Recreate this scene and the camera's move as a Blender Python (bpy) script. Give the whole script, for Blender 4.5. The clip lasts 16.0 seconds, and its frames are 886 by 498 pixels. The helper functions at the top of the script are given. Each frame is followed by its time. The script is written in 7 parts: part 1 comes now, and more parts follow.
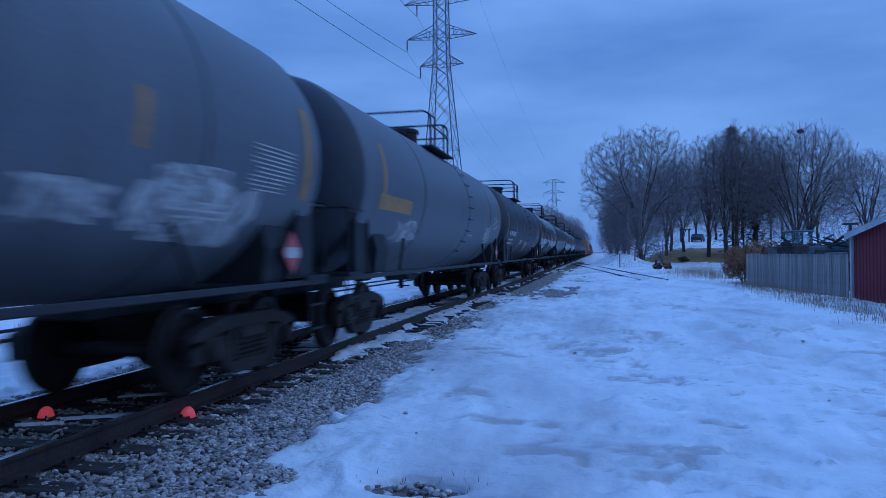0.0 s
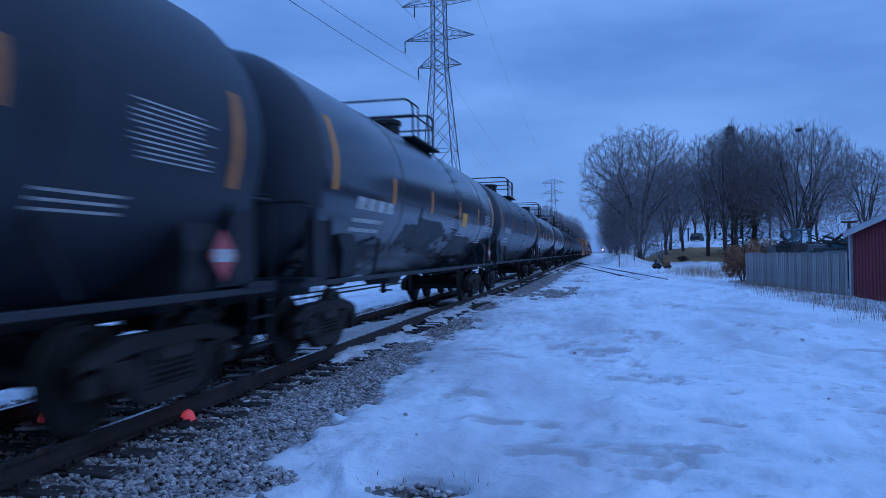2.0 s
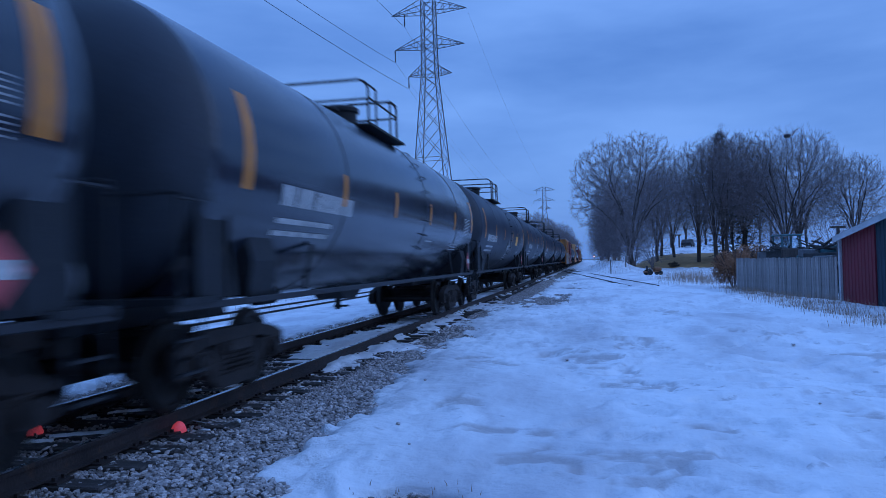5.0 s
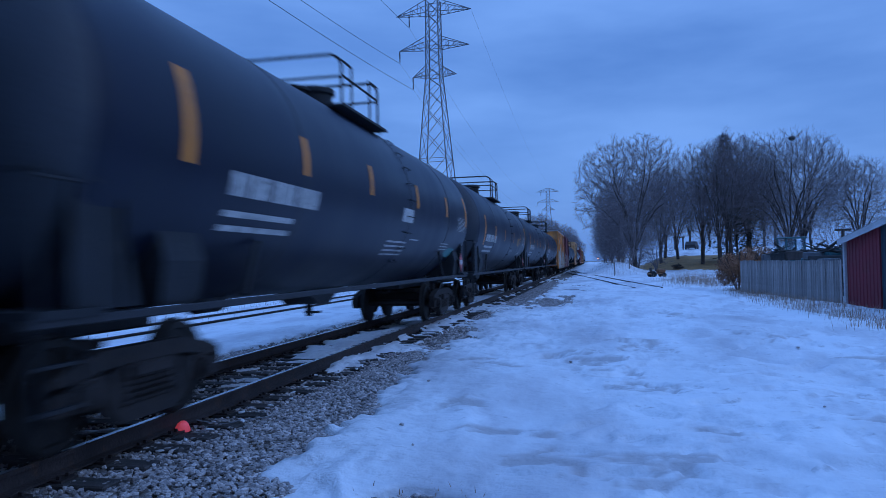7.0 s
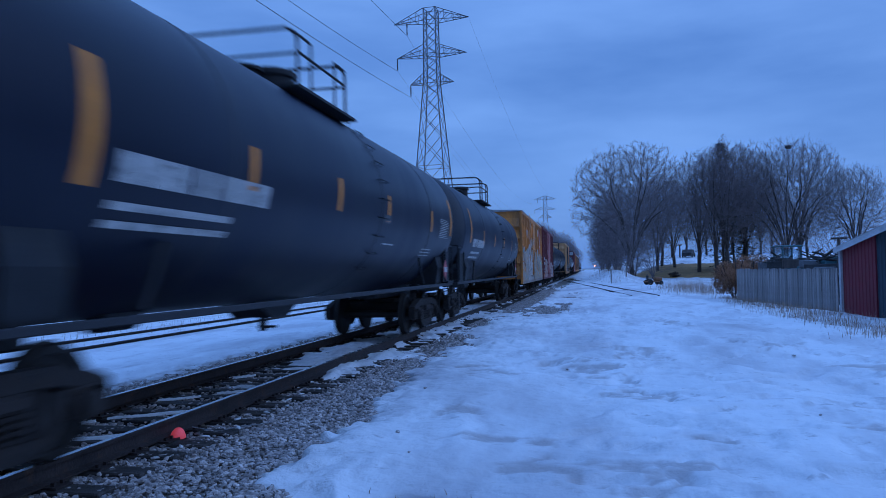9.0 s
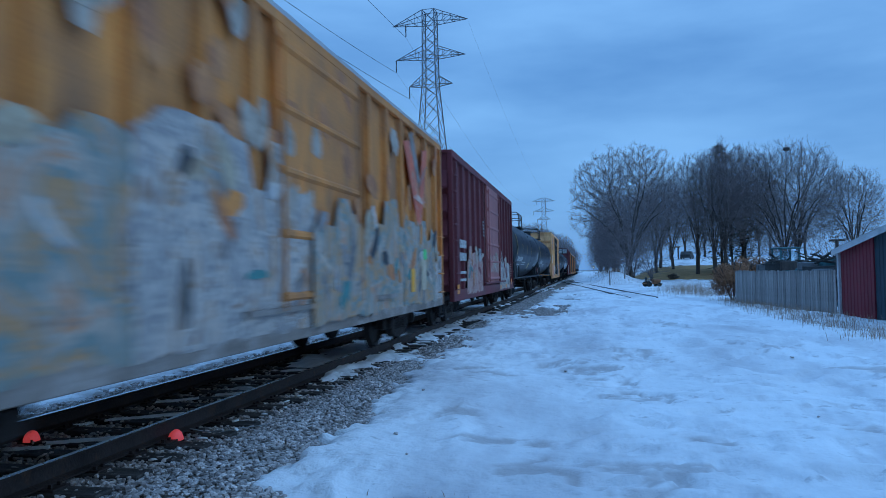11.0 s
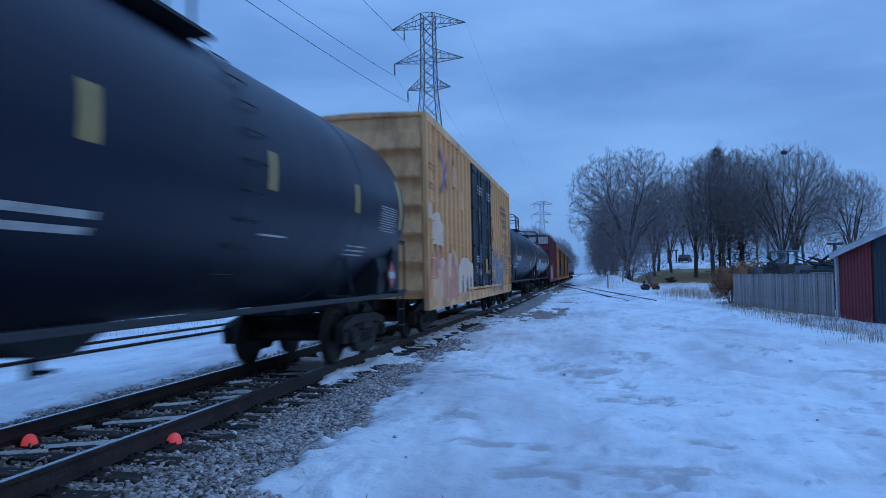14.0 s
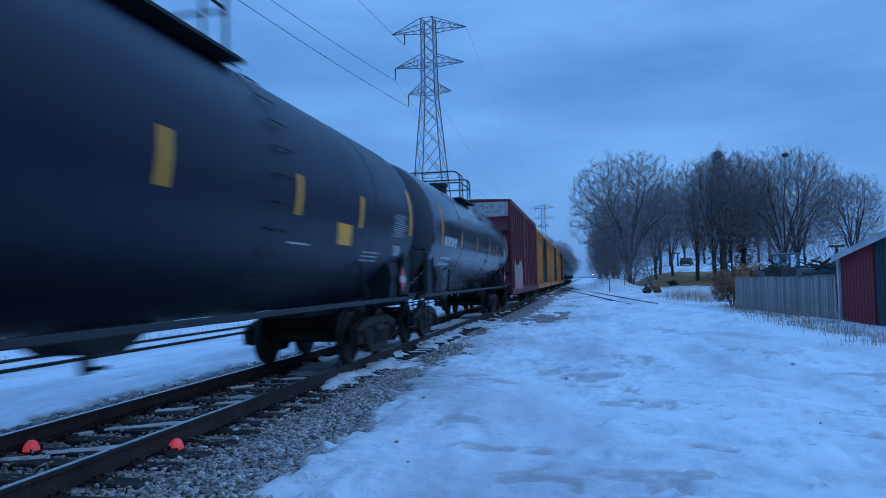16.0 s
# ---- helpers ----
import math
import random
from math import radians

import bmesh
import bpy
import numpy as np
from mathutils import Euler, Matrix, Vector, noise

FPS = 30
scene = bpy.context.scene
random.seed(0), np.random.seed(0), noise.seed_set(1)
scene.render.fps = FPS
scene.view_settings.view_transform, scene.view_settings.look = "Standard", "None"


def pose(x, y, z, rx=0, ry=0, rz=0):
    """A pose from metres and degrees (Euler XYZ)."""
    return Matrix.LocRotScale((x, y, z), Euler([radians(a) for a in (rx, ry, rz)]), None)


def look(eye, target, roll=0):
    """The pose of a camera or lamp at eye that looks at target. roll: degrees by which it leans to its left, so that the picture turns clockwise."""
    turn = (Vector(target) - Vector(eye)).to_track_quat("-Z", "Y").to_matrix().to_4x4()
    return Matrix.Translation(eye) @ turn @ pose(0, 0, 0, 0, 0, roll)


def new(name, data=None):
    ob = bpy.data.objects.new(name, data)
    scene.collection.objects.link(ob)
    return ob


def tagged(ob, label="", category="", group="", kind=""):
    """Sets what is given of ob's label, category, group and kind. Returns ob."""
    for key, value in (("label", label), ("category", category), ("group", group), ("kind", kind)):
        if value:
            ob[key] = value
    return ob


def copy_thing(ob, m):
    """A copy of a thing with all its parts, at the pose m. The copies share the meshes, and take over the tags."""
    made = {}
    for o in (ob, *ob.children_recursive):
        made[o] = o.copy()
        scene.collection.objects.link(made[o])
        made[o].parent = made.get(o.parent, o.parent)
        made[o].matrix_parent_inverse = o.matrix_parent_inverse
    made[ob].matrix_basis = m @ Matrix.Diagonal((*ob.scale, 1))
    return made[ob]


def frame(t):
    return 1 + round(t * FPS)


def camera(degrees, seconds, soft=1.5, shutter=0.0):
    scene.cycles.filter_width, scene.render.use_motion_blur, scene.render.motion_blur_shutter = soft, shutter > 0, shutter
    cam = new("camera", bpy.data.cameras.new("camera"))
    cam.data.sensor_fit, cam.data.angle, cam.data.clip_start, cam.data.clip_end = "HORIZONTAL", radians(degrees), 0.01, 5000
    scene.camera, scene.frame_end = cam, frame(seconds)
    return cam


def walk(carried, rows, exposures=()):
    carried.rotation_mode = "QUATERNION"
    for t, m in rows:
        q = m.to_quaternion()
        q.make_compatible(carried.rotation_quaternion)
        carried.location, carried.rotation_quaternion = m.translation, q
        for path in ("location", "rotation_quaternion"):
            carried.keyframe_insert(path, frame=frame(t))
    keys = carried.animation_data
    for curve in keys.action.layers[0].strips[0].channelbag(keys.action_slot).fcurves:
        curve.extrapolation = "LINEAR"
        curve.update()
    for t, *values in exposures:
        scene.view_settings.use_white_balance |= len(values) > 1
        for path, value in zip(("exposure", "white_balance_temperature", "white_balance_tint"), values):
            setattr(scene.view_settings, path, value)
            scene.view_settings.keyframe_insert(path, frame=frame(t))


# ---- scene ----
# ---- camera ----
# seconds, eye x, y, z, pitch, yaw to the left of the track, roll
CAM = [
    (0, -0.007, -0.001, 1.608, 0.370, 11.951, -0.661),
    (0.5, -0.000, -0.006, 1.607, 0.320, 12.073, -0.799),
    (1, -0.005, 0.002, 1.602, 0.336, 12.119, -0.935),
    (1.5, 0.000, -0.000, 1.604, 0.373, 12.069, -1.020),
    (2, 0.001, -0.005, 1.607, 0.459, 11.906, -1.089),
    (2.5, 0.007, -0.002, 1.605, 0.630, 11.699, -1.247),
    (3, 0.005, 0.001, 1.607, 0.810, 11.467, -1.377),
    (3.5, 0.005, 0.007, 1.607, 0.961, 11.277, -1.552),
    (4, 0.007, -0.001, 1.611, 1.049, 11.180, -1.622),
    (6.5, -0.000, 0.002, 1.610, 1.090, 11.489, -1.399),
    (7, -0.003, -0.002, 1.611, 1.150, 11.524, -1.288),
    (7.5, -0.006, 0.003, 1.613, 1.270, 11.501, -1.166),
    (8, -0.002, -0.006, 1.615, 1.460, 11.413, -1.153),
    (8.5, 0.006, -0.004, 1.612, 1.617, 11.349, -1.157),
    (9, 0.001, -0.010, 1.610, 1.712, 11.281, -1.116),
    (11.5, 0.008, -0.010, 1.610, 1.845, 11.121, -1.077),
    (12, -0.002, -0.007, 1.613, 1.836, 11.041, -1.065),
    (12.5, 0.001, -0.008, 1.616, 1.863, 10.995, -1.092),
    (13, 0.000, -0.009, 1.610, 1.918, 10.973, -1.130),
    (13.5, 0.000, -0.011, 1.613, 1.970, 10.981, -1.084),
    (14, -0.003, -0.011, 1.610, 2.089, 11.026, -1.059),
    (14.5, -0.006, -0.009, 1.614, 2.230, 11.090, -1.053),
    (15, 0.001, -0.015, 1.612, 2.378, 11.145, -1.203),
    (15.5, 0.000, -0.015, 1.619, 2.413, 11.143, -1.191),
    (16, -0.004, -0.007, 1.610, 2.413, 11.123, -1.296),
]


def aim(x, y, z, pitch, yaw, roll):
    p, w = radians(pitch), radians(yaw)
    d = (-math.sin(w) * math.cos(p), math.cos(w) * math.cos(p), math.sin(p))
    return look((x, y, z), (x + 10 * d[0], y + 10 * d[1], z + 10 * d[2]), roll)


cam = camera(62.2, 16.0, soft=0.85, shutter=0.42)
walk(cam, [(r[0], aim(*r[1:])) for r in CAM],
     exposures=[(0, -0.03, 6500, 9), (4.2, 0.07, 6550, 13), (6.3, 0.02, 6500, 12), (9.2, 0.0, 6550, 11), (11.3, 0.32, 7500, -10),
                (12.3, 0.2, 7150, -1), (12.9, 0.1, 6550, 11), (13.5, 0.08, 6800, 9), (14.0, 0.2, 7450, 3), (14.6, 0.42, 7900, -2), (15.1, 0.28, 7300, -6), (15.6, 0.26, 7250, -4), (16, 0.14, 6750, -4)])

# ---- world and light ----
world = bpy.data.worlds.new("dusk_sky")
scene.world = world
world.use_nodes = True
wn, wl = world.node_tree.nodes, world.node_tree.links
wn.clear()
w_out = wn.new("ShaderNodeOutputWorld")
w_bg = wn.new("ShaderNodeBackground")
w_sky = wn.new("ShaderNodeTexSky")
w_sky.sky_type, w_sky.sun_disc = "NISHITA", False
w_sky.sun_elevation, w_sky.sun_rotation = radians(4), radians(150)
w_tc = wn.new("ShaderNodeTexCoord")
w_map = wn.new("ShaderNodeMapping")
w_map.inputs["Scale"].default_value = (0.9, 0.6, 3.5)
w_map.inputs["Rotation"].default_value = (0.0, 0.25, 0.5)
w_noise = wn.new("ShaderNodeTexNoise")
w_noise.inputs["Scale"].default_value = 2.6
w_noise.inputs["Detail"].default_value = 6.0
w_noise.inputs["Roughness"].default_value = 0.5
w_ramp = wn.new("ShaderNodeValToRGB")
w_ramp.color_ramp.elements[0].position, w_ramp.color_ramp.elements[0].color = 0.33, (0.072, 0.200, 0.595, 1)
w_ramp.color_ramp.elements[1].position, w_ramp.color_ramp.elements[1].color = 0.68, (0.155, 0.342, 0.835, 1)
w_mix = wn.new("ShaderNodeMixRGB")
w_mix.blend_type = "ADD"
w_mix.inputs[0].default_value = 1.0
w_dim = wn.new("ShaderNodeMixRGB")
w_dim.blend_type = "MULTIPLY"
w_dim.inputs[0].default_value = 1.0
w_dim.inputs[2].default_value = (0.008, 0.013, 0.02, 1)
wl.new(w_tc.outputs["Generated"], w_map.inputs["Vector"])
wl.new(w_map.outputs["Vector"], w_noise.inputs["Vector"])
wl.new(w_noise.outputs["Fac"], w_ramp.inputs["Fac"])
wl.new(w_sky.outputs["Color"], w_dim.inputs[1])
wl.new(w_ramp.outputs["Color"], w_mix.inputs[1])
wl.new(w_dim.outputs["Color"], w_mix.inputs[2])
wl.new(w_mix.outputs["Color"], w_bg.inputs["Color"])
w_sep = wn.new("ShaderNodeSeparateXYZ")
w_up = wn.new("ShaderNodeMapRange")
w_up.interpolation_type = "SMOOTHSTEP"
w_up.inputs["From Min"].default_value, w_up.inputs["From Max"].default_value = 0.30, 0.95
w_up.inputs["To Min"].default_value, w_up.inputs["To Max"].default_value = 1.0, 2.0
wl.new(w_tc.outputs["Generated"], w_sep.inputs["Vector"])
wl.new(w_sep.outputs["Z"], w_up.inputs["Value"])
# the sky is dimmer away from the afterglow, behind the viewpoint
w_back = wn.new("ShaderNodeMapRange")
w_back.interpolation_type = "SMOOTHSTEP"
w_back.inputs["From Min"].default_value, w_back.inputs["From Max"].default_value = -0.9, 0.2
w_back.inputs["To Min"].default_value, w_back.inputs["To Max"].default_value = 0.62, 1.0
w_mul = wn.new("ShaderNodeMath")
w_mul.operation = "MULTIPLY"
wl.new(w_sep.outputs["Y"], w_back.inputs["Value"])
wl.new(w_up.outputs["Result"], w_mul.inputs[0])
wl.new(w_back.outputs["Result"], w_mul.inputs[1])
wl.new(w_mul.outputs["Value"], w_bg.inputs["Strength"])
wl.new(w_bg.outputs["Background"], w_out.inputs["Surface"])

sun = new("sun", bpy.data.lights.new("sun", "SUN"))
sun.data.energy, sun.data.angle, sun.data.color = 0.55, radians(75), (0.50, 0.68, 1.0)
sun.matrix_world = look((44, 0, 20), (0, 0, 0))

# ---- materials ----


def material(name, color, rough=0.6, metal=0.0, vary=0.25, scale=2.0, fine=40.0, bump=0.15, dirt=None, dirt_at=0.6,
             streak=(1, 1, 1), spec=0.5, random_shade=0.0):
    """A painted, worn or mineral surface with variation at two scales, in metres of the object."""
    m = bpy.data.materials.new(name)
    m.use_nodes = True
    n, l = m.node_tree.nodes, m.node_tree.links
    b = n["Principled BSDF"]
    b.inputs["Roughness"].default_value, b.inputs["Metallic"].default_value = rough, metal
    b.inputs["Specular IOR Level"].default_value = spec
    tc = n.new("ShaderNodeTexCoord")
    mp = n.new("ShaderNodeMapping")
    mp.inputs["Scale"].default_value = streak
    l.new(tc.outputs["Object"], mp.inputs["Vector"])
    big, small = n.new("ShaderNodeTexNoise"), n.new("ShaderNodeTexNoise")
    big.inputs["Scale"].default_value, big.inputs["Detail"].default_value = scale, 6
    small.inputs["Scale"].default_value, small.inputs["Detail"].default_value = fine, 3
    l.new(mp.outputs["Vector"], big.inputs["Vector"])
    l.new(tc.outputs["Object"], small.inputs["Vector"])
    ramp = n.new("ShaderNodeValToRGB")
    lo, hi = ramp.color_ramp.elements
    lo.position, hi.position = 0.3, 0.7
    lo.color = (*[c * (1 - vary) for c in color], 1)
    hi.color = (*[min(1, c * (1 + vary)) for c in color], 1)
    l.new(big.outputs["Fac"], ramp.inputs["Fac"])
    out = ramp.outputs["Color"]
    if dirt:
        dn = n.new("ShaderNodeTexNoise")
        dn.inputs["Scale"].default_value, dn.inputs["Detail"].default_value = scale * 1.7, 8
        dn.inputs["Roughness"].default_value = 0.7
        l.new(mp.outputs["Vector"], dn.inputs["Vector"])
        dr = n.new("ShaderNodeValToRGB")
        dr.color_ramp.elements[0].position, dr.color_ramp.elements[1].position = dirt_at - 0.07, dirt_at + 0.1
        l.new(dn.outputs["Fac"], dr.inputs["Fac"])
        mx = n.new("ShaderNodeMixRGB")
        mx.inputs[2].default_value = (*dirt, 1)
        l.new(dr.outputs["Color"], mx.inputs[0])
        l.new(out, mx.inputs[1])
        out = mx.outputs["Color"]
    fm = n.new("ShaderNodeMixRGB")
    fm.blend_type, fm.inputs[0].default_value = "OVERLAY", min(0.6, vary + 0.15)
    l.new(out, fm.inputs[1])
    l.new(small.outputs["Fac"], fm.inputs[2])
    out = fm.outputs["Color"]
    if random_shade:
        oi = n.new("ShaderNodeObjectInfo")
        mr = n.new("ShaderNodeMapRange")
        mr.inputs["To Min"].default_value, mr.inputs["To Max"].default_value = 1 - random_shade, 1 + random_shade
        l.new(oi.outputs["Random"], mr.inputs["Value"])
        mm = n.new("ShaderNodeMixRGB")
        mm.blend_type, mm.inputs[0].default_value = "MULTIPLY", 1.0
        l.new(out, mm.inputs[1])
        l.new(mr.outputs["Result"], mm.inputs[2])
        out = mm.outputs["Color"]
    l.new(out, b.inputs["Base Color"])
    rr = n.new("ShaderNodeMapRange")
    rr.inputs["To Min"].default_value, rr.inputs["To Max"].default_value = max(0.02, rough - 0.12), min(1, rough + 0.12)
    l.new(big.outputs["Fac"], rr.inputs["Value"])
    l.new(rr.outputs["Result"], b.inputs["Roughness"])
    if bump:
        bp = n.new("ShaderNodeBump")
        bp.inputs["Strength"].default_value, bp.inputs["Distance"].default_value = bump, 0.02
        l.new(small.outputs["Fac"], bp.inputs["Height"])
        l.new(bp.outputs["Normal"], b.inputs["Normal"])
    return m


def glow(name, color, strength):
    m = bpy.data.materials.new(name)
    m.use_nodes = True
    b = m.node_tree.nodes["Principled BSDF"]
    b.inputs["Base Color"].default_value = (*color, 1)
    b.inputs["Emission Color"].default_value, b.inputs["Emission Strength"].default_value = (*color, 1), strength
    return m


def snow_material():
    m = material("snow_surface", (0.86, 0.87, 0.88), 0.6, vary=0.05, scale=1.3, fine=14, bump=0.0)
    n, l = m.node_tree.nodes, m.node_tree.links
    b = n["Principled BSDF"]
    tc = n.new("ShaderNodeTexCoord")
    out = b.inputs["Base Color"].links[0].from_socket
    # wet grey ice, trodden dirt and fine grit, each at its own scale
    for scale, lo, hi, tint, turn in ((0.5, 0.46, 0.72, (0.47, 0.44, 0.46), (1, 0.35, 1)), (1.6, 0.55, 0.72, (0.56, 0.55, 0.57), (1, 0.4, 1)), (6.5, 0.60, 0.70, (0.55, 0.54, 0.55), (0.6, 1, 1))):
        mp, dn, dr, mx = n.new("ShaderNodeMapping"), n.new("ShaderNodeTexNoise"), n.new("ShaderNodeValToRGB"), n.new("ShaderNodeMixRGB")
        mp.inputs["Scale"].default_value = turn
        mp.inputs["Rotation"].default_value = (0, 0, 0.9)
        dn.inputs["Scale"].default_value, dn.inputs["Detail"].default_value, dn.inputs["Roughness"].default_value = scale, 7, 0.62
        dr.color_ramp.elements[0].position, dr.color_ramp.elements[1].position = lo, hi
        l.new(tc.outputs["Object"], mp.inputs["Vector"])
        l.new(mp.outputs["Vector"], dn.inputs["Vector"])
        l.new(dn.outputs["Fac"], dr.inputs["Fac"])
        l.new(dr.outputs["Color"], mx.inputs[0])
        l.new(out, mx.inputs[1])
        mx.inputs[2].default_value = (*tint, 1)
        out = mx.outputs["Color"]
    # soil pressed into wheel and boot hollows, with their shadows painted in
    at, mx = n.new("ShaderNodeAttribute"), n.new("ShaderNodeMixRGB")
    at.attribute_name = "soil_shade"
    l.new(at.outputs["Fac"], mx.inputs[0])
    l.new(out, mx.inputs[1])
    mx.inputs[2].default_value = (0.33, 0.27, 0.26, 1)
    l.new(mx.outputs["Color"], b.inputs["Base Color"])
    bn, bp = n.new("ShaderNodeTexNoise"), n.new("ShaderNodeBump")
    bn.inputs["Scale"].default_value, bn.inputs["Detail"].default_value, bn.inputs["Roughness"].default_value = 7.0, 6, 0.55
    bp.inputs["Strength"].default_value, bp.inputs["Distance"].default_value = 0.6, 0.07
    l.new(tc.outputs["Object"], bn.inputs["Vector"])
    l.new(bn.outputs["Fac"], bp.inputs["Height"])
    l.new(bp.outputs["Normal"], b.inputs["Normal"])
    return m


SNOW = snow_material()
SOIL = material("frozen_soil", (0.20, 0.17, 0.15), 0.95, vary=0.35, scale=0.6, fine=30, bump=0.5, dirt=(0.09, 0.08, 0.07))
LAWN = material("dormant_grass", (0.40, 0.22, 0.085), 0.95, vary=0.3, scale=0.5, fine=18, bump=0.5, dirt=(0.18, 0.15, 0.07))
STONE = material("crushed_stone", (0.47, 0.415, 0.395), 0.9, vary=0.35, scale=9, fine=60, bump=0.3)


def shade_each_piece(m, low, high):
    """Give every loose piece of a joined mesh its own tone."""
    n, l = m.node_tree.nodes, m.node_tree.links
    b = n["Principled BSDF"]
    old = b.inputs["Base Color"].links[0].from_socket
    geo, rng_node, mul = n.new("ShaderNodeNewGeometry"), n.new("ShaderNodeMapRange"), n.new("ShaderNodeMixRGB")
    rng_node.inputs["To Min"].default_value, rng_node.inputs["To Max"].default_value = low, high
    mul.blend_type, mul.inputs[0].default_value = "MULTIPLY", 1.0
    l.new(geo.outputs["Random Per Island"], rng_node.inputs["Value"])
    l.new(old, mul.inputs[1])
    l.new(rng_node.outputs["Result"], mul.inputs[2])
    l.new(mul.outputs["Color"], b.inputs["Base Color"])


shade_each_piece(STONE, 0.44, 1.32)
RAIL = material("rusty_rail_steel", (0.05, 0.036, 0.033), 0.7, metal=0.4, vary=0.4, scale=3, fine=50, bump=0.3, dirt=(0.10, 0.05, 0.03))
RAIL_TOP = material("polished_rail_head", (0.55, 0.55, 0.56), 0.28, metal=1.0, vary=0.1, scale=5, fine=60, bump=0.03)
TIE = material("creosoted_timber", (0.055, 0.046, 0.042), 0.9, vary=0.5, scale=4, fine=60, bump=0.6, streak=(0.3, 4, 4), random_shade=0.35)
BLACK = material("black_underframe_paint", (0.010, 0.011, 0.014), 0.65, vary=0.5, scale=3, fine=40, bump=0.3, dirt=(0.025, 0.022, 0.02), dirt_at=0.6, spec=0.45)
WHEEL = material("wheel_steel", (0.035, 0.03, 0.027), 0.6, metal=0.6, vary=0.4, scale=6, fine=50, bump=0.2)
TREAD = material("polished_wheel_tread", (0.4, 0.4, 0.4), 0.35, metal=1.0, vary=0.15, scale=6, fine=50, bump=0.05)
EDGE = material("worn_grey_board_edge", (0.02, 0.02, 0.024), 0.6, vary=0.3, scale=3, fine=40, bump=0.2)
FRAME = material("rusty_truck_casting", (0.029, 0.022, 0.020), 0.85, vary=0.5, scale=4, fine=40, bump=0.5, dirt=(0.045, 0.027, 0.018))
WHITE = material("white_stencil_paint", (0.52, 0.51, 0.49), 0.65, vary=0.25, scale=6, fine=40, bump=0.05, dirt=(0.12, 0.12, 0.12), dirt_at=0.58)
ORANGE = material("orange_reflective_tape", (0.85, 0.27, 0.03), 0.5, vary=0.15, scale=5, fine=40, bump=0.05)
YELLOW = material("yellow_sticker_vinyl", (0.98, 0.39, 0.03), 0.5, vary=0.12, scale=5, fine=40, bump=0.05)
GREY_SHELL = material("grey_tank_paint", (0.105, 0.115, 0.130), 0.48, vary=0.18, scale=0.8, fine=30, bump=0.06, streak=(1, 1, 0.25), dirt=(0.10, 0.10, 0.10))
HEAD_DARK = material("dark_tank_head", (0.025, 0.030, 0.040), 0.5, vary=0.3, scale=1.2, fine=30, bump=0.06, dirt=(0.035, 0.038, 0.044), spec=0.45)
SLATE_SHELL = material("slate_tank_paint", (0.034, 0.040, 0.054), 0.3, vary=0.2, scale=0.8, fine=30, bump=0.06, streak=(1, 1, 0.25), dirt=(0.025, 0.025, 0.027), spec=0.55)
CHARCOAL_SHELL = material("charcoal_tank_paint", (0.023, 0.028, 0.038), 0.48, vary=0.25, scale=0.8, fine=30, bump=0.06, streak=(1, 1, 0.25), dirt=(0.016, 0.016, 0.018), spec=0.35)
BLACK_SHELL = material("black_tank_paint", (0.002, 0.005, 0.018), 0.40, vary=0.3, scale=0.8, fine=30, bump=0.05, streak=(1, 1, 0.25), dirt=(0.005, 0.009, 0.021), spec=0.32)
GLOSS_SHELL = material("glossy_black_tank_paint", (0.020, 0.025, 0.037), 0.17, vary=0.3, scale=0.8, fine=30, bump=0.02, streak=(1, 1, 0.25), dirt=(0.03, 0.03, 0.032), spec=0.8)

# ---- mesh helpers ----


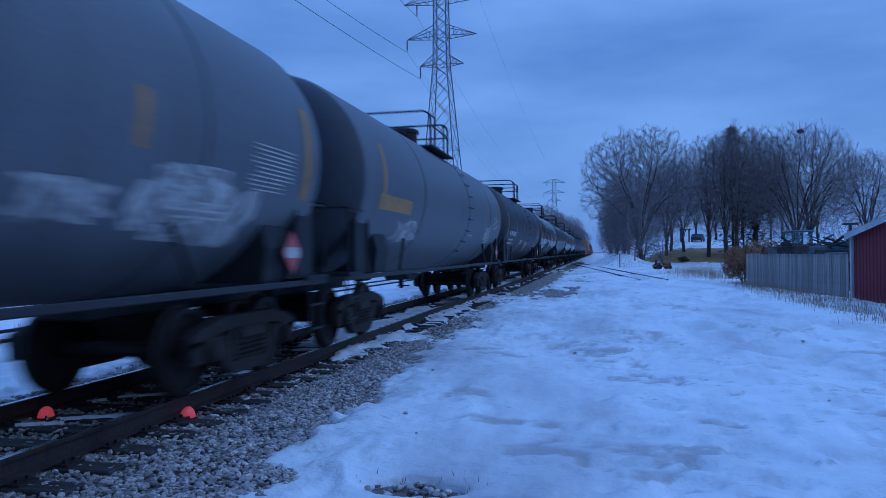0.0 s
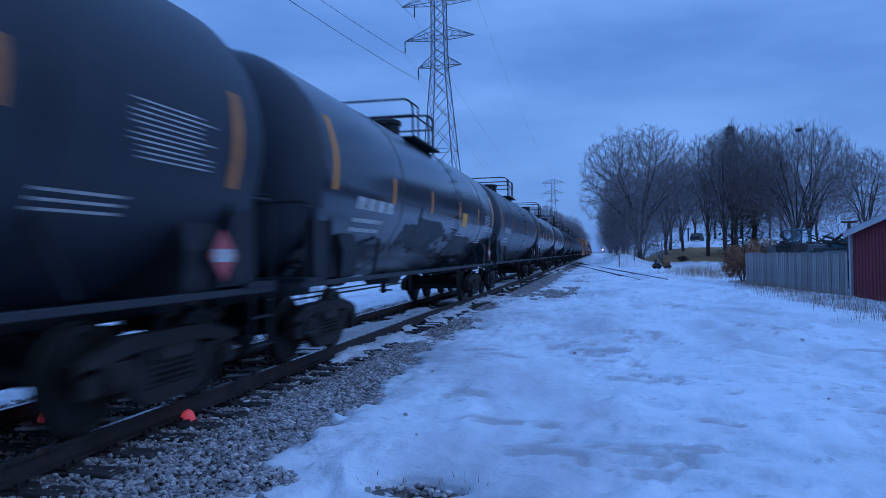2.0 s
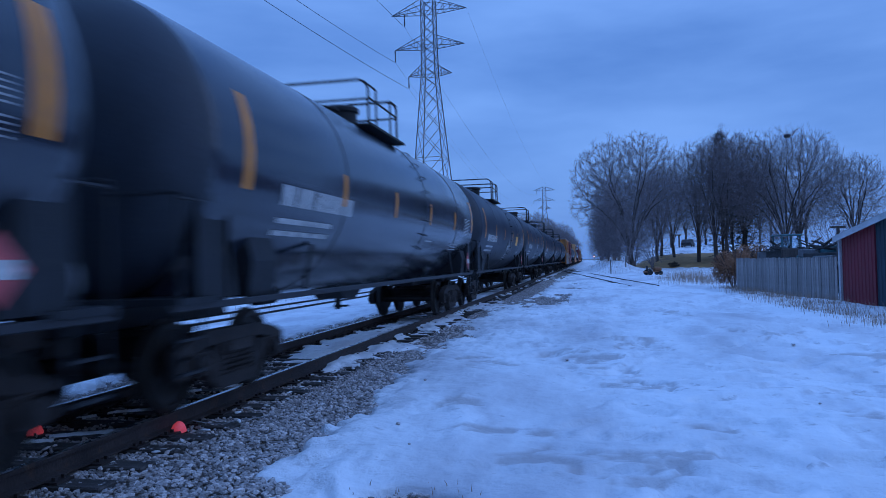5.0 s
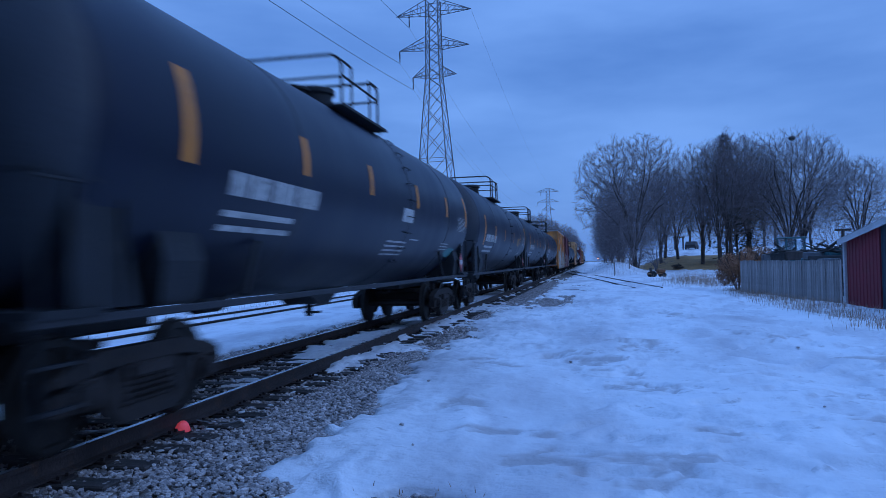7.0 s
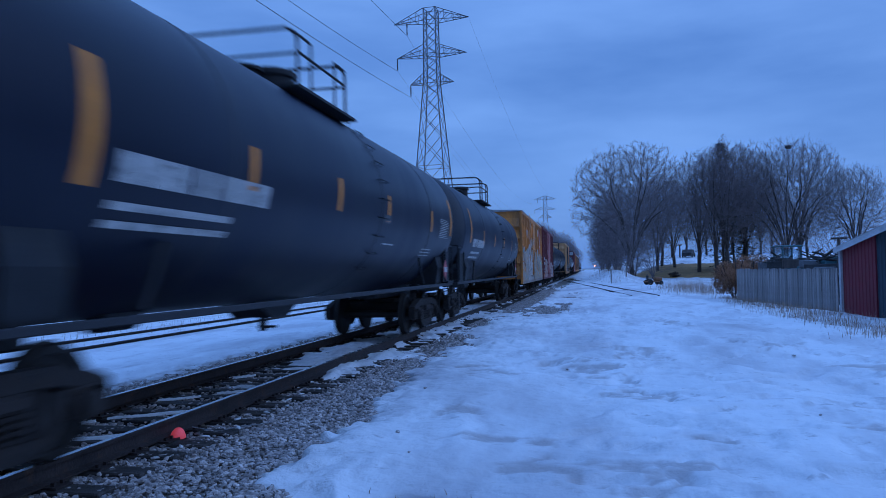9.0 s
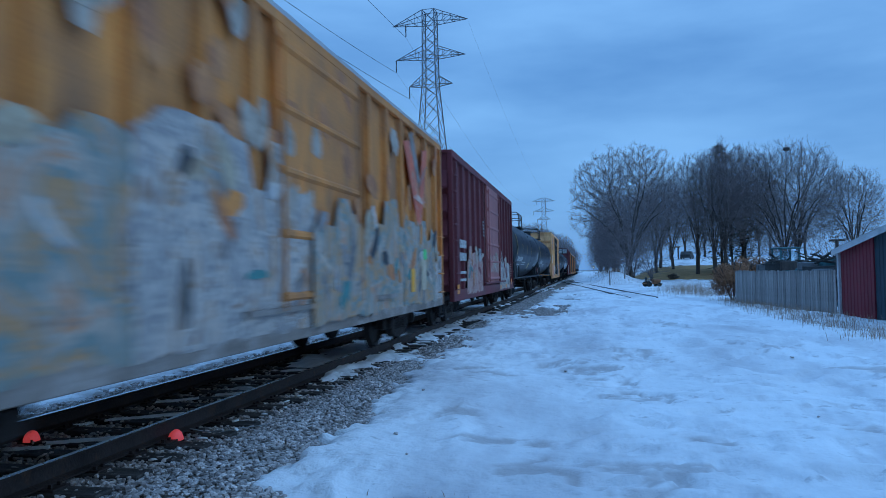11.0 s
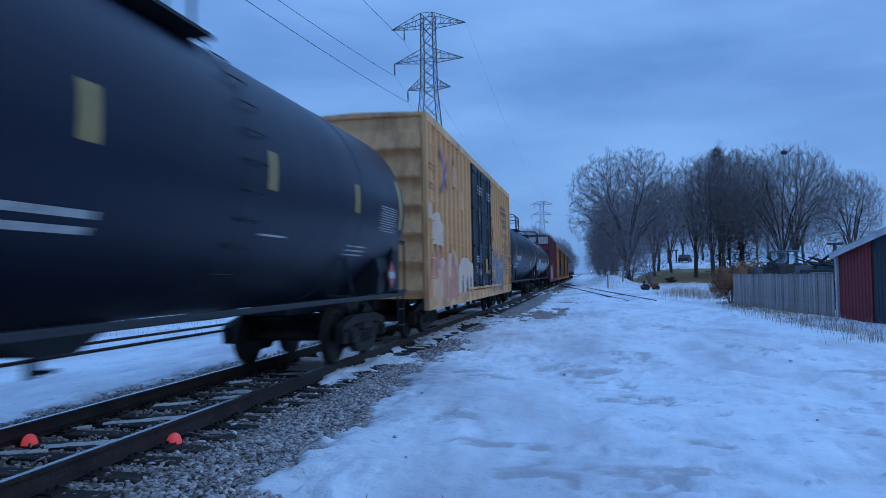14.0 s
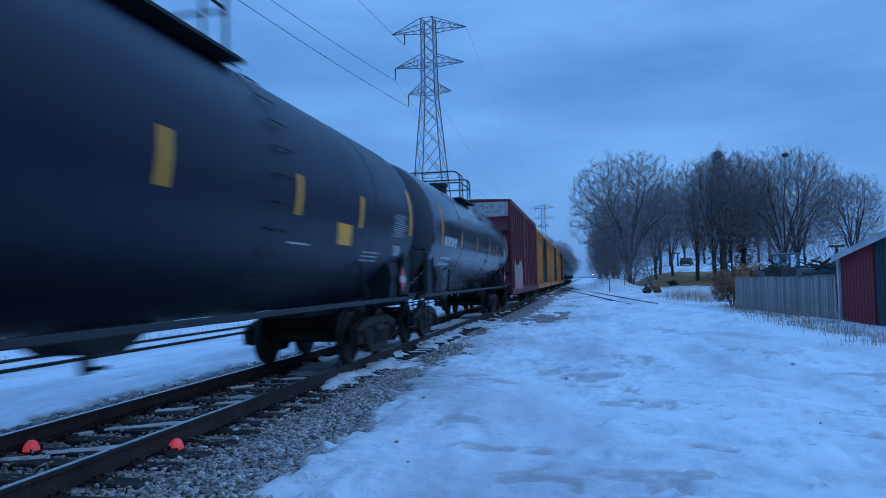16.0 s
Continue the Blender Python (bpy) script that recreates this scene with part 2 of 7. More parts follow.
class Shape:
    """Collects vertices and faces of one mesh."""

    def __init__(self):
        self.v, self.f, self.mi, self.slot = [], [], [], 0

    def add(self, verts, faces):
        k = len(self.v)
        self.v += [tuple(p) for p in verts]
        self.f += [tuple(k + i for i in q) for q in faces]
        self.mi += [self.slot] * len(faces)
        return self

    def box(self, c, s, m=None, bevel=0.0):
        x, y, z = [d / 2 for d in s]
        if bevel:
            e = bevel
            vs = []
            for sz in (-1, 1):
                for sx, sy in ((-1, -1), (1, -1), (1, 1), (-1, 1)):
                    vs.append((sx * (x - e), sy * (y - e), sz * z))
            for sz in (-1, 1):
                for sx, sy in ((-1, -1), (1, -1), (1, 1), (-1, 1)):
                    vs.append((sx * x, sy * (y - e), sz * (z - e)))
                    vs.append((sx * (x - e), sy * y, sz * (z - e)))
            fs = [(3, 2, 1, 0), (4, 5, 6, 7)]
            for b, top in ((8, False), (16, True)):
                o = 4 if top else 0
                for i in range(4):
                    j = (i + 1) % 4
                    # chamfer strips are quads between the cap and the belt
                    a0, a1 = b + 2 * i, b + 2 * i + 1
                    b0, b1 = b + 2 * j, b + 2 * j + 1
                    p, q = (a1, b1) if i in (0, 2) else (a0, b0)
                    fs.append((o + i, o + j, q, p) if top is False else (o + j, o + i, p, q))
                    fs.append((o + i, a0, a1) if top is False else (o + i, a1, a0))
            for i in range(4):
                j = (i + 1) % 4
                p, q = (1, 1) if i in (0, 2) else (0, 0)
                fs.append((8 + 2 * i + p, 8 + 2 * j + q, 16 + 2 * j + q, 16 + 2 * i + p))
                fs.append((8 + 2 * i, 8 + 2 * i + 1, 16 + 2 * i + 1, 16 + 2 * i))
        else:
            vs = [(sx * x, sy * y, sz * z) for sz in (-1, 1) for sx, sy in ((-1, -1), (1, -1), (1, 1), (-1, 1))]
            fs = [(3, 2, 1, 0), (4, 5, 6, 7), (0, 1, 5, 4), (1, 2, 6, 5), (2, 3, 7, 6), (3, 0, 4, 7)]
        c = Vector(c)
        return self.add([c + (m @ Vector(p) if m else Vector(p)) for p in vs], fs)

    def rod(self, a, b, r, r2=None, n=8, caps=True):
        a, b = Vector(a), Vector(b)
        r2 = r if r2 is None else r2
        d = (b - a).normalized()
        u = d.orthogonal().normalized()
        w = d.cross(u)
        vs = []
        for p, q in ((a, r), (b, r2)):
            for i in range(n):
                t = 2 * math.pi * i / n
                vs.append(p + q * (math.cos(t) * u + math.sin(t) * w))
        fs = [(i, (i + 1) % n, n + (i + 1) % n, n + i) for i in range(n)]
        if caps:
            fs += [tuple(range(n - 1, -1, -1)), tuple(range(n, 2 * n))]
        return self.add(vs, fs)

    def path(self, pts, r, n=6):
        for a, b in zip(pts, pts[1:]):
            self.rod(a, b, r, n=n)
        return self

    def lathe(self, profile, n=32, axis="y", c=(0, 0, 0)):
        """profile: (along, radius) pairs."""
        vs, fs = [], []
        for h, r in profile:
            for i in range(n):
                t = 2 * math.pi * i / n
                p, q = r * math.cos(t), r * math.sin(t)
                vs.append({"x": (h, p, q), "y": (q, h, p), "z": (p, q, h)}[axis])
        for k in range(len(profile) - 1):
            for i in range(n):
                j = (i + 1) % n
                fs.append((k * n + i, k * n + j, (k + 1) * n + j, (k + 1) * n + i))
        fs += [tuple(range(n - 1, -1, -1)), tuple((len(profile) - 1) * n + i for i in range(n))]
        return self.add([Vector(p) + Vector(c) for p in vs], fs)

    def prism(self, outline, lo, hi, axis="x"):
        """An outline of two coordinates pushed along an axis."""
        n = len(outline)
        vs = []
        for h in (lo, hi):
            for a, b in outline:
                vs.append({"x": (h, a, b), "y": (a, h, b), "z": (a, b, h)}[axis])
        fs = [(i, (i + 1) % n, n + (i + 1) % n, n + i) for i in range(n)]
        fs += [tuple(range(n - 1, -1, -1)), tuple(range(n, 2 * n))]
        return self.add(vs, fs)

    def mesh(self, name, mats, smooth=None):
        me = bpy.data.meshes.new(name)
        me.from_pydata(self.v, [], self.f)
        for m in (mats if isinstance(mats, (list, tuple)) else [mats]):
            me.materials.append(m)
        if self.slot or any(self.mi):
            me.polygons.foreach_set("material_index", self.mi)
        bm = bmesh.new()
        bm.from_mesh(me)
        bmesh.ops.recalc_face_normals(bm, faces=bm.faces)
        bm.to_mesh(me)
        bm.free()
        if smooth is not None:
            me.shade_smooth()
            me.set_sharp_from_angle(angle=radians(smooth))
        return me


def part(name, shape, mat, parent, label="", smooth=None, at=None):
    me = shape if isinstance(shape, bpy.types.Mesh) else shape.mesh(name, mat, smooth)
    ob = new(name, me)
    ob.parent = parent
    if at is not None:
        ob.matrix_basis = at
    return tagged(ob, label) if label else ob


def thing(name, label, category, at=None, group="", kind=""):
    ob = new(name)
    ob.empty_display_size = 0.3
    if at is not None:
        ob.matrix_basis = at
    return tagged(ob, label, category, group, kind)


# ---- the land ----
TRACK_X, RAIL_Z, GAUGE = -4.93, 0.19, 1.505


def smooth_step(a, b, v):
    t = np.clip((v - a) / (b - a), 0, 1)
    return t * t * (3 - 2 * t)


def wave_noise(x, y, size, seed):
    """Smooth value noise on arrays, 0 to 1."""
    x, y = x / size + seed * 17.3, y / size - seed * 9.1
    xi, yi = np.floor(x), np.floor(y)
    fx, fy = x - xi, y - yi
    fx, fy = fx * fx * (3 - 2 * fx), fy * fy * (3 - 2 * fy)

    def h(a, b):
        s = np.sin(a * 127.1 + b * 311.7 + seed * 74.7) * 43758.5453
        return s - np.floor(s)
    return ((h(xi, yi) * (1 - fx) + h(xi + 1, yi) * fx) * (1 - fy) + (h(xi, yi + 1) * (1 - fx) + h(xi + 1, yi + 1) * fx) * fy)


def land(x, y):
    """Height of the bare ground."""
    x, y = np.asarray(x, float), np.asarray(y, float)
    bed = np.exp(-((x - TRACK_X) / 2.6) ** 4) * 0.10 - 0.13
    hill = smooth_step(84, 150, y) * smooth_step(2.5, 12, x) * 3.6 * (1 - smooth_step(260, 420, y))
    bank = np.exp(-((x - 3.2) / 2.2) ** 2) * smooth_step(78, 90, y) * (1 - smooth_step(150, 170, y)) * 1.3
    return bed + hill + bank + (wave_noise(x, y, 9, 3) - 0.5) * 0.06 * smooth_step(-3, 0, x)


def ellipse(x, y, cx, cy, rx, ry):
    return 1 - np.sqrt(((x - cx) / rx) ** 2 + ((y - cy) / ry) ** 2)


EDGE_Y = [1.0, 5.2, 6.0, 6.6, 7.1, 7.6, 8.4, 9.4, 10.4, 11.4, 12.3, 13.1, 14.9]
EDGE_X = [-2.4, -2.40, -2.62, -2.52, -2.68, -2.54, -2.56, -2.78, -2.80, -2.92, -2.90, -3.06, -3.5]


def bare(x, y):
    """Above zero where the snow has gone."""
    ragged = (wave_noise(x, y, 0.45, 5) - 0.5) * 0.24 + (wave_noise(x, y, 0.17, 6) - 0.5) * 0.34 + (wave_noise(x, y, 0.09, 8) - 0.5) * 0.14 + (wave_noise(x, y, 1.3, 7) - 0.5) * 0.10
    shoulder = np.minimum(np.interp(y, EDGE_Y, EDGE_X) - x, x + 4.7) * 2.2
    shoulder = np.minimum(shoulder, (14.0 - y) * 0.4)
    strip_edge = np.interp(y, [9.6, 11.0, 14.0, 60.0], [-4.2, -3.92, -3.62, -3.6])
    strip = np.minimum(strip_edge - x, x + 4.6) * 2.0
    b = np.where(y > 9.6, np.minimum(shoulder, np.maximum(-strip, -0.4)), shoulder)
    b = np.maximum(b, ellipse(x, y, -3.27, 16.3, 0.50, 3.0) * 0.8)
    b = np.maximum(b, ellipse(x, y, -3.45, 22.6, 0.45, 2.3) * 0.7)
    b = np.maximum(b, ellipse(x, y, -3.2, 46, 0.75, 22) * 0.9)
    b = np.maximum(b, ellipse(x, y, -1.9, 31, 0.9, 4.0) * 0.5)
    b = np.maximum(b, ellipse(x, y, -3.0, 100, 1.0, 45) * 0.8)
    between = np.minimum(x + 5.75, -4.1 - x) * 1.2
    filled = smooth_step(10.4, 12.2, y + (wave_noise(x, y, 1.0, 12) - 0.5) * 2) * 1.6
    streaks = np.clip(wave_noise(x * 0.5, y, 0.30, 14) - 0.70, 0, 1) * 3.0
    for cx, cy, rx, ry in ((-5.3, 10.5, 0.3, 0.12), (-4.8, 9.9, 0.4, 0.1)):
        streaks = np.maximum(streaks, np.clip(ellipse(x, y, cx, cy, rx, ry) + 0.3, 0, 1) * 4.5)
    b = np.maximum(b, between + 0.25 - filled - streaks)
    b = np.maximum(b, np.minimum(x + 7.05, -5.5 - x) * 1.2)
    b = np.maximum(b, ellipse(x, y, -1.33, 5.2, 0.36, 0.2) * 2.2)
    b = np.maximum(b, ellipse(x, y, 17, 108, 12, 14) * 2)
    for cx, cy, rx, ry in ((-1.2, 36, 0.5, 1.5), (-1.0, 44, 0.8, 1.2), (2.45, 22.2, 0.3, 0.45), (-2.3, 27, 0.4, 1.0), (-0.6, 52, 0.9, 1.6)):
        b = np.maximum(b, ellipse(x, y, cx, cy, rx, ry) * 0.45)
    return b + ragged * 1.75


GRIME_SHADE = [(-0.1, 12.0, 0.55, 2.2, 0.30), (-0.75, 6.95, 0.42, 0.55, 0.25), (-0.2, 5.8, 0.5, 0.38, 0.2), (0.62, 10.2, 0.5, 0.65, 0.25), (-1.5, 8.8, 0.4, 0.6, 0.1), (2.4, 22.2, 0.45, 1.6, 0.1),
         (3.5, 16.4, 0.6, 1.1, 0.1), (1.05, 7.1, 0.4, 0.6, 0.3), (2.7, 9.0, 0.4, 0.9, 0.2), (0.6, 5.9, 0.5, 0.35, 0.0), (-1.6, 11.6, 0.4, 0.9, 0.2), (0.9, 14.6, 0.5, 1.2, 0.2), (4.6, 12.0, 0.7, 1.4, 0.1)]


def grime_shade(x, y):
    """Above zero in wheel and boot hollows, where pressed-in soil and painted shade darken the snow."""
    wx, wy = x + (wave_noise(x, y, 0.5, 51) - 0.5) * 0.9, y + (wave_noise(x, y, 0.7, 52) - 0.5) * 1.4
    g = np.full(np.shape(x), -1.0)
    for cx, cy, rx, ry, lean in GRIME_SHADE:
        g = np.maximum(g, ellipse(wx + lean * (wy - cy), wy, cx, cy, rx, ry))
    streak = wave_noise(wx * 0.55, wy, 0.17, 53) * 0.65 + wave_noise(x, y, 0.07, 54) * 0.35
    return np.clip(g * 1.6, -1, 0.55) - 0.48 + (streak - 0.40) * 2.6


def snow_height(x, y):
    gone = bare(x, y)
    depth = np.where(gone < 0, 0.022 + np.minimum(-gone, 0.9) * 0.10, 0.022 - np.minimum(gone, 0.3) * 1.3)
    depth = np.where(np.abs(x - TRACK_X) < 0.74, np.minimum(depth, 0.065), depth)
    depth = np.where(depth > 0, depth * (0.3 + 0.7 * smooth_step(0.25, 1.3, np.hypot(x + 1.33, (y - 5.2) * 1.3))), depth)
    near = smooth_step(60, 20, y)
    wx, wy = x + (wave_noise(x, y, 0.8, 41) - 0.5) * 0.7, y + (wave_noise(x, y, 0.8, 42) - 0.5) * 0.7
    lumps = (wave_noise(wx, wy * 0.6, 1.3, 21) - 0.5) * 0.075 + (wave_noise(wx, wy, 0.46, 22) - 0.5) * 0.036 + (wave_noise(wx * 0.5, wy, 0.2, 25) - 0.5) * 0.024 + (wave_noise(x, y * 1.4, 0.12, 26) - 0.5) * 0.010
    worn = smooth_step(0.35, 0.6, wave_noise(x, y * 0.5, 2.2, 29))
    prints = -(0.06 * smooth_step(0.60, 0.72, wave_noise(wx * 0.8, wy, 0.40, 23)) + 0.045 * smooth_step(0.64, 0.74, wave_noise(wx * 0.6, wy, 0.2, 28))) * worn
    ridge = 0.035 * (1 - np.abs(wave_noise(wx + 0.25 * wy, wy * 0.7, 1.1, 33) * 2 - 1)) ** 3
    ruts = np.sin((wx + 0.11 * y) * 2.4 + wave_noise(x, y, 2.5, 24) * 4) * 0.03 * smooth_step(-2, 0, x) + ridge - 0.03 * np.clip(grime_shade(x, y), 0, 1)
    cover = np.clip(depth / 0.05, 0, 1) * smooth_step(-8.5, -2.5, np.where(x < -7.2, x - 2, x + 3))
    top = land(x, y) + np.clip(depth, -0.14, 0.16) + (lumps + prints + ruts) * (0.25 + 0.75 * near) * cover
    return np.where((gone < -0.12) & (x > -3.2), np.maximum(top, land(x, y) + 0.0), top)


def axis_steps(stops):
    """Grid lines: (from, to, step) stretches end to end."""
    out = []
    for a, b, s in stops:
        out += list(np.arange(a, b - s * 0.25, s))
    return np.array(out + [stops[-1][1]])


def sheet(name, xs, ys, height, mat):
    gx, gy = np.meshgrid(xs, ys)
    z = height(gx, gy)
    v = np.stack([gx.ravel(), gy.ravel(), z.ravel()], 1)
    nx, ny = len(xs), len(ys)
    i = (np.arange(ny - 1)[:, None] * nx + np.arange(nx - 1)[None, :]).ravel()
    q = np.stack([i, i + 1, i + nx + 1, i + nx], 1)
    me = bpy.data.meshes.new(name)
    me.from_pydata(v.tolist(), [], q.tolist())
    me.materials.append(mat)
    me.shade_smooth()
    if mat is SNOW:
        me.attributes.new("soil_shade", "FLOAT", "POINT").data.foreach_set("value", np.clip(grime_shade(gx, gy), 0, 0.6).ravel())
    return new(name, me)


def far_land(x, y):
    return land(x, y) - 0.03


ground = tagged(sheet("ground", axis_steps([(-2500, -300, 200), (-300, -60, 20), (-60, -10, 2), (-10, 10, 0.5), (10, 60, 2), (60, 300, 20), (300, 2500, 200)]),
                      axis_steps([(-2500, -100, 200), (-100, -10, 10), (-10, 20, 0.5), (20, 200, 2), (200, 600, 20), (600, 3000, 200)]), far_land, SOIL),
                "frozen brown soil under melting snow", "ground", kind="structure")
snow = tagged(sheet("snow", axis_steps([(-400, -60, 20), (-60, -14, 1.5), (-14, -7.4, 0.2), (-7.4, -1.8, 0.045), (-1.8, 3.5, 0.06), (3.5, 9, 0.12), (9, 40, 0.6), (40, 400, 20)]),
                    axis_steps([(-60, 0, 2), (0, 2, 0.3), (2, 12.5, 0.05), (12.5, 26, 0.12), (26, 60, 0.4), (60, 160, 1.0), (160, 900, 20)]), snow_height, SNOW),
              "trodden blue-white melting snow with footprints and icy ruts", "snow", kind="structure")
lawn = tagged(sheet("lawn", axis_steps([(6, 34, 0.7)]), axis_steps([(92, 128, 0.7)]), lambda x, y: land(x, y) - 0.05 + 0.09 * np.clip(ellipse(x, y, 18, 108, 13, 15) * 4, -1, 1), LAWN),
              "dormant brown grass on a gentle rise", "lawn", kind="structure")


# ---- railway track ----
def rail_mesh(name, y0, y1, step=12.0, bend=None):
    """A rail with foot, web and rounded head, sliced so that it can follow a bend."""
    prof = [(-0.07, -0.17), (0.07, -0.17), (0.07, -0.155), (0.012, -0.135), (0.009, -0.045), (0.036, -0.035), (0.037, -0.008),
            (0.028, 0.0), (-0.028, 0.0), (-0.037, -0.008), (-0.036, -0.035), (-0.009, -0.045), (-0.012, -0.135), (-0.07, -0.155)]
    ys = np.arange(y0, y1 + step * 0.5, step)
    s, n = Shape(), len(prof)
    vs = [((bend(y) if bend else 0) + a, y, b) for y in ys for a, b in prof]
    s.v = vs
    for k in range(len(ys) - 1):
        for i in range(n):
            j = (i + 1) % n
            s.f.append((k * n + i, k * n + j, (k + 1) * n + j, (k + 1) * n + i))
            s.mi.append(1 if i == 7 else 0)
    s.f += [tuple(range(n)), tuple((len(ys) - 1) * n + i for i in range(n))]
    s.mi += [0, 0]
    return s.mesh(name, [RAIL, RAIL_TOP])


main_track = thing("railway_track", "main line railway track of steel rails on dark timber ties", "railway track", kind="structure")
RAIL_DATA = rail_mesh("rail", -60, 900)
for side in (-1, 1):
    part("rail", RAIL_DATA, None, main_track, "rusty rail with a polished head", at=pose(TRACK_X + side * GAUGE / 2, 0, RAIL_Z))
tie_shape = Shape().box((0, 0, 0), (2.6, 0.225, 0.17), bevel=0.012)
TIE_DATA = tie_shape.mesh("tie", TIE)
plate_shape = Shape()
for side in (-1, 1):
    plate_shape.box((side * GAUGE / 2, 0, 0.097), (0.34, 0.19, 0.018))
    for dx in (-0.11, 0.11):
        for dy in (-0.05, 0.05):
            plate_shape.box((side * GAUGE / 2 + dx, dy * (1 if dx > 0 else -1), 0.118), (0.03, 0.02, 0.03))
PLATE_DATA = plate_shape.mesh("tie_plate", RAIL)
rng = random.Random(4)
for i in range(150):
    y = -3 + i * 0.502 + rng.uniform(-0.03, 0.03)
    tie = part("tie", TIE_DATA, None, main_track, at=pose(TRACK_X + rng.uniform(-0.04, 0.04), y, -0.082, 0, 0, rng.uniform(-1.2, 1.2)))
    part("tie_plate", PLATE_DATA, None, tie)

siding = thing("railway_track", "second railway track half buried in snow beyond the train", "railway track", kind="structure")
SIDING_X = -12.0
for side in (-1, 1):
    part("rail", RAIL_DATA, None, siding, at=pose(SIDING_X + side * GAUGE / 2, 0, 0.06))


def spur_bend(y):
    """The spur leaves the main line at a turnout and runs off straight."""
    u = min(max((y - 112) / 28, 0.0), 1.0)
    return 2.75 - 0.0955 * (min(y, 112) - 46) - 2.674 * (u - u * u / 2)


spur = thing("railway_track", "disused spur track rusting under thin snow", "railway track", kind="structure")
for side in (-1, 1):
    part("rail", rail_mesh("rail", 43, 139, 2.0, spur_bend), None, spur, at=pose(side * GAUGE / 2, 0, 0.025))


# ---- ballast ----
def stone_protos(count, rnd):
    out = []
    for _ in range(count):
        bm = bmesh.new()
        bmesh.ops.create_icosphere(bm, subdivisions=1, radius=0.5)
        for v in bm.verts:
            v.co *= rnd.uniform(0.6, 1.15)
        sx, sy, sz = rnd.uniform(0.8, 1.3), rnd.uniform(0.7, 1.0), rnd.uniform(0.5, 0.8)
        vs = np.array([(v.co.x * sx, v.co.y * sy, v.co.z * sz) for v in bm.verts])
        fs = np.array([[v.index for v in f.verts] for f in bm.faces])
        bm.free()
        out.append((vs, fs))
    return out


def scatter(name, xy, sizes, height, protos, mat, seed):
    rs = np.random.RandomState(seed)
    allv, allf, k = [], [], 0
    zs = height(xy[:, 0], xy[:, 1])
    for (x, y), s, z in zip(xy, sizes, zs):
        vs, fs = protos[rs.randint(len(protos))]
        a, b = rs.uniform(0, 6.28), rs.uniform(-0.6, 0.6)
        ca, sa, cb, sb = math.cos(a), math.sin(a), math.cos(b), math.sin(b)
        rot = np.array([[ca, -sa, 0], [sa, ca, 0], [0, 0, 1]]) @ np.array([[1, 0, 0], [0, cb, -sb], [0, sb, cb]])
        allv.append(vs @ rot.T * s + (x, y, z + s * 0.12))
        allf.append(fs + k)
        k += len(vs)
    v, f = np.concatenate(allv), np.concatenate(allf)
    me = bpy.data.meshes.new(name)
    me.from_pydata(v.tolist(), [], f.tolist())
    me.materials.append(mat)
    return new(name, me)


PROTOS = stone_protos(10, random.Random(8))
rs = np.random.RandomState(5)


def ballast_points(x0, x1, y0, y1, per_m2):
    n = int((x1 - x0) * (y1 - y0) * per_m2)
    p = np.stack([rs.uniform(x0, x1, n), rs.uniform(y0, y1, n)], 1)
    b = bare(p[:, 0], p[:, 1])
    return p[b > -0.12]


near_pts = np.concatenate([ballast_points(-4.35, -2.2, 2.5, 14.5, 900), ballast_points(-7.3, -5.5, 4, 14, 600), ballast_points(-5.75, -4.1, 4, 12, 300)])
far_pts = np.concatenate([ballast_points(-4.4, -0.9, 14.5, 60, 170), ballast_points(-7.3, -5.4, 14, 60, 90), ballast_points(-1.9, -0.8, 4.8, 5.6, 200)])
pts = np.concatenate([near_pts, far_pts])
sizes = np.concatenate([0.034 + 0.052 * rs.uniform(0, 1, len(near_pts)) ** 1.6, rs.uniform(0.05, 0.09, len(far_pts))])
heaped = np.concatenate([ballast_points(-4.05, -3.45, 3.5, 14, 130), ballast_points(-5.7, -4.2, 4, 12, 45)])
pts = np.concatenate([pts, heaped])
sizes = np.concatenate([sizes, rs.uniform(0.035, 0.07, len(heaped))])
lifted = np.concatenate([np.full(len(pts) - len(heaped), -0.012), np.full(len(heaped), 0.02)])
tagged(scatter("ballast", pts, sizes, lambda x, y: land(x, y) + lifted, PROTOS, STONE, 6),
       "grey crushed stone ballast along the rails", "ballast", kind="stuff")


# ---- rolling stock ----
WHEEL_R = 0.457


def wheel_mesh():
    s = Shape()
    s.lathe([(-0.065, WHEEL_R - 0.02), (-0.05, WHEEL_R + 0.03), (-0.02, WHEEL_R + 0.025), (-0.005, WHEEL_R), (0.06, WHEEL_R - 0.008), (0.065, WHEEL_R - 0.02),
             (0.06, WHEEL_R - 0.075), (0.03, WHEEL_R - 0.09), (0.015, 0.2), (0.05, 0.13), (0.085, 0.12), (0.085, 0.0005)], 28, "x")
    return s.mesh("wheel", [WHEEL, TREAD], 35)


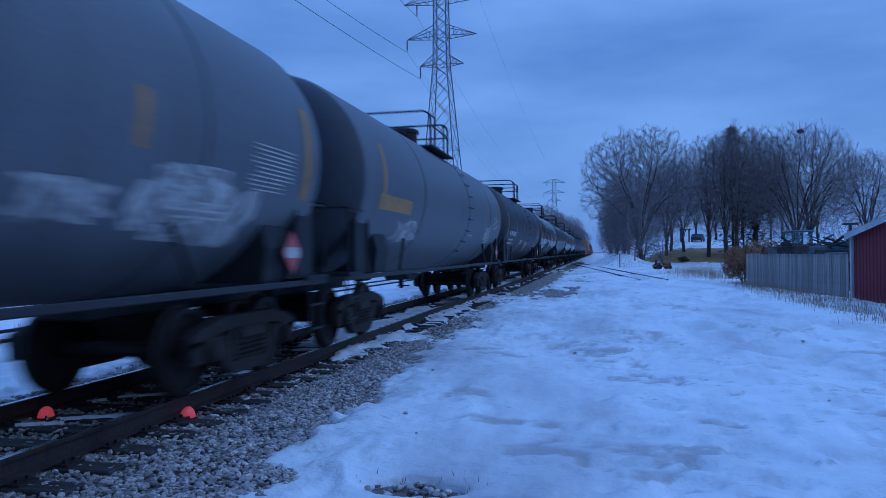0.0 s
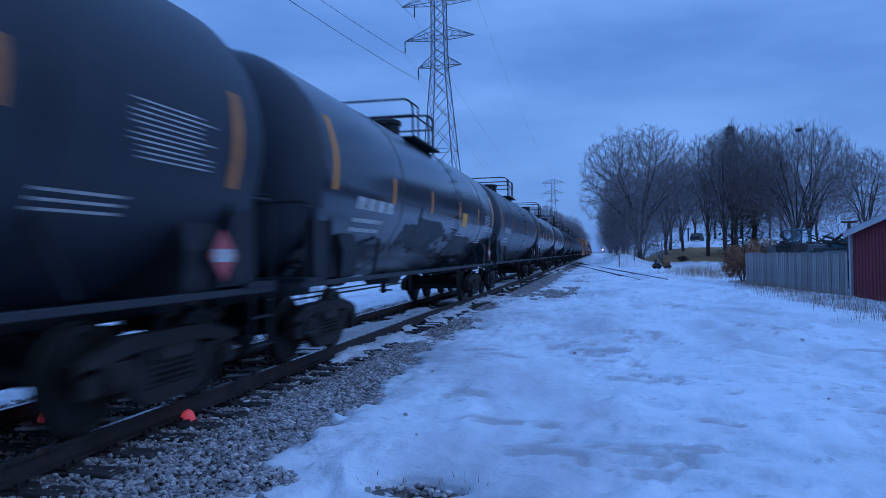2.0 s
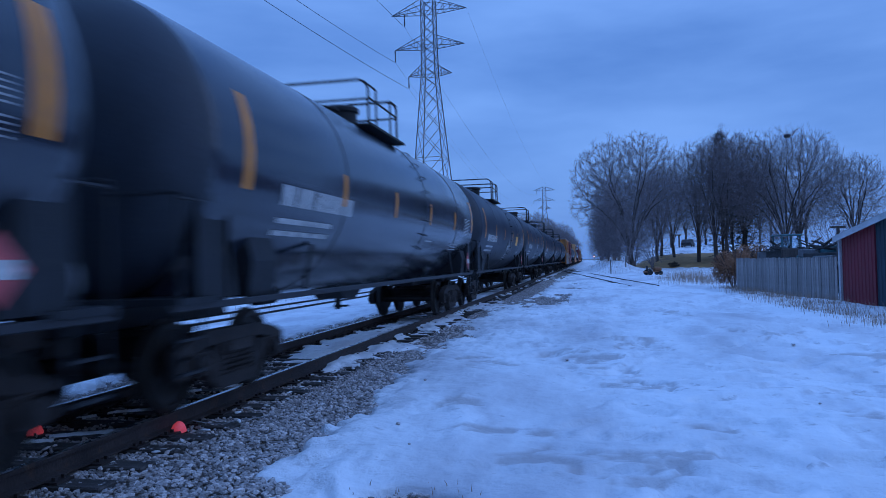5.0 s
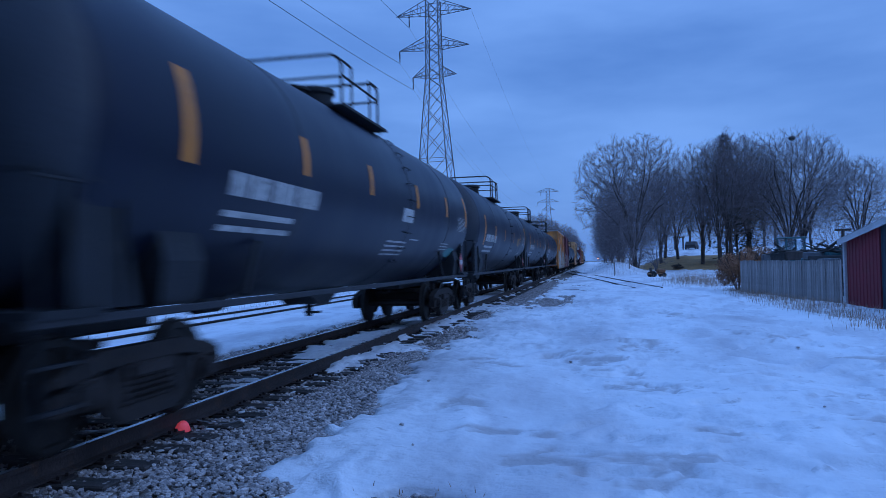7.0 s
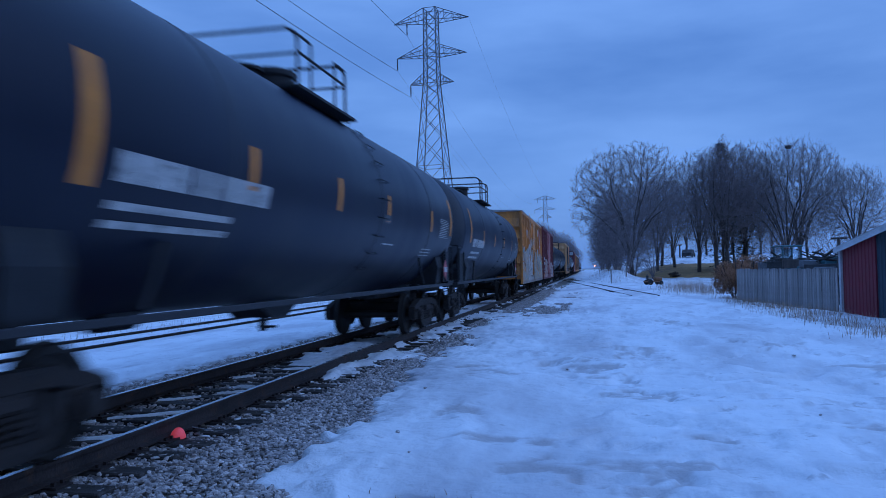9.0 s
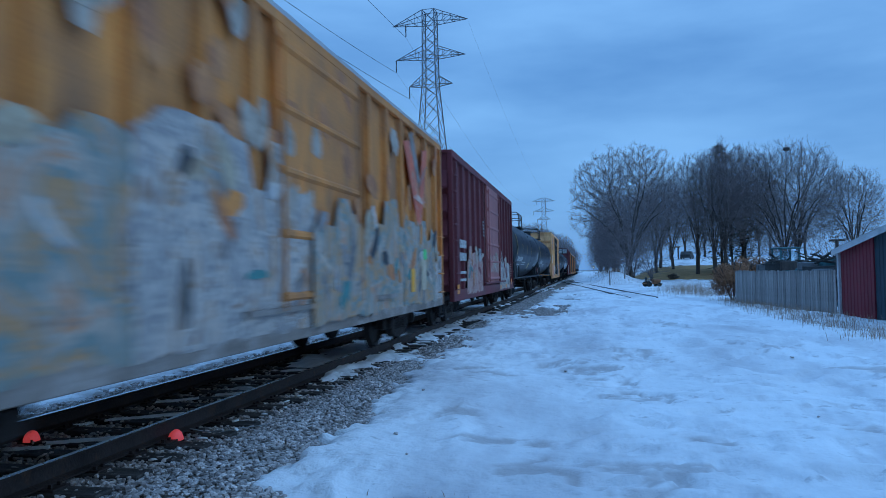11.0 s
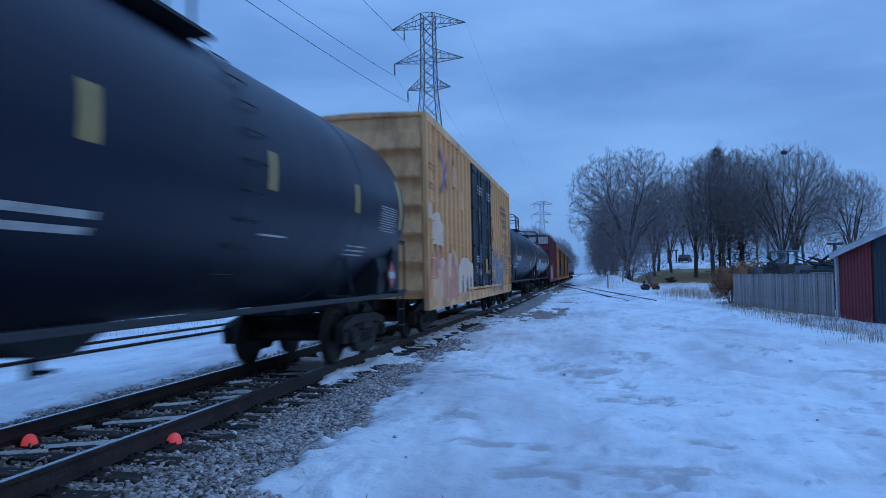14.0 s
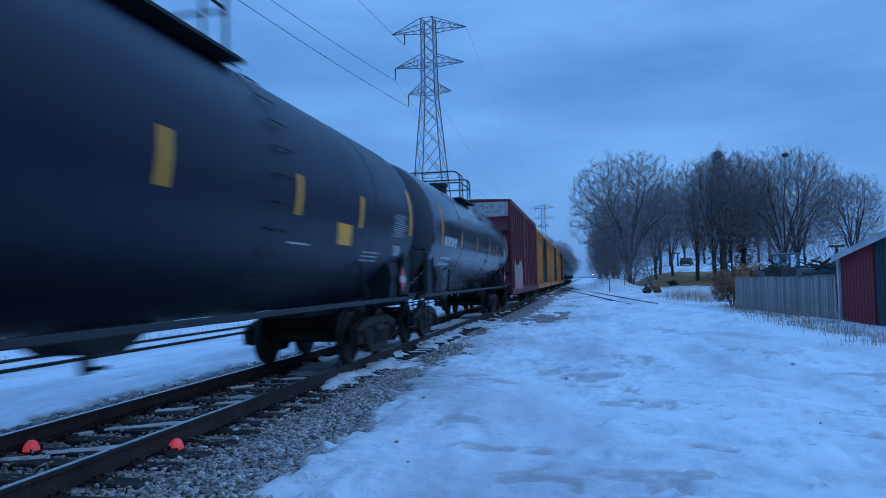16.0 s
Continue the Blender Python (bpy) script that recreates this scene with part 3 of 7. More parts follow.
def truck_side(s, x):
    """One cast side frame: bowed top chord, sagging bottom chord, columns, pedestal jaws, springs and bearing caps."""
    sgn = 1 if x > 0 else -1
    lo, hi = x - 0.07, x + 0.07
    s.prism([(-1.22, 0.62), (-1.05, 0.69), (-0.6, 0.78), (0.6, 0.78), (1.05, 0.69), (1.22, 0.62), (1.22, 0.50), (1.02, 0.55), (0.58, 0.63), (-0.58, 0.63), (-1.02, 0.55), (-1.22, 0.50)], lo, hi, "x")
    s.prism([(-0.70, 0.56), (-0.56, 0.60), (-0.40, 0.29), (0.40, 0.29), (0.56, 0.60), (0.70, 0.56), (0.60, 0.28), (0.42, 0.15), (-0.42, 0.15), (-0.60, 0.28)], lo, hi, "x")
    for y in (-1, 1):
        s.prism([(y * 0.34, 0.28), (y * 0.46, 0.28), (y * 0.44, 0.64), (y * 0.34, 0.64)], lo, hi, "x")
        s.prism([(y * 0.66, 0.58), (y * 0.79, 0.58), (y * 0.79, 0.36), (y * 0.72, 0.33)], lo, hi, "x")
        s.prism([(y * 1.00, 0.58), (y * 1.22, 0.56), (y * 1.20, 0.36), (y * 1.02, 0.33)], lo, hi, "x")
        s.box((x, y * 0.89, 0.555), (0.2, 0.24, 0.07), bevel=0.015)
        s.rod((x - sgn * 0.06, y * 0.89, 0.457), (x + sgn * 0.15, y * 0.89, 0.457), 0.125, 0.105, n=14)
        s.rod((x + sgn * 0.15, y * 0.89, 0.457), (x + sgn * 0.17, y * 0.89, 0.457), 0.07, n=8)
    s.box((x + sgn * 0.03, 0, 0.57), (0.2, 0.6, 0.13), bevel=0.03)
    for dy in (-0.23, 0, 0.23):
        for k in range(4):
            s.rod((x + sgn * 0.01, dy, 0.30 + k * 0.055), (x + sgn * 0.01, dy, 0.33 + k * 0.055), 0.095, n=10)
        s.rod((x + sgn * 0.01, dy, 0.29), (x + sgn * 0.01, dy, 0.52), 0.06, n=8)


def base_car(name, label, category, centers, half):
    """The shared running gear: trucks, wheelsets, couplers."""
    car = thing(name, label, category, group="cars of the train")
    ws_wheel = wheel_mesh()
    axle = Shape().rod((-0.95, 0, 0), (0.95, 0, 0), 0.085, n=12).mesh("axle", WHEEL, 40)
    frame_shape = Shape()
    truck_side(frame_shape, 0.99)
    side_data = frame_shape.mesh("side_frame", FRAME, 30)
    frame_shape = Shape()
    truck_side(frame_shape, -0.99)
    side_data_b = frame_shape.mesh("side_frame", FRAME, 30)
    bolster = Shape().box((0, 0, 0.56), (2.1, 0.32, 0.3), bevel=0.04).box((0, 0, 0.74), (0.7, 0.7, 0.08)).mesh("bolster", FRAME)
    shoes = Shape()
    for y in (-0.36, 0.36):
        shoes.rod((-0.85, y, 0.40), (0.85, y, 0.40), 0.05, n=8)
        for x in (-0.75, 0.75):
            shoes.box((x, y * 1.15, 0.42), (0.09, 0.12, 0.3))
    shoe_data = shoes.mesh("brake_beam", FRAME)
    for c in centers:
        for x, data in ((0.99, side_data), (-0.99, side_data_b)):
            part("side_frame", data, None, car, at=pose(0, c, 0))
        part("bolster", bolster, None, car, at=pose(0, c, 0))
        part("brake_beam", shoe_data, None, car, at=pose(0, c, 0))
        for dy in (-0.89, 0.89):
            wheelset = part("wheelset", axle, None, car, at=pose(0, c + dy, WHEEL_R))
            part("wheel", ws_wheel, None, wheelset, at=pose(0.755, 0, 0))
            part("wheel", ws_wheel, None, wheelset, at=pose(-0.755, 0, 0, 0, 0, 180))
    coupler = Shape().box((0, -0.35, 0.86), (0.2, 0.7, 0.22), bevel=0.02).box((0.02, 0.1, 0.86), (0.34, 0.26, 0.3), bevel=0.05).box((0, -0.55, 0.86), (0.42, 0.3, 0.42), bevel=0.03)
    coupler.path([(0.25, -0.2, 0.8), (0.28, 0.0, 0.55), (0.2, 0.15, 0.42)], 0.03)
    cdata = coupler.mesh("coupler", FRAME)
    part("coupler", cdata, None, car, at=pose(0, half - 0.12, 0))
    part("coupler", cdata, None, car, at=pose(0, -half + 0.12, 0, 0, 0, 180))
    return car


TANK_R, TANK_Z, TANK_HALF, CAR_HALF = 1.60, 2.61, 8.2, 8.6
TANK_SIDE = TANK_HALF - 0.65


def tank_car():
    car = base_car("tank_car", "grey steel tank car with yellow reflective stripes", "tank car", (-6.3, 6.8), CAR_HALF)
    L = TANK_HALF
    head = [(math.sin(a), math.cos(a)) for a in np.linspace(0, math.pi / 2, 9)]
    cyl = TANK_SIDE
    prof = [(-cyl - 0.65 * h, max(0.0005, TANK_R * r ** 0.8)) for h, r in reversed(head)] + [(y, TANK_R) for y in (-cyl * 0.5, 0, cyl * 0.5)] + \
           [(cyl + 0.65 * h, max(0.0005, TANK_R * r ** 0.8)) for h, r in head]
    hull = Shape().lathe(prof, 56, "y", (0, 0, TANK_Z))
    # both dished ends take the darker second colour, the barrel the first
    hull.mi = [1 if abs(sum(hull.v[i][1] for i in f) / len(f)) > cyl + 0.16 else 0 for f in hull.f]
    part("shell", hull, [GREY_SHELL, HEAD_DARK], car, smooth=50)
    for y in (-3.9, 1.25, 5.0):
        seam = Shape().lathe([(y - 0.02, TANK_R - 0.02), (y - 0.02, TANK_R + 0.005), (y + 0.02, TANK_R + 0.005), (y + 0.02, TANK_R - 0.02)], 56, "y", (0, 0, TANK_Z))
        part("jacket_seam", seam, SEAM, car, smooth=50)
    # the sill below the tank, and its saddles
    for end in (-1, 1):
        part("stub_sill", Shape().box((0, end * 6.6, 0.98), (0.62, 3.0, 0.3), bevel=0.02), BLACK, car)
    for end in (-1, 1):
        sad = Shape()
        out = [(-1.36, 1.12), (1.36, 1.12), (1.42, 1.5), (1.30, 1.95), (-1.30, 1.95), (-1.42, 1.5)]
        at_y = 6.8 if end > 0 else -6.3
        sad.prism(out, at_y - 0.32, at_y + 0.32, "y")
        part("saddle", sad, BLACK, car)
        for sx in (-1, 1):
            g = Shape().prism([(end * 7.0, 1.15), (end * 7.75, 1.15), (end * 7.75, 2.05), (end * 7.45, 2.25), (end * 7.2, 1.9)], sx * 1.33, sx * 1.43, "x")
            g.rod((sx * 1.4, end * 7.6, 2.1), (sx * 1.5, end * 7.6, 2.1), 0.05, n=10)
            part("bracket", g, BLACK, car)
            part("strut", Shape().rod((sx * 1.38, end * 5.1, 1.15), (sx * 1.36, end * 4.75, 1.7), 0.03, n=6), BLACK, car)
    for x in (-1.42, 1.42):
        part("running_board", Shape().box((x, 0, 1.085), (0.05, 2 * CAR_HALF - 0.84, 0.07), bevel=0.01), EDGE, car)
    skid = Shape().prism([(-1.0, 1.12), (1.0, 1.12), (0.62, 0.93), (0.3, 0.78), (-0.3, 0.78), (-0.62, 0.93)], -0.3, 0.3, "x")
    skid.rod((0, 0.05, 0.8), (0, 0.05, 0.56), 0.06, n=10).box((0.05, 0.1, 0.62), (0.3, 0.05, 0.04))
    part("bottom_outlet", skid, BLACK, car)
    for end in (-1, 1):
        part("end_platform", Shape().box((0, end * (CAR_HALF - 0.8), 1.14), (2.95, 0.7, 0.06)), BLACK, car)
        ye = end * (CAR_HALF - 0.5)
        part("end_railing", Shape().path([(-1.45, ye, 1.15), (-1.45, ye, 2.1), (1.45, ye, 2.1), (1.45, ye, 1.15)], 0.018), BLACK, car)
        for x in (-1.45, 1.45):
            part("side_railing", Shape().path([(x, ye, 2.05), (x, ye - end * 0.9, 2.05), (x, ye - end * 0.9, 1.15)], 0.018), BLACK, car)
        for x in (-1.42, 1.42):
            step = Shape()
            for dy in (0, 0.42):
                step.rod((x, ye - end * dy, 1.12), (x, ye - end * dy, 0.48), 0.018, n=6)
            for z in (0.5, 0.8):
                step.box((x, ye - end * 0.21, z), (0.05, 0.42, 0.025))
            part("sill_step", step, BLACK, car)
    # valve housing, platform and railing on the top
    top = TANK_Z + TANK_R
    dome = Shape().lathe([(top - 0.15, 0.36), (top + 0.30, 0.36), (top + 0.32, 0.41), (top + 0.40, 0.41), (top + 0.44, 0.33), (top + 0.46, 0.0005)], 24, "z", (0, 0.4, 0))
    part("valve_housing", dome, BLACK, car, smooth=35)
    man = Shape().lathe([(top - 0.15, 0.28), (top + 0.16, 0.28), (top + 0.16, 0.34), (top + 0.21, 0.34), (top + 0.26, 0.1), (top + 0.28, 0.0005)], 18, "z", (0, -0.65, 0))
    part("manway", man, BLACK, car, smooth=35)
    for x in (-0.85, 0.85):
        deck = Shape().box((x * 1.12, 0, top - 0.25), (0.42, 2.5, 0.04))
        part("top_platform", deck, BLACK, car)
    for y in (-1.0, 1.0):
        bow = [(-1.05, y, top - 0.22), (-1.05, y, top + 0.44), (-1.0, y, top + 0.56), (-0.88, y, top + 0.62), (0.88, y, top + 0.62), (1.0, y, top + 0.56), (1.05, y, top + 0.44), (1.05, y, top - 0.22)]
        rl = Shape().path(bow, 0.024)
        rl.rod((-1.05, y, top + 0.26), (1.05, y, top + 0.26), 0.02, n=6)
        part("safety_railing", rl, BLACK, car)
    for x in (-1.05, 1.05):
        rl = Shape().rod((x, -1.0, top + 0.28), (x, 1.0, top + 0.28), 0.02, n=6).rod((x, 0.5, top + 0.52), (x, 1.0, top + 0.52), 0.02, n=6)
        rl.rod((x, 0.5, top + 0.52), (x, 0.5, top - 0.2), 0.02, n=6).rod((x, -1.0, top + 0.52), (x, -0.5, top + 0.52), 0.02, n=6).rod((x, -0.5, top + 0.52), (x, -0.5, top - 0.2), 0.02, n=6)
        part("side_railing", rl, BLACK, car)
    for sx in (-1, 1):
        arc = [(sx * (TANK_R + 0.065) * math.cos(a), TANK_Z + (TANK_R + 0.065) * math.sin(a)) for a in np.linspace(-0.75, 0.95, 10)]
        lad = Shape()
        for x, z in arc:
            lad.path([(x * 0.955, 1.05, TANK_Z + (z - TANK_Z) * 0.955), (x, 1.05, z), (x, 1.45, z), (x * 0.955, 1.45, TANK_Z + (z - TANK_Z) * 0.955)], 0.009, 5)
        tagged(part("ladder", lad, BLACK, car), kind="stuff")
    drum = Shape().lathe([(7.45, 0.06), (7.47, 0.15), (7.53, 0.2), (8.05, 0.2), (8.11, 0.15), (8.13, 0.06)], 18, "y", (1.05, 0, 1.37))
    for y in (7.6, 7.95):
        drum.box((1.05, y, 1.2), (0.3, 0.06, 0.08))
    part("air_reservoir", drum, GREY_DRUM, car, "grey steel air reservoir", smooth=40)
    part("brake_cylinder", Shape().rod((0.3, -4.3, 1.04), (0.3, -3.7, 1.04), 0.15, n=14), BLACK, car)
    part("air_reservoir", Shape().rod((-0.3, 3.4, 1.03), (-0.3, 4.3, 1.03), 0.17, n=14), BLACK, car)
    return car


def tank_patch(car, name, y0, y1, a0, a1, mat, slant=0.0, label=""):
    """A thin sticker or painted mark on the tank's near flank; angles in degrees above the middle."""
    s, n, r = Shape(), max(2, int(abs(a1 - a0) / 4)), TANK_R + 0.006
    vs = []
    for k in range(n + 1):
        a = radians(a0 + (a1 - a0) * k / n)
        sh = slant * k / n
        for y in (y0 + sh, y1 + sh):
            vs += [(r * math.cos(a), y, TANK_Z + r * math.sin(a))]
    s.add(vs, [(2 * k, 2 * k + 1, 2 * k + 3, 2 * k + 2) for k in range(n)])
    return part(name, s, mat, car, label)


BOX_W, BOX_LO = 1.58, 0.68


def box_car(name_label, body, door_mat, door_at, door_w, roof, L, BOX_HI, white_top=False, ribs=1.02, bars=4, double=True, sill_mat=None):
    car = base_car("boxcar", name_label, "boxcar", (-L + 2.0, L - 2.0), L + 0.62)
    W = BOX_W
    sh = Shape().box((0, 0, (BOX_LO + 0.25 + BOX_HI) / 2), (2 * W - 0.16, 2 * L - 0.1, BOX_HI - BOX_LO - 0.25))
    part("body", sh, body, car)
    for sx in (-1, 1):
        post_shape = Shape().prism([(sx * (W - 0.085), -0.1), (sx * (W - 0.085), 0.1), (sx * (W + 0.01), 0.065), (sx * (W + 0.01), -0.065)], BOX_LO + 0.28, BOX_HI - 0.12, "z")
        post_data = post_shape.mesh("side_post", body)
        for y in np.arange(-L + 0.05 + ribs * 0.6, L - 0.2, ribs):
            if abs(y - door_at) > door_w / 2 + 0.05:
                part("side_post", post_data, None, car, at=pose(0, y, 0))
        part("side_sill", Shape().box((sx * (W - 0.03), 0, BOX_LO + 0.14), (0.09, 2 * L, 0.3), bevel=0.01), sill_mat or body, car)
        part("top_plate", Shape().box((sx * (W - 0.02), 0, BOX_HI - 0.06), (0.08, 2 * L, 0.13), bevel=0.01), body, car)
        for y in (-L, L):
            part("corner_post", Shape().box((sx * (W - 0.04), y, (BOX_LO + BOX_HI) / 2), (0.12, 0.1, BOX_HI - BOX_LO), bevel=0.01), body, car)
        leaves = (-1, 1) if double else (0,)
        for half in leaves:
            wd = door_w / len(leaves)
            yc = door_at + half * wd / 2
            door = part("door", Shape().box((sx * (W - 0.02), yc, (BOX_LO + BOX_HI) / 2 + 0.1), (0.07, wd - 0.02, BOX_HI - BOX_LO - 0.45)), door_mat, car)
            for z in np.linspace(BOX_LO + 0.5, BOX_HI - 0.35, bars):
                part("door_rib", Shape().prism([(sx * (W + 0.012), z - 0.06), (sx * (W + 0.055), z - 0.02), (sx * (W + 0.055), z + 0.02), (sx * (W + 0.012), z + 0.06)], yc - wd / 2 + 0.05, yc + wd / 2 - 0.05, "y"), door_mat, door)
            for dy in ((-0.3, 0.3) if double else (-wd / 2 + 0.08, wd / 2 - 0.08)):
                part("lock_rod", Shape().rod((sx * (W + 0.07), yc + dy, BOX_LO + 0.35), (sx * (W + 0.07), yc + dy, BOX_HI - 0.25), 0.022, n=6), door_mat, door)
        track = Shape().box((sx * (W + 0.04), door_at + 0.5, BOX_LO + 0.36), (0.07, door_w * 1.9, 0.06))
        part("door_track", track, sill_mat or body, car)
        rung = Shape().path([(sx * (W - 0.01), -0.2, 0), (sx * (W + 0.06), -0.2, 0), (sx * (W + 0.06), 0.2, 0), (sx * (W - 0.01), 0.2, 0)], 0.014).mesh("ladder_rung", body)
        stirrup = Shape().path([(sx * (W + 0.02), -0.2, BOX_LO), (sx * (W + 0.02), -0.2, 0.42), (sx * (W + 0.02), 0.2, 0.42), (sx * (W + 0.02), 0.2, BOX_LO)], 0.018).mesh("sill_step", BLACK)
        for y in (-L + 0.25, L - 0.25):
            for z in np.arange(BOX_LO + 0.3, 2.6 if y > 0 else 4.6, 0.42):
                part("ladder_rung", rung, None, car, at=pose(0, y, z))
            part("sill_step", stirrup, None, car, at=pose(0, y, 0))
    for sy in (-1, 1):
        top = BOX_HI - (0.75 if white_top else 0.1)
        part("end_sheet", Shape().box((0, sy * (L - 0.04), (BOX_LO + BOX_HI) / 2 + 0.1), (2 * W - 0.14, 0.03, BOX_HI - BOX_LO - 0.3)), body, car)
        for z in np.arange(BOX_LO + 0.4, top - 0.3, 0.62):
            en = Shape()
            out = [(sy * (L - 0.03), z + 0.02), (sy * (L + 0.11), z), (sy * (L + 0.13), z + 0.05), (sy * (L - 0.03), z + 0.5)]
            part("end_rib", en.prism(out, -W + 0.12, W - 0.12, "x"), body, car)
        if white_top:
            part("end_band", Shape().box((0, sy * (L - 0.02), BOX_HI - 0.38), (2 * W - 0.1, 0.07, 0.66)), WHITE, car, "white painted band")
        if sy < 0:
            bw = Shape().lathe([(-L - 0.22, 0.26), (-L - 0.18, 0.28), (-L - 0.15, 0.26)], 18, "y", (-0.75, 0, 2.4)).rod((-0.75, -L - 0.2, 2.4), (-0.75, -L + 0.1, 2.4), 0.03, n=8)
            part("brake_wheel", bw, BLACK, car)
    rf = Shape().prism([(-W - 0.02, BOX_HI - 0.01), (W + 0.02, BOX_HI - 0.01), (W + 0.02, BOX_HI + 0.05), (0, BOX_HI + 0.11), (-W - 0.02, BOX_HI + 0.05)], -L - 0.03, L + 0.03, "y")
    rib_data = Shape().prism([(-W, BOX_HI + 0.05), (W, BOX_HI + 0.05), (W, BOX_HI + 0.08), (0, BOX_HI + 0.145), (-W, BOX_HI + 0.08)], -0.04, 0.04, "y").mesh("roof_rib", roof)
    for y in np.arange(-L + 0.6, L, 1.02):
        part("roof_rib", rib_data, None, car, at=pose(0, y, 0))
    part("roof", rf, roof, car)
    part("center_sill", Shape().box((0, 0, 0.86), (0.7, 2 * L, 0.34)), BLACK, car)
    gear = Shape().rod((0.5, -2.0, 0.72), (0.5, -1.2, 0.72), 0.2, n=12).box((-0.5, 1.5, 0.72), (0.4, 0.7, 0.4)).rod((0.3, -6, 0.62), (0.3, 6, 0.62), 0.025, n=6)
    part("brake_gear", gear, BLACK, car)
    return car


def box_patch(car, name, y0, y1, z0, z1, mat, label="", seed=0, rounded=False):
    """A sign, stencil or graffiti piece on the car's near side."""
    s = Shape()
    x0, x1 = BOX_W + 0.012, BOX_W + 0.018
    if rounded:
        rnd = random.Random(seed)
        cy, cz, ry, rz = (y0 + y1) / 2, (z0 + z1) / 2, (y1 - y0) / 2, (z1 - z0) / 2
        out = []
        for i in range(22):
            t = 2 * math.pi * i / 22
            k = rnd.uniform(0.72, 1.0)
            c, d = math.cos(t), math.sin(t)
            out.append((cy + ry * k * math.copysign(abs(c) ** 0.6, c), cz + rz * k * math.copysign(abs(d) ** 0.6, d)))
        s.prism(out, x0, x1, "x")
    else:
        s.prism([(y0, z0), (y1, z0), (y1, z1), (y0, z1)], x0, x1, "x")
    return part(name, s, mat, car, label)


YELLOW_BODY = material("faded_yellow_car_paint", (0.72, 0.25, 0.055), 0.7, vary=0.28, scale=0.9, fine=30, bump=0.12, streak=(1, 1, 0.3), dirt=(0.36, 0.15, 0.06), dirt_at=0.5)
SILL_GRIME = material("grimy_sill_paint", (0.24, 0.19, 0.16), 0.75, vary=0.35, scale=1.5, fine=25, bump=0.15, dirt=(0.42, 0.36, 0.33), dirt_at=0.55)
TAN_BODY = material("pale_tan_car_paint", (0.88, 0.43, 0.19), 0.7, vary=0.2, scale=0.9, fine=30, bump=0.1, streak=(1, 1, 0.18), dirt=(0.52, 0.22, 0.095), dirt_at=0.565)
RED_BODY = material("oxide_red_car_paint", (0.16, 0.024, 0.03), 0.65, vary=0.22, scale=0.8, fine=30, bump=0.1, streak=(1, 1, 0.2), dirt=(0.12, 0.03, 0.03), dirt_at=0.6)
PINK_DOOR = material("faded_red_door_paint", (0.42, 0.14, 0.13), 0.6, vary=0.2, scale=0.9, fine=30, bump=0.1, streak=(1, 1, 0.2), dirt=(0.2, 0.07, 0.07))
DARK_DOOR = material("black_door_paint", (0.012, 0.014, 0.019), 0.55, vary=0.3, scale=0.9, fine=30, bump=0.1, dirt=(0.03, 0.03, 0.036))
GALV = material("galvanized_roof", (0.45, 0.46, 0.47), 0.45, metal=0.6, vary=0.15, scale=1.5, fine=30, bump=0.1)

GREY_DRUM = material("dull_grey_reservoir_paint", (0.13, 0.13, 0.135), 0.6, vary=0.25, scale=3, fine=30, bump=0.1, dirt=(0.06, 0.055, 0.05))
SEAM = material("dull_jacket_seam", (0.05, 0.05, 0.055), 0.6, vary=0.3, scale=3, fine=30, bump=0.1)

TRAIN = []
SPEED = 18.0
base_tank = tank_car()
# kind, train length at which the trailing end of the flank passes the eye, shell paint, label
PLAN = [
    ("tank", 8.43, GREY_SHELL, "light grey tank car with chalky graffiti and a stencil block"),
    ("tank", 25.57, GREY_SHELL, "light grey tank car with an orange logo patch"),
    ("tank", 42.88, CHARCOAL_SHELL, "charcoal tank car with a pale yellow slanted mark"),
    ("tank", 60.02, GLOSS_SHELL, "glossy black tank car with pale graffiti and a yellow sticker"),
    ("tank", 77.16, SLATE_SHELL, "slate-grey tank car with orange stripes"),
    ("tank", 94.30, GLOSS_SHELL, "glossy black tank car with orange stripes and a yellow sticker"),
    ("tank", 111.44, GLOSS_SHELL, "glossy black tank car with yellow stripes"),
    ("tank", 128.58, BLACK_SHELL, "matt black tank car with faint graffiti and a yellow sticker"),
    ("tank", 145.72, BLACK_SHELL, "matt black tank car with white lettering blocks"),
    ("tank", 163.2, BLACK_SHELL, "matt black tank car with orange stripes"),
    ("tank", 180.00, BLACK_SHELL, "matt black tank car with orange stripes"),
    ("tank", 197.14, BLACK_SHELL, "matt black tank car with orange stripes"),
    ("yellow", 214.8, None, ""), ("red", 231.0, None, ""),
    ("tank", 248.8, BLACK_SHELL, "matt black tank car with white lettering blocks"),
    ("tank", 265.3, BLACK_SHELL, "matt black tank car with pale yellow stripes"),
    ("tan", 284.8, None, ""),
    ("tank", 302.0, BLACK_SHELL, "matt black tank car with a yellow sticker"),
    ("tank", 319.2, GLOSS_SHELL, "glossy black tank car reflecting the sky"),
    ("red_high", 337.2, None, ""), ("yellow_far", 355.5, None, ""), ("yellow_far", 373.8, None, ""), ("yellow_far", 392.1, None, ""),
    ("tank", 409.5, BLACK_SHELL, "black tank car far down the train"), ("tank", 426.7, BLACK_SHELL, "black tank car far down the train"),
    ("tank", 443.9, BLACK_SHELL, "black tank car far down the train"), ("tank", 461.1, BLACK_SHELL, "black tank car far down the train")]


def repaint(car, mat):
    for o in car.children:
        if o.name.split(".")[0] == "shell":
            o.material_slots[0].link = "OBJECT"
            o.material_slots[0].material = mat


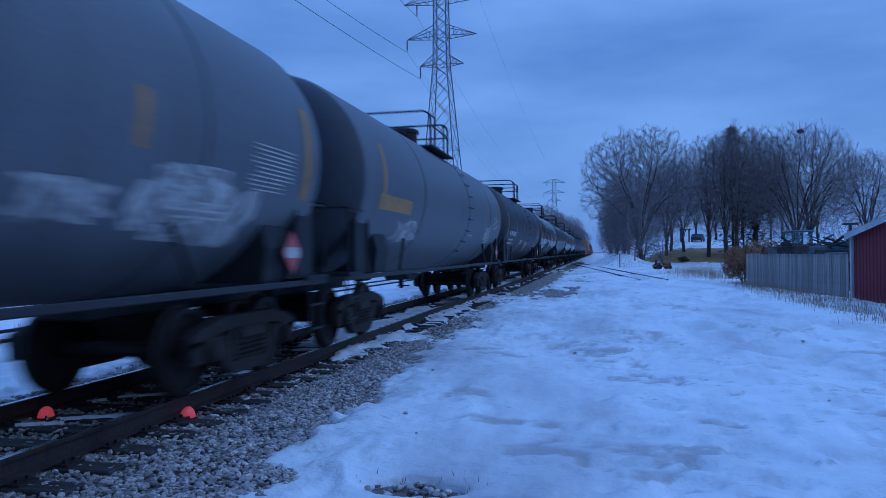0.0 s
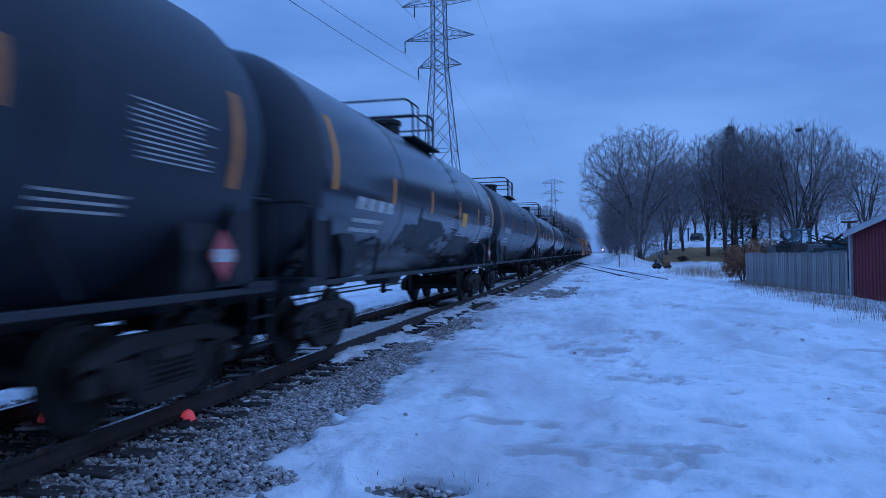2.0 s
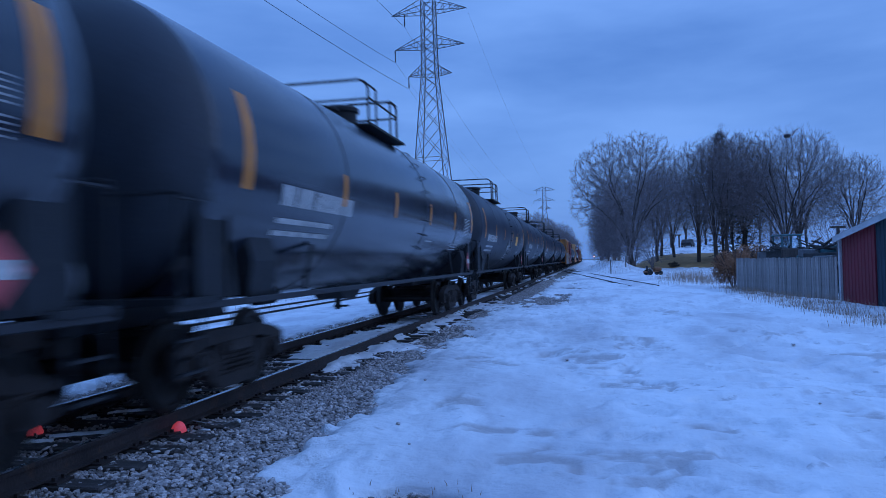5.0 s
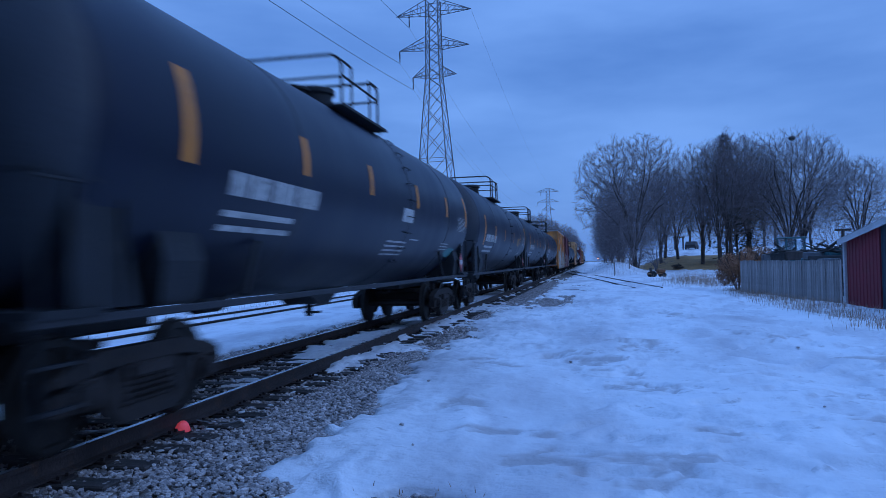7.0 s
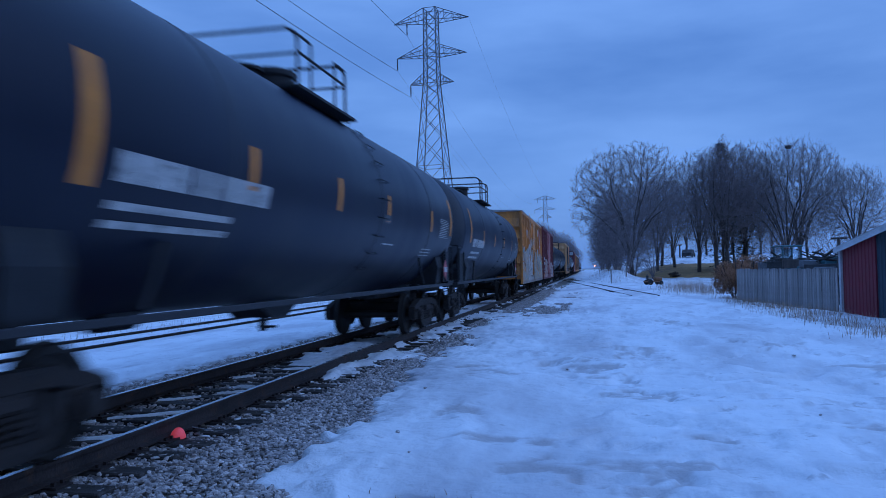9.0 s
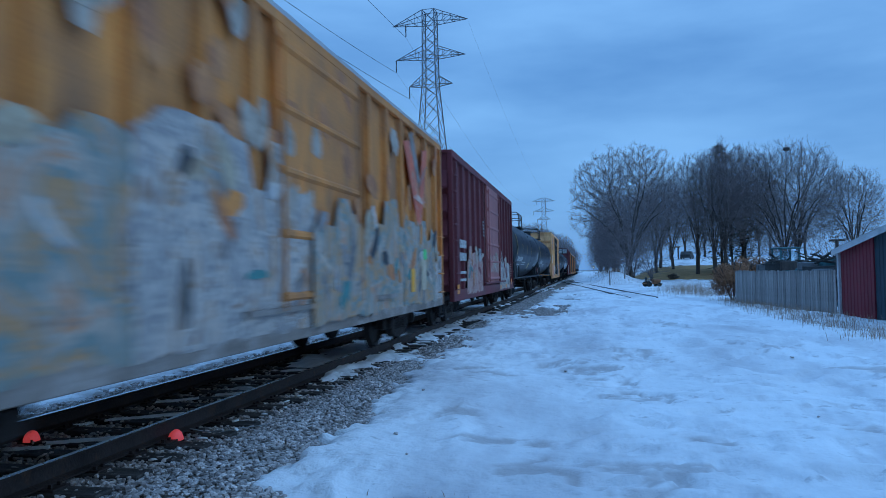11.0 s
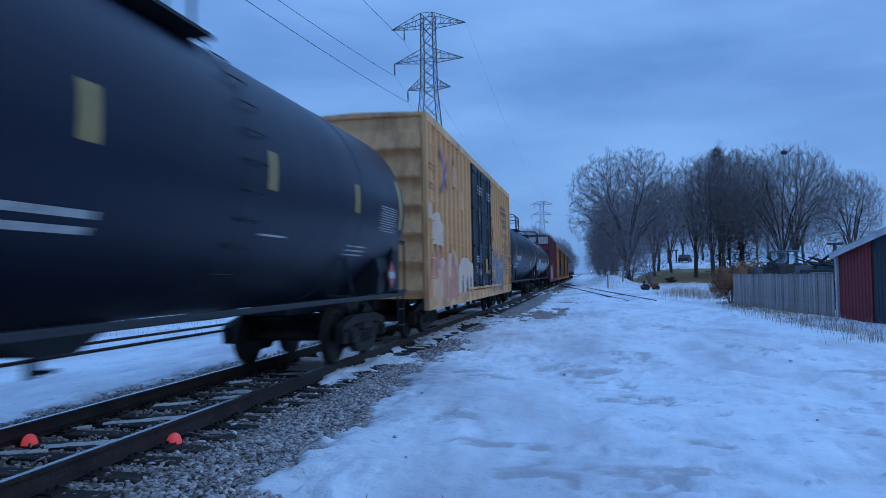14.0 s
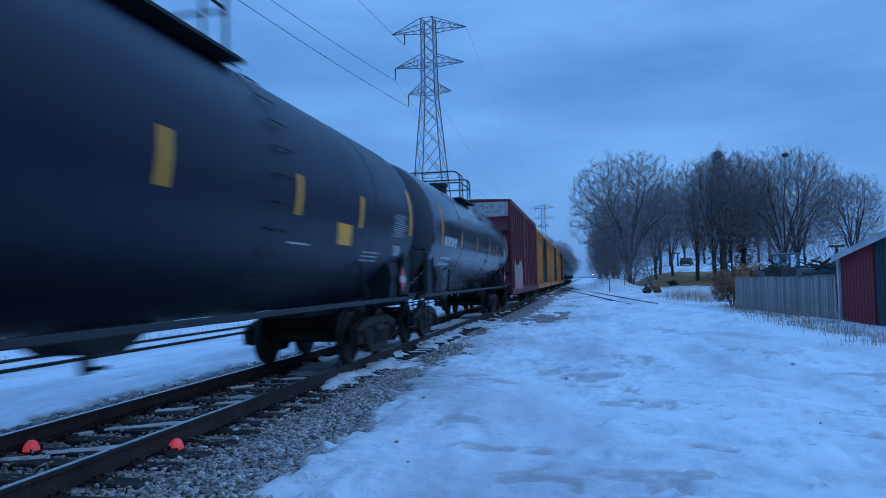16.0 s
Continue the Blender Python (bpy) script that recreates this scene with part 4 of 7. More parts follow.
first_tank, far_box = True, None
for kind, tail, paint, words in PLAN:
    if kind == "tank":
        car = base_tank if first_tank else copy_thing(base_tank, Matrix.Identity(4))
        first_tank = False
        centre = tail - TANK_SIDE
        repaint(car, paint)
        tagged(car, words)
    elif kind == "yellow":
        car, centre = box_car("weathered yellow boxcar covered in faded graffiti", YELLOW_BODY, YELLOW_BODY, 0.0, 3.0, GALV, 7.75, 4.40, double=False, bars=5, sill_mat=SILL_GRIME), tail - 7.75
    elif kind == "red":
        car, centre = box_car("oxide-red boxcar with a faded door and pale graffiti", RED_BODY, PINK_DOOR, 0.65, 3.1, RED_BODY, 7.35, 4.50, double=False, bars=6), tail - 7.35
    elif kind == "tan":
        car, centre = box_car("pale tan boxcar with black double doors", TAN_BODY, DARK_DOOR, 0.0, 4.4, TAN_BODY, 8.65, 4.95, ribs=0.62), tail - 8.65
    elif kind == "red_high":
        car, centre = box_car("tall oxide-red boxcar with a white end band", RED_BODY, RED_BODY, 0.0, 3.2, RED_BODY, 8.1, 4.95, white_top=True), tail - 8.1
    elif far_box is None:
        car, centre = box_car("yellow boxcar with dark doors", YELLOW_BODY, DARK_DOOR, 0.0, 4.4, GALV, 8.5, 4.7), tail - 8.5
        far_box = car
    else:
        car, centre = copy_thing(far_box, Matrix.Identity(4)), tail - 8.5
    TRAIN.append((car, centre, kind))

# ---- marks on the cars ----
RED_MARK = material("red_placard_print", (0.55, 0.09, 0.09), 0.5, vary=0.1, scale=5, fine=40, bump=0.03)
TEAL_MARK = material("teal_spray_paint", (0.06, 0.22, 0.21), 0.6, vary=0.3, scale=4, fine=30, bump=0.03)
GREEN_MARK = material("green_spray_paint", (0.12, 0.65, 0.20), 0.6, vary=0.2, scale=4, fine=30, bump=0.03)
CHALK = material("chalky_grey_spray_paint", (0.46, 0.45, 0.45), 0.7, vary=0.35, scale=2.2, fine=20, bump=0.05, dirt=(0.12, 0.12, 0.13), dirt_at=0.5)
FAINT = material("faint_grey_spray_paint", (0.10, 0.11, 0.12), 0.6, vary=0.5, scale=2.0, fine=20, bump=0.03, dirt=(0.03, 0.03, 0.03), dirt_at=0.5)
GRAFFITI = material("white_and_blue_graffiti", (0.58, 0.53, 0.49), 0.6, vary=0.15, scale=1.4, fine=18, bump=0.05, dirt=(0.28, 0.25, 0.25), dirt_at=0.52)
GRAFFITI_MIX = material("mixed_faded_graffiti", (0.46, 0.37, 0.30), 0.6, vary=0.3, scale=1.6, fine=18, bump=0.05, dirt=(0.30, 0.22, 0.16), dirt_at=0.52)
RED_SPRAY = material("faded_red_graffiti", (0.62, 0.13, 0.07), 0.65, vary=0.25, scale=2.0, fine=18, bump=0.05, dirt=(0.45, 0.35, 0.25), dirt_at=0.62)
BLUE_SPRAY = material("blue_graffiti", (0.20, 0.22, 0.36), 0.65, vary=0.25, scale=2.0, fine=18, bump=0.05)
RUST_DAB = material("brown_rust_and_primer", (0.36, 0.13, 0.06), 0.75, vary=0.35, scale=2.0, fine=20, bump=0.1, dirt=(0.60, 0.24, 0.09), dirt_at=0.5)
DARK_RIB = material("dark_print", (0.03, 0.03, 0.035), 0.6, vary=0.2, scale=3, fine=30, bump=0.03)


def sprayed(name, tints, scale, rough=0.65):
    """Layers of old spray paint running into each other."""
    m = material(name, tints[0], rough, vary=0.2, scale=scale, fine=22, bump=0.04)
    n, l = m.node_tree.nodes, m.node_tree.links
    b = n["Principled BSDF"]
    fine_mix = b.inputs["Base Color"].links[0].from_node
    tc, big, ramp = n.new("ShaderNodeTexCoord"), n.new("ShaderNodeTexNoise"), n.new("ShaderNodeValToRGB")
    mp = n.new("ShaderNodeMapping")
    mp.inputs["Scale"].default_value = (1, 1.15, 0.8)
    big.inputs["Scale"].default_value, big.inputs["Detail"].default_value = scale, 4
    big.inputs["Roughness"].default_value, big.inputs["Distortion"].default_value = 0.62, 1.1
    l.new(tc.outputs["Object"], mp.inputs["Vector"])
    l.new(mp.outputs["Vector"], big.inputs["Vector"])
    l.new(big.outputs["Fac"], ramp.inputs["Fac"])
    e = ramp.color_ramp.elements
    while len(e) < len(tints) * 2:
        e.new(0.5)
    for k, t in enumerate(tints):
        span = 0.42 / len(tints)
        for q in (0, 1):
            e[2 * k + q].position = 0.30 + span * (k + 0.12 + 0.76 * q)
            e[2 * k + q].color = (*t, 1)
    l.new(ramp.outputs["Color"], fine_mix.inputs[1])
    return m


MURAL = sprayed("faded_mixed_mural_paint", ((0.13, 0.12, 0.12), (0.36, 0.29, 0.24), (0.46, 0.25, 0.12), (0.20, 0.24, 0.22), (0.42, 0.34, 0.28), (0.50, 0.24, 0.13), (0.22, 0.19, 0.18)), 1.3)
MURAL_PALE = sprayed("pale_mural_paint", ((0.28, 0.17, 0.12), (0.48, 0.42, 0.38), (0.30, 0.27, 0.26), (0.54, 0.45, 0.39), (0.40, 0.24, 0.15), (0.28, 0.28, 0.26)), 1.9)
MURAL_ROSE = sprayed("pale_rose_mural_paint", ((0.26, 0.07, 0.06), (0.44, 0.20, 0.16), (0.46, 0.32, 0.27), (0.34, 0.13, 0.11), (0.44, 0.27, 0.22)), 2.4)
MURAL_INK = sprayed("grey_and_black_mural_paint", ((0.08, 0.075, 0.08), (0.24, 0.23, 0.25), (0.13, 0.13, 0.16), (0.42, 0.34, 0.28), (0.20, 0.18, 0.22)), 1.8)
MURAL_RED = sprayed("faded_red_mural_paint", ((0.78, 0.40, 0.22), (0.55, 0.14, 0.10), (0.68, 0.50, 0.40), (0.60, 0.17, 0.12), (0.72, 0.42, 0.28)), 2.2)
SMOKE = sprayed("smoky_grey_spray", ((0.13, 0.13, 0.135), (0.42, 0.42, 0.42), (0.22, 0.22, 0.225), (0.5, 0.5, 0.49), (0.26, 0.26, 0.265)), 2.0)
SMOKE_MID = sprayed("worn_grey_spray", ((0.03, 0.032, 0.036), (0.20, 0.20, 0.20), (0.07, 0.07, 0.072), (0.26, 0.26, 0.26)), 2.4)
SMOKE_FAINT = sprayed("faint_grey_spray", ((0.012, 0.013, 0.015), (0.05, 0.052, 0.056), (0.02, 0.021, 0.023), (0.075, 0.078, 0.082)), 2.0)


def ragged_strip(rnd, y0, y1, z0, z1):
    """Outline of a painted area with an uneven upper edge and torn ends."""
    n = max(8, int((y1 - y0) / 0.16))
    low = [(y0 + (y1 - y0) * i / n, z0 + rnd.uniform(-0.03, 0.05)) for i in range(n + 1)]
    lift, high = 0.0, []
    for i in range(n + 1):
        if i % 3 == 0:
            lift = rnd.uniform(0.0, 0.38) ** 1.3 * (z1 - z0)
        end = 0.12 * (z1 - z0) * max(0, 1 - min(i, n - i) / 2.5)
        high.append((y0 + (y1 - y0) * i / n + rnd.uniform(-0.05, 0.05), z1 - lift - end - rnd.uniform(0, 0.05)))
    return low + high[::-1]


def brush(rnd, cy, cz, length, width):
    """A short fat curved dab of spray paint."""
    a, bend, n = rnd.uniform(0, math.pi), rnd.uniform(-1.2, 1.2), 7
    left, right, y, z = [], [], cy, cz
    for i in range(n):
        h = a + bend * (i / n - 0.5)
        w = width * (0.35 + 0.65 * math.sin(math.pi * (i + 0.6) / (n + 0.2))) * rnd.uniform(0.8, 1.1)
        left.append((y - math.sin(h) * w, z + math.cos(h) * w))
        right.append((y + math.sin(h) * w, z - math.cos(h) * w))
        y, z = y + math.cos(h) * length / n, z + math.sin(h) * length / n
    return left + right[::-1]


def box_graffiti(car, y0, y1, z0, z1, seed, base, dabs, count, lift=0.0):
    """One painted area on a boxcar's side with dabs of other paints over it."""
    rnd = random.Random(seed)
    x = BOX_W + 0.012 + lift
    sheet_part = part("graffiti", Shape().prism(ragged_strip(rnd, y0, y1, z0, z1), x, x + 0.004, "x"), base, car)
    for k in range(count):
        cy, cz = rnd.uniform(y0 + 0.2, y1 - 0.2), rnd.uniform(z0 + 0.15, z0 + (z1 - z0) * 0.8)
        ring = [(p, max(z0, q)) for p, q in brush(rnd, cy, cz, rnd.uniform(0.3, 0.8), rnd.uniform(0.05, 0.15))]
        part("paint_dab", Shape().prism(ring, x + 0.002, x + 0.006 + 0.0011 * (k % 9), "x"), dabs[k % len(dabs)], sheet_part)
    return sheet_part


def loose_dabs(car, y0, y1, z0, z1, seed, paints, count):
    """Old dabs of paint straight on a boxcar's side."""
    rnd = random.Random(seed)
    for k in range(count):
        ring = brush(rnd, rnd.uniform(y0, y1), rnd.uniform(z0, z1), rnd.uniform(0.4, 0.9), rnd.uniform(0.10, 0.24))
        x = BOX_W + 0.012 + 0.0006 * (k % 11)
        part("graffiti", Shape().prism(ring, x, x + 0.004, "x"), paints[k % len(paints)], car)


def tank_strokes(car, y0, y1, a0, a1, seed, mat, count):
    """Wispy curved strokes sprayed on the tank's near flank."""
    rnd = random.Random(seed)
    for k in range(count):
        ring = brush(rnd, rnd.uniform(y0, y1), rnd.uniform(a0, a1) * 0.02653, rnd.uniform(0.25, 0.7), rnd.uniform(0.02, 0.075))
        n, r = len(ring) // 2, TANK_R + 0.006 + 0.0005 * (k % 7)
        vs = [(r * math.cos(b / TANK_R), y, TANK_Z + r * math.sin(b / TANK_R)) for y, b in ring]
        fs = [(i, i + 1, 2 * n - 2 - i, 2 * n - 1 - i) for i in range(n - 1)]
        part("graffiti", Shape().add(vs, fs), mat, car)


def tank_blob(car, name, y0, y1, a0, a1, mat, seed, label=""):
    """A smeared patch of spray paint on the tank's near flank."""
    rnd, n = random.Random(seed), 36
    cy, ca, ry, ra, r = (y0 + y1) / 2, (a0 + a1) / 2, (y1 - y0) / 2, (a1 - a0) / 2, TANK_R + 0.004
    ring, k = [], 1.0
    for i in range(n):
        if i % 2 == 0:
            k = rnd.uniform(0.62, 1.0)
        t = 2 * math.pi * i / n
        c, d = math.cos(t), math.sin(t)
        ring.append((ry * k * math.copysign(abs(c) ** 0.6, c), ra * k * math.copysign(abs(d) ** 0.6, d)))
    vs = []
    for m in (1.0, 0.75, 0.5, 0.25):
        for y, a in ring:
            aa = radians(ca + a * m)
            vs.append((r * math.cos(aa), cy + y * m, TANK_Z + r * math.sin(aa)))
    fs = [(k * n + i, k * n + (i + 1) % n, (k + 1) * n + (i + 1) % n, (k + 1) * n + i) for k in range(3) for i in range(n)]
    fs.append(tuple(3 * n + i for i in range(n)))
    soft = {CHALK: SMOKE, FAINT: SMOKE_FAINT}.get(mat, mat)
    return part(name, Shape().add(vs, fs), soft, car, label)


def bars_on_tank(car, y0, y1, a0, rows, step, mat, fill=0.55, name="stencil_bar"):
    for k in range(rows):
        a = a0 - k * step
        tank_patch(car, name, y0, y1, a - step * fill, a, mat)


def mark_tank(car, stripe, seed, lead=-6.7, lead_a=(-14, 22), tail=7.3, tail_a=(-12, 20), refl=(-4.0, -1.2, 1.7, 4.6), refl_a=(-13, 3),
              block=(-6.1, -3.6), block_a=(-17.5, -9), under=(-24, -29.5), stencil=(6.0, 7.0, 0, -16)):
    """The stripes, lettering blocks, stencils and placards that the tanks share, at each car's own places."""
    rnd = random.Random(seed)
    tank_patch(car, "end_stripe", lead - 0.08, lead + 0.08, *lead_a, stripe)
    tank_patch(car, "end_stripe", tail - 0.08, tail + 0.08, *tail_a, stripe)
    for y in refl:
        tank_patch(car, "reflective_stripe", y - 0.065, y + 0.065, *refl_a, stripe)
    if block:
        y, end = block
        letters = 4 if end - y < 2.2 else 10
        pitch = (end - y - 0.08) / letters
        for k in range(letters):
            y += 0.08 if k == 4 else 0.0
            tank_patch(car, "lettering_block", y, y + pitch * (0.82 if rnd.random() < 0.8 else 0.6), *block_a, WHITE)
            y += pitch
        for a in under:
            tank_patch(car, "stencil_bar", block[0], block[0] + 0.72 * (end - block[0]), a - 1.2, a + 1.2, WHITE)
    y0, y1, a0, a1 = stencil
    step = (a0 - a1) / 11
    for k in range(11):
        a = a0 - k * step
        tank_patch(car, "stencil_bar", y0 + rnd.choice((0, 0, 0.12)), y1 - rnd.choice((0, 0, 0.2)), a - step * 0.34, a, WHITE)
    bars_on_tank(car, 1.7, 2.4, -25.5, 1, 3, WHITE, 0.3)
    bars_on_tank(car, 4.7, 5.6, -26, 3, 2.6, WHITE, 0.35)
    plate = [(0, -0.3), (0.3, 0), (0, 0.3), (-0.3, 0)]
    placard = Shape().prism([(6.97 + 0.82 * u, 1.45 + 0.82 * v) for u, v in plate], 1.50, 1.506, "x")
    placard = part("placard", placard, RED_MARK, car, "red and white hazard placard")
    part("printed_panel", Shape().prism([(6.79, 1.39), (7.15, 1.39), (7.15, 1.51), (6.79, 1.51)], 1.507, 1.511, "x"), WHITE, placard)


DULL_STRIPE = material("dull_ochre_stripe_tape", (0.42, 0.21, 0.065), 0.55, vary=0.2, scale=5, fine=40, bump=0.05, dirt=(0.16, 0.11, 0.07))
FADED_ORANGE = material("faded_orange_reflective_tape", (0.58, 0.19, 0.045), 0.55, vary=0.2, scale=5, fine=40, bump=0.05, dirt=(0.22, 0.12, 0.07))
PALE = material("pale_yellow_stripe_tape", (0.60, 0.40, 0.13), 0.5, vary=0.15, scale=5, fine=40, bump=0.05)
MARKS = {
    0: dict(stripe=DULL_STRIPE, block=None, tail=7.24, tail_a=(-20, 19), refl=(4.05,), refl_a=(-13, 3.5), stencil=(5.85, 6.85, -2, -20)),
    1: dict(stripe=DULL_STRIPE, block=None, tail=7.17, tail_a=(-18, 19), refl=(4.05,), stencil=(5.75, 6.85, 0, -16)),
    2: dict(stripe=FADED_ORANGE, lead=-7.35, lead_a=(-21, 14), tail=7.1, tail_a=(-19, 14), block=(-6.65, -4.5), block_a=(-18, -11.5), refl=(-4.35, -1.42, 1.3, 4.2), refl_a=(-10, 5), stencil=(5.5, 6.65, 1, -16)),
    3: dict(lead=-7.35, lead_a=(-11, 25), tail=7.3, tail_a=(-11, 23), refl=(-4.5, -1.6, 1.5, 4.4), refl_a=(-12, 4), block=(-6.35, -4.3), block_a=(-18, -11.5), stencil=(5.6, 6.7, -1, -19)),
    4: dict(lead=-7.25, lead_a=(-14, 18), tail=7.45, tail_a=(-15, 17), refl=(-3.9, -1.3, 1.66, 4.6), refl_a=(-8, 7), block=(-6.37, -4.5), block_a=(-15, -8), under=(-23, -27), stencil=(6.25, 7.2, -1, -17.5)),
    5: dict(lead=-7.0, lead_a=(-10, 26), refl=(-4.1, -1.45, 1.5, 4.4), refl_a=(-10, 5), block=(-6.25, -3.75), under=(-26, -31)),
    6: dict(lead=-7.0), 7: dict(lead=-6.8, tail_a=(-18, 15), refl=(-4.0, -1.2, 2.0, 4.2), refl_a=(-12, 5), stencil=(5.95, 7.2, -1, -14)),
    8: dict(lead=-6.5, lead_a=(-10, 20), tail=7.3, tail_a=(-8, 21), refl=(-3.9, -1.25, 1.8, 4.7), refl_a=(-3.6, 13), block=(-5.7, -3.4), stencil=(6.15, 7.2, -1, -14)),
    9: dict(lead=-6.4, lead_a=(-22, 12), block=(-6.03, -3.45), refl=(-3.9, -1.05, 2.12, 4.87)),
    10: dict(lead=-6.0, lead_a=(-20, 13.5), block=(-5.65, -3.05), refl=(-3.5, -0.85, 1.65, 5.1), refl_a=(-12, 4)),
    11: dict(lead=-6.6, block=(-6.1, -3.8)),
    14: dict(stripe=PALE, lead=-7.6, tail=6.9, tail_a=(-16, 13), refl=(-4.8, -1.9, 1.05, 4.0), refl_a=(-8, 9), block=(-6.8, -4.0), block_a=(-25, -16), under=(-31.5, -37), stencil=(5.6, 6.75, 0, -17)),
    15: dict(stripe=PALE, lead=-7.08, lead_a=(-16, 19), refl=(-4.2, -1.3, 1.72, 4.73), refl_a=(-8, 7), block=(-6.2, -3.3), block_a=(-25, -16), under=(-31.5, -37)),
    17: dict(stripe=YELLOW, refl=(-4.0, -1.1, 1.75, 4.2), refl_a=(-13.6, 3.6), stencil=(6.05, 7.05, 0, -15)),
    18: dict(refl=(-4.0, -1.2, 1.7, 3.75), block=(-6.4, -4.6), block_a=(-13, -5)),
}
for i, own in MARKS.items():
    mark_tank(TRAIN[i][0], own.pop("stripe", ORANGE), i, **own)
cars = [c for c, _, _ in TRAIN]
bars_on_tank(cars[14], -3.85, -1.7, -25, 2, 4.6, WHITE, 0.5)
bars_on_tank(cars[15], -3.2, -1.05, -25, 2, 4.6, WHITE, 0.5)
tank_blob(cars[0], "graffiti", 2.87, 4.0, -38, -22, CHALK, 1)
tank_blob(cars[0], "graffiti", 3.95, 6.25, -45, -13, CHALK, 2)
tank_patch(cars[1], "logo_panel", -6.9, -4.9, -17, -8, DULL_STRIPE)
tank_blob(cars[1], "graffiti", -5.7, -3.8, -39, -19, CHALK, 3)
tank_blob(cars[1], "graffiti", 4.3, 5.5, -33, -11, CHALK, 14)
tank_patch(cars[2], "warning_mark", 0.5, 0.95, -44, -26, PALE, 0.35)
tank_patch(cars[2], "sticker", 0.15, 0.5, -30, -24, PALE)
bars_on_tank(cars[2], -4.35, -3.9, -11.5, 3, 3.2, WHITE, 0.25)
bars_on_tank(cars[2], -2.15, -1.35, -23, 2, 4, WHITE, 0.5)
tank_blob(cars[2], "graffiti", -4.1, -2.9, -38, -26, FAINT, 21)
tank_blob(cars[2], "graffiti", -1.6, 0.4, -44, -26, FAINT, 4)
tank_patch(cars[3], "sticker", 1.95, 2.6, -17, -5, YELLOW, label="yellow vinyl sticker")
tank_blob(cars[3], "graffiti", -3.5, 0.2, -44, -16, FAINT, 5)
tank_blob(cars[3], "graffiti", 1.2, 3.9, -52, -22, FAINT, 6)
tank_patch(cars[5], "sticker", 2.4, 2.85, -16, -5, YELLOW)
tank_patch(cars[7], "sticker", 3.3, 4.2, -17, -2, YELLOW, label="yellow vinyl sticker")
tank_blob(cars[7], "graffiti", 0.2, 1.1, -29, -17, CHALK, 12)
bars_on_tank(cars[7], 0.45, 1.2, -33, 4, 3.3, WHITE, 0.4)
tank_strokes(cars[7], 0.3, 1.9, -34, -17, 7, SMOKE, 12)
tank_strokes(cars[7], 1.6, 3.4, -46, -24, 17, SMOKE_MID, 12)
tank_strokes(cars[7], -4.0, 0.2, -44, -22, 8, SMOKE_FAINT, 14)
tank_strokes(cars[3], -3.6, 3.8, -48, -20, 9, SMOKE_FAINT, 18)
tank_patch(cars[8], "sticker", 0.75, 1.5, -14.5, -5.5, WHITE)
bars_on_tank(cars[8], 0.2, 1.5, -28, 4, 3.2, WHITE, 0.4)
tank_blob(cars[8], "graffiti", 5.5, 6.7, -40, -29, TEAL_MARK, 11)
tank_patch(cars[9], "sticker", 3.7, 4.4, -17, -4, DULL_STRIPE)
tank_patch(cars[10], "sticker", 1.4, 1.8, -13, -8, FAINT)
tank_patch(cars[14], "sticker", 0.75, 1.45, -40, -27, PALE, -0.25, "pale yellow sign panel")
tank_patch(cars[14], "sticker", 5.9, 6.4, -34, -23, CHALK, -0.2)
tank_patch(cars[17], "sticker", 3.4, 4.0, -24, -13, YELLOW, -0.2, "yellow vinyl sticker")
tank_patch(cars[17], "sticker", 6.5, 7.0, -27, -20, CHALK, -0.2)

# box cars: yellow, red, tan and tall red
yb, rb, tb, hb = cars[12], cars[13], cars[16], cars[19]
GREY_SPRAY = material("weathered_grey_graffiti", (0.30, 0.26, 0.25), 0.65, vary=0.3, scale=1.8, fine=18, bump=0.05, dirt=(0.20, 0.15, 0.12), dirt_at=0.5)
CREAM_SPRAY = material("weathered_cream_graffiti", (0.50, 0.40, 0.28), 0.65, vary=0.2, scale=1.6, fine=18, bump=0.05, dirt=(0.30, 0.20, 0.13), dirt_at=0.55)
WORN = [GREY_SPRAY, GRAFFITI_MIX, DARK_RIB, RUST_DAB, CREAM_SPRAY, GREY_SPRAY, YELLOW_BODY, TEAL_MARK, GRAFFITI]
box_graffiti(yb, -7.6, -3.9, 0.80, 2.75, 30, MURAL, WORN, 14)
box_graffiti(yb, -4.1, -0.3, 0.80, 2.95, 31, MURAL_PALE, WORN, 14, 0.006)
box_graffiti(yb, -0.6, 2.1, 0.80, 2.55, 32, MURAL, WORN, 10, 0.06)
box_graffiti(yb, 1.9, 4.5, 0.80, 2.75, 33, MURAL, WORN, 10)
box_graffiti(yb, 4.1, 6.9, 0.80, 2.55, 34, MURAL, WORN, 12, 0.012)
box_graffiti(yb, 6.5, 7.6, 0.80, 2.0, 35, MURAL_PALE, [GREY_SPRAY, CREAM_SPRAY], 4)
loose_dabs(yb, -7.2, 7.2, 2.6, 4.0, 36, [RUST_DAB, RUST_DAB, GRAFFITI_MIX], 26)
for k, (ya, za, yc, zc, w, m) in enumerate(((4.5, 3.9, 5.5, 2.45, 0.28, RED_SPRAY), (6.0, 3.95, 5.45, 2.5, 0.24, RED_SPRAY), (4.75, 4.1, 5.4, 3.3, 0.14, GREY_SPRAY), (6.1, 3.6, 5.35, 3.2, 0.12, GREY_SPRAY), (5.05, 2.9, 5.75, 2.9, 0.16, MURAL_RED))):
    x = BOX_W + 0.018 + 0.003 * k
    part("graffiti", Shape().prism([(ya - w, za), (ya + w, za + 0.1), (yc + w * 0.8, zc), (yc - w * 0.8, zc - 0.08)], x, x + 0.004, "x"), m, yb)
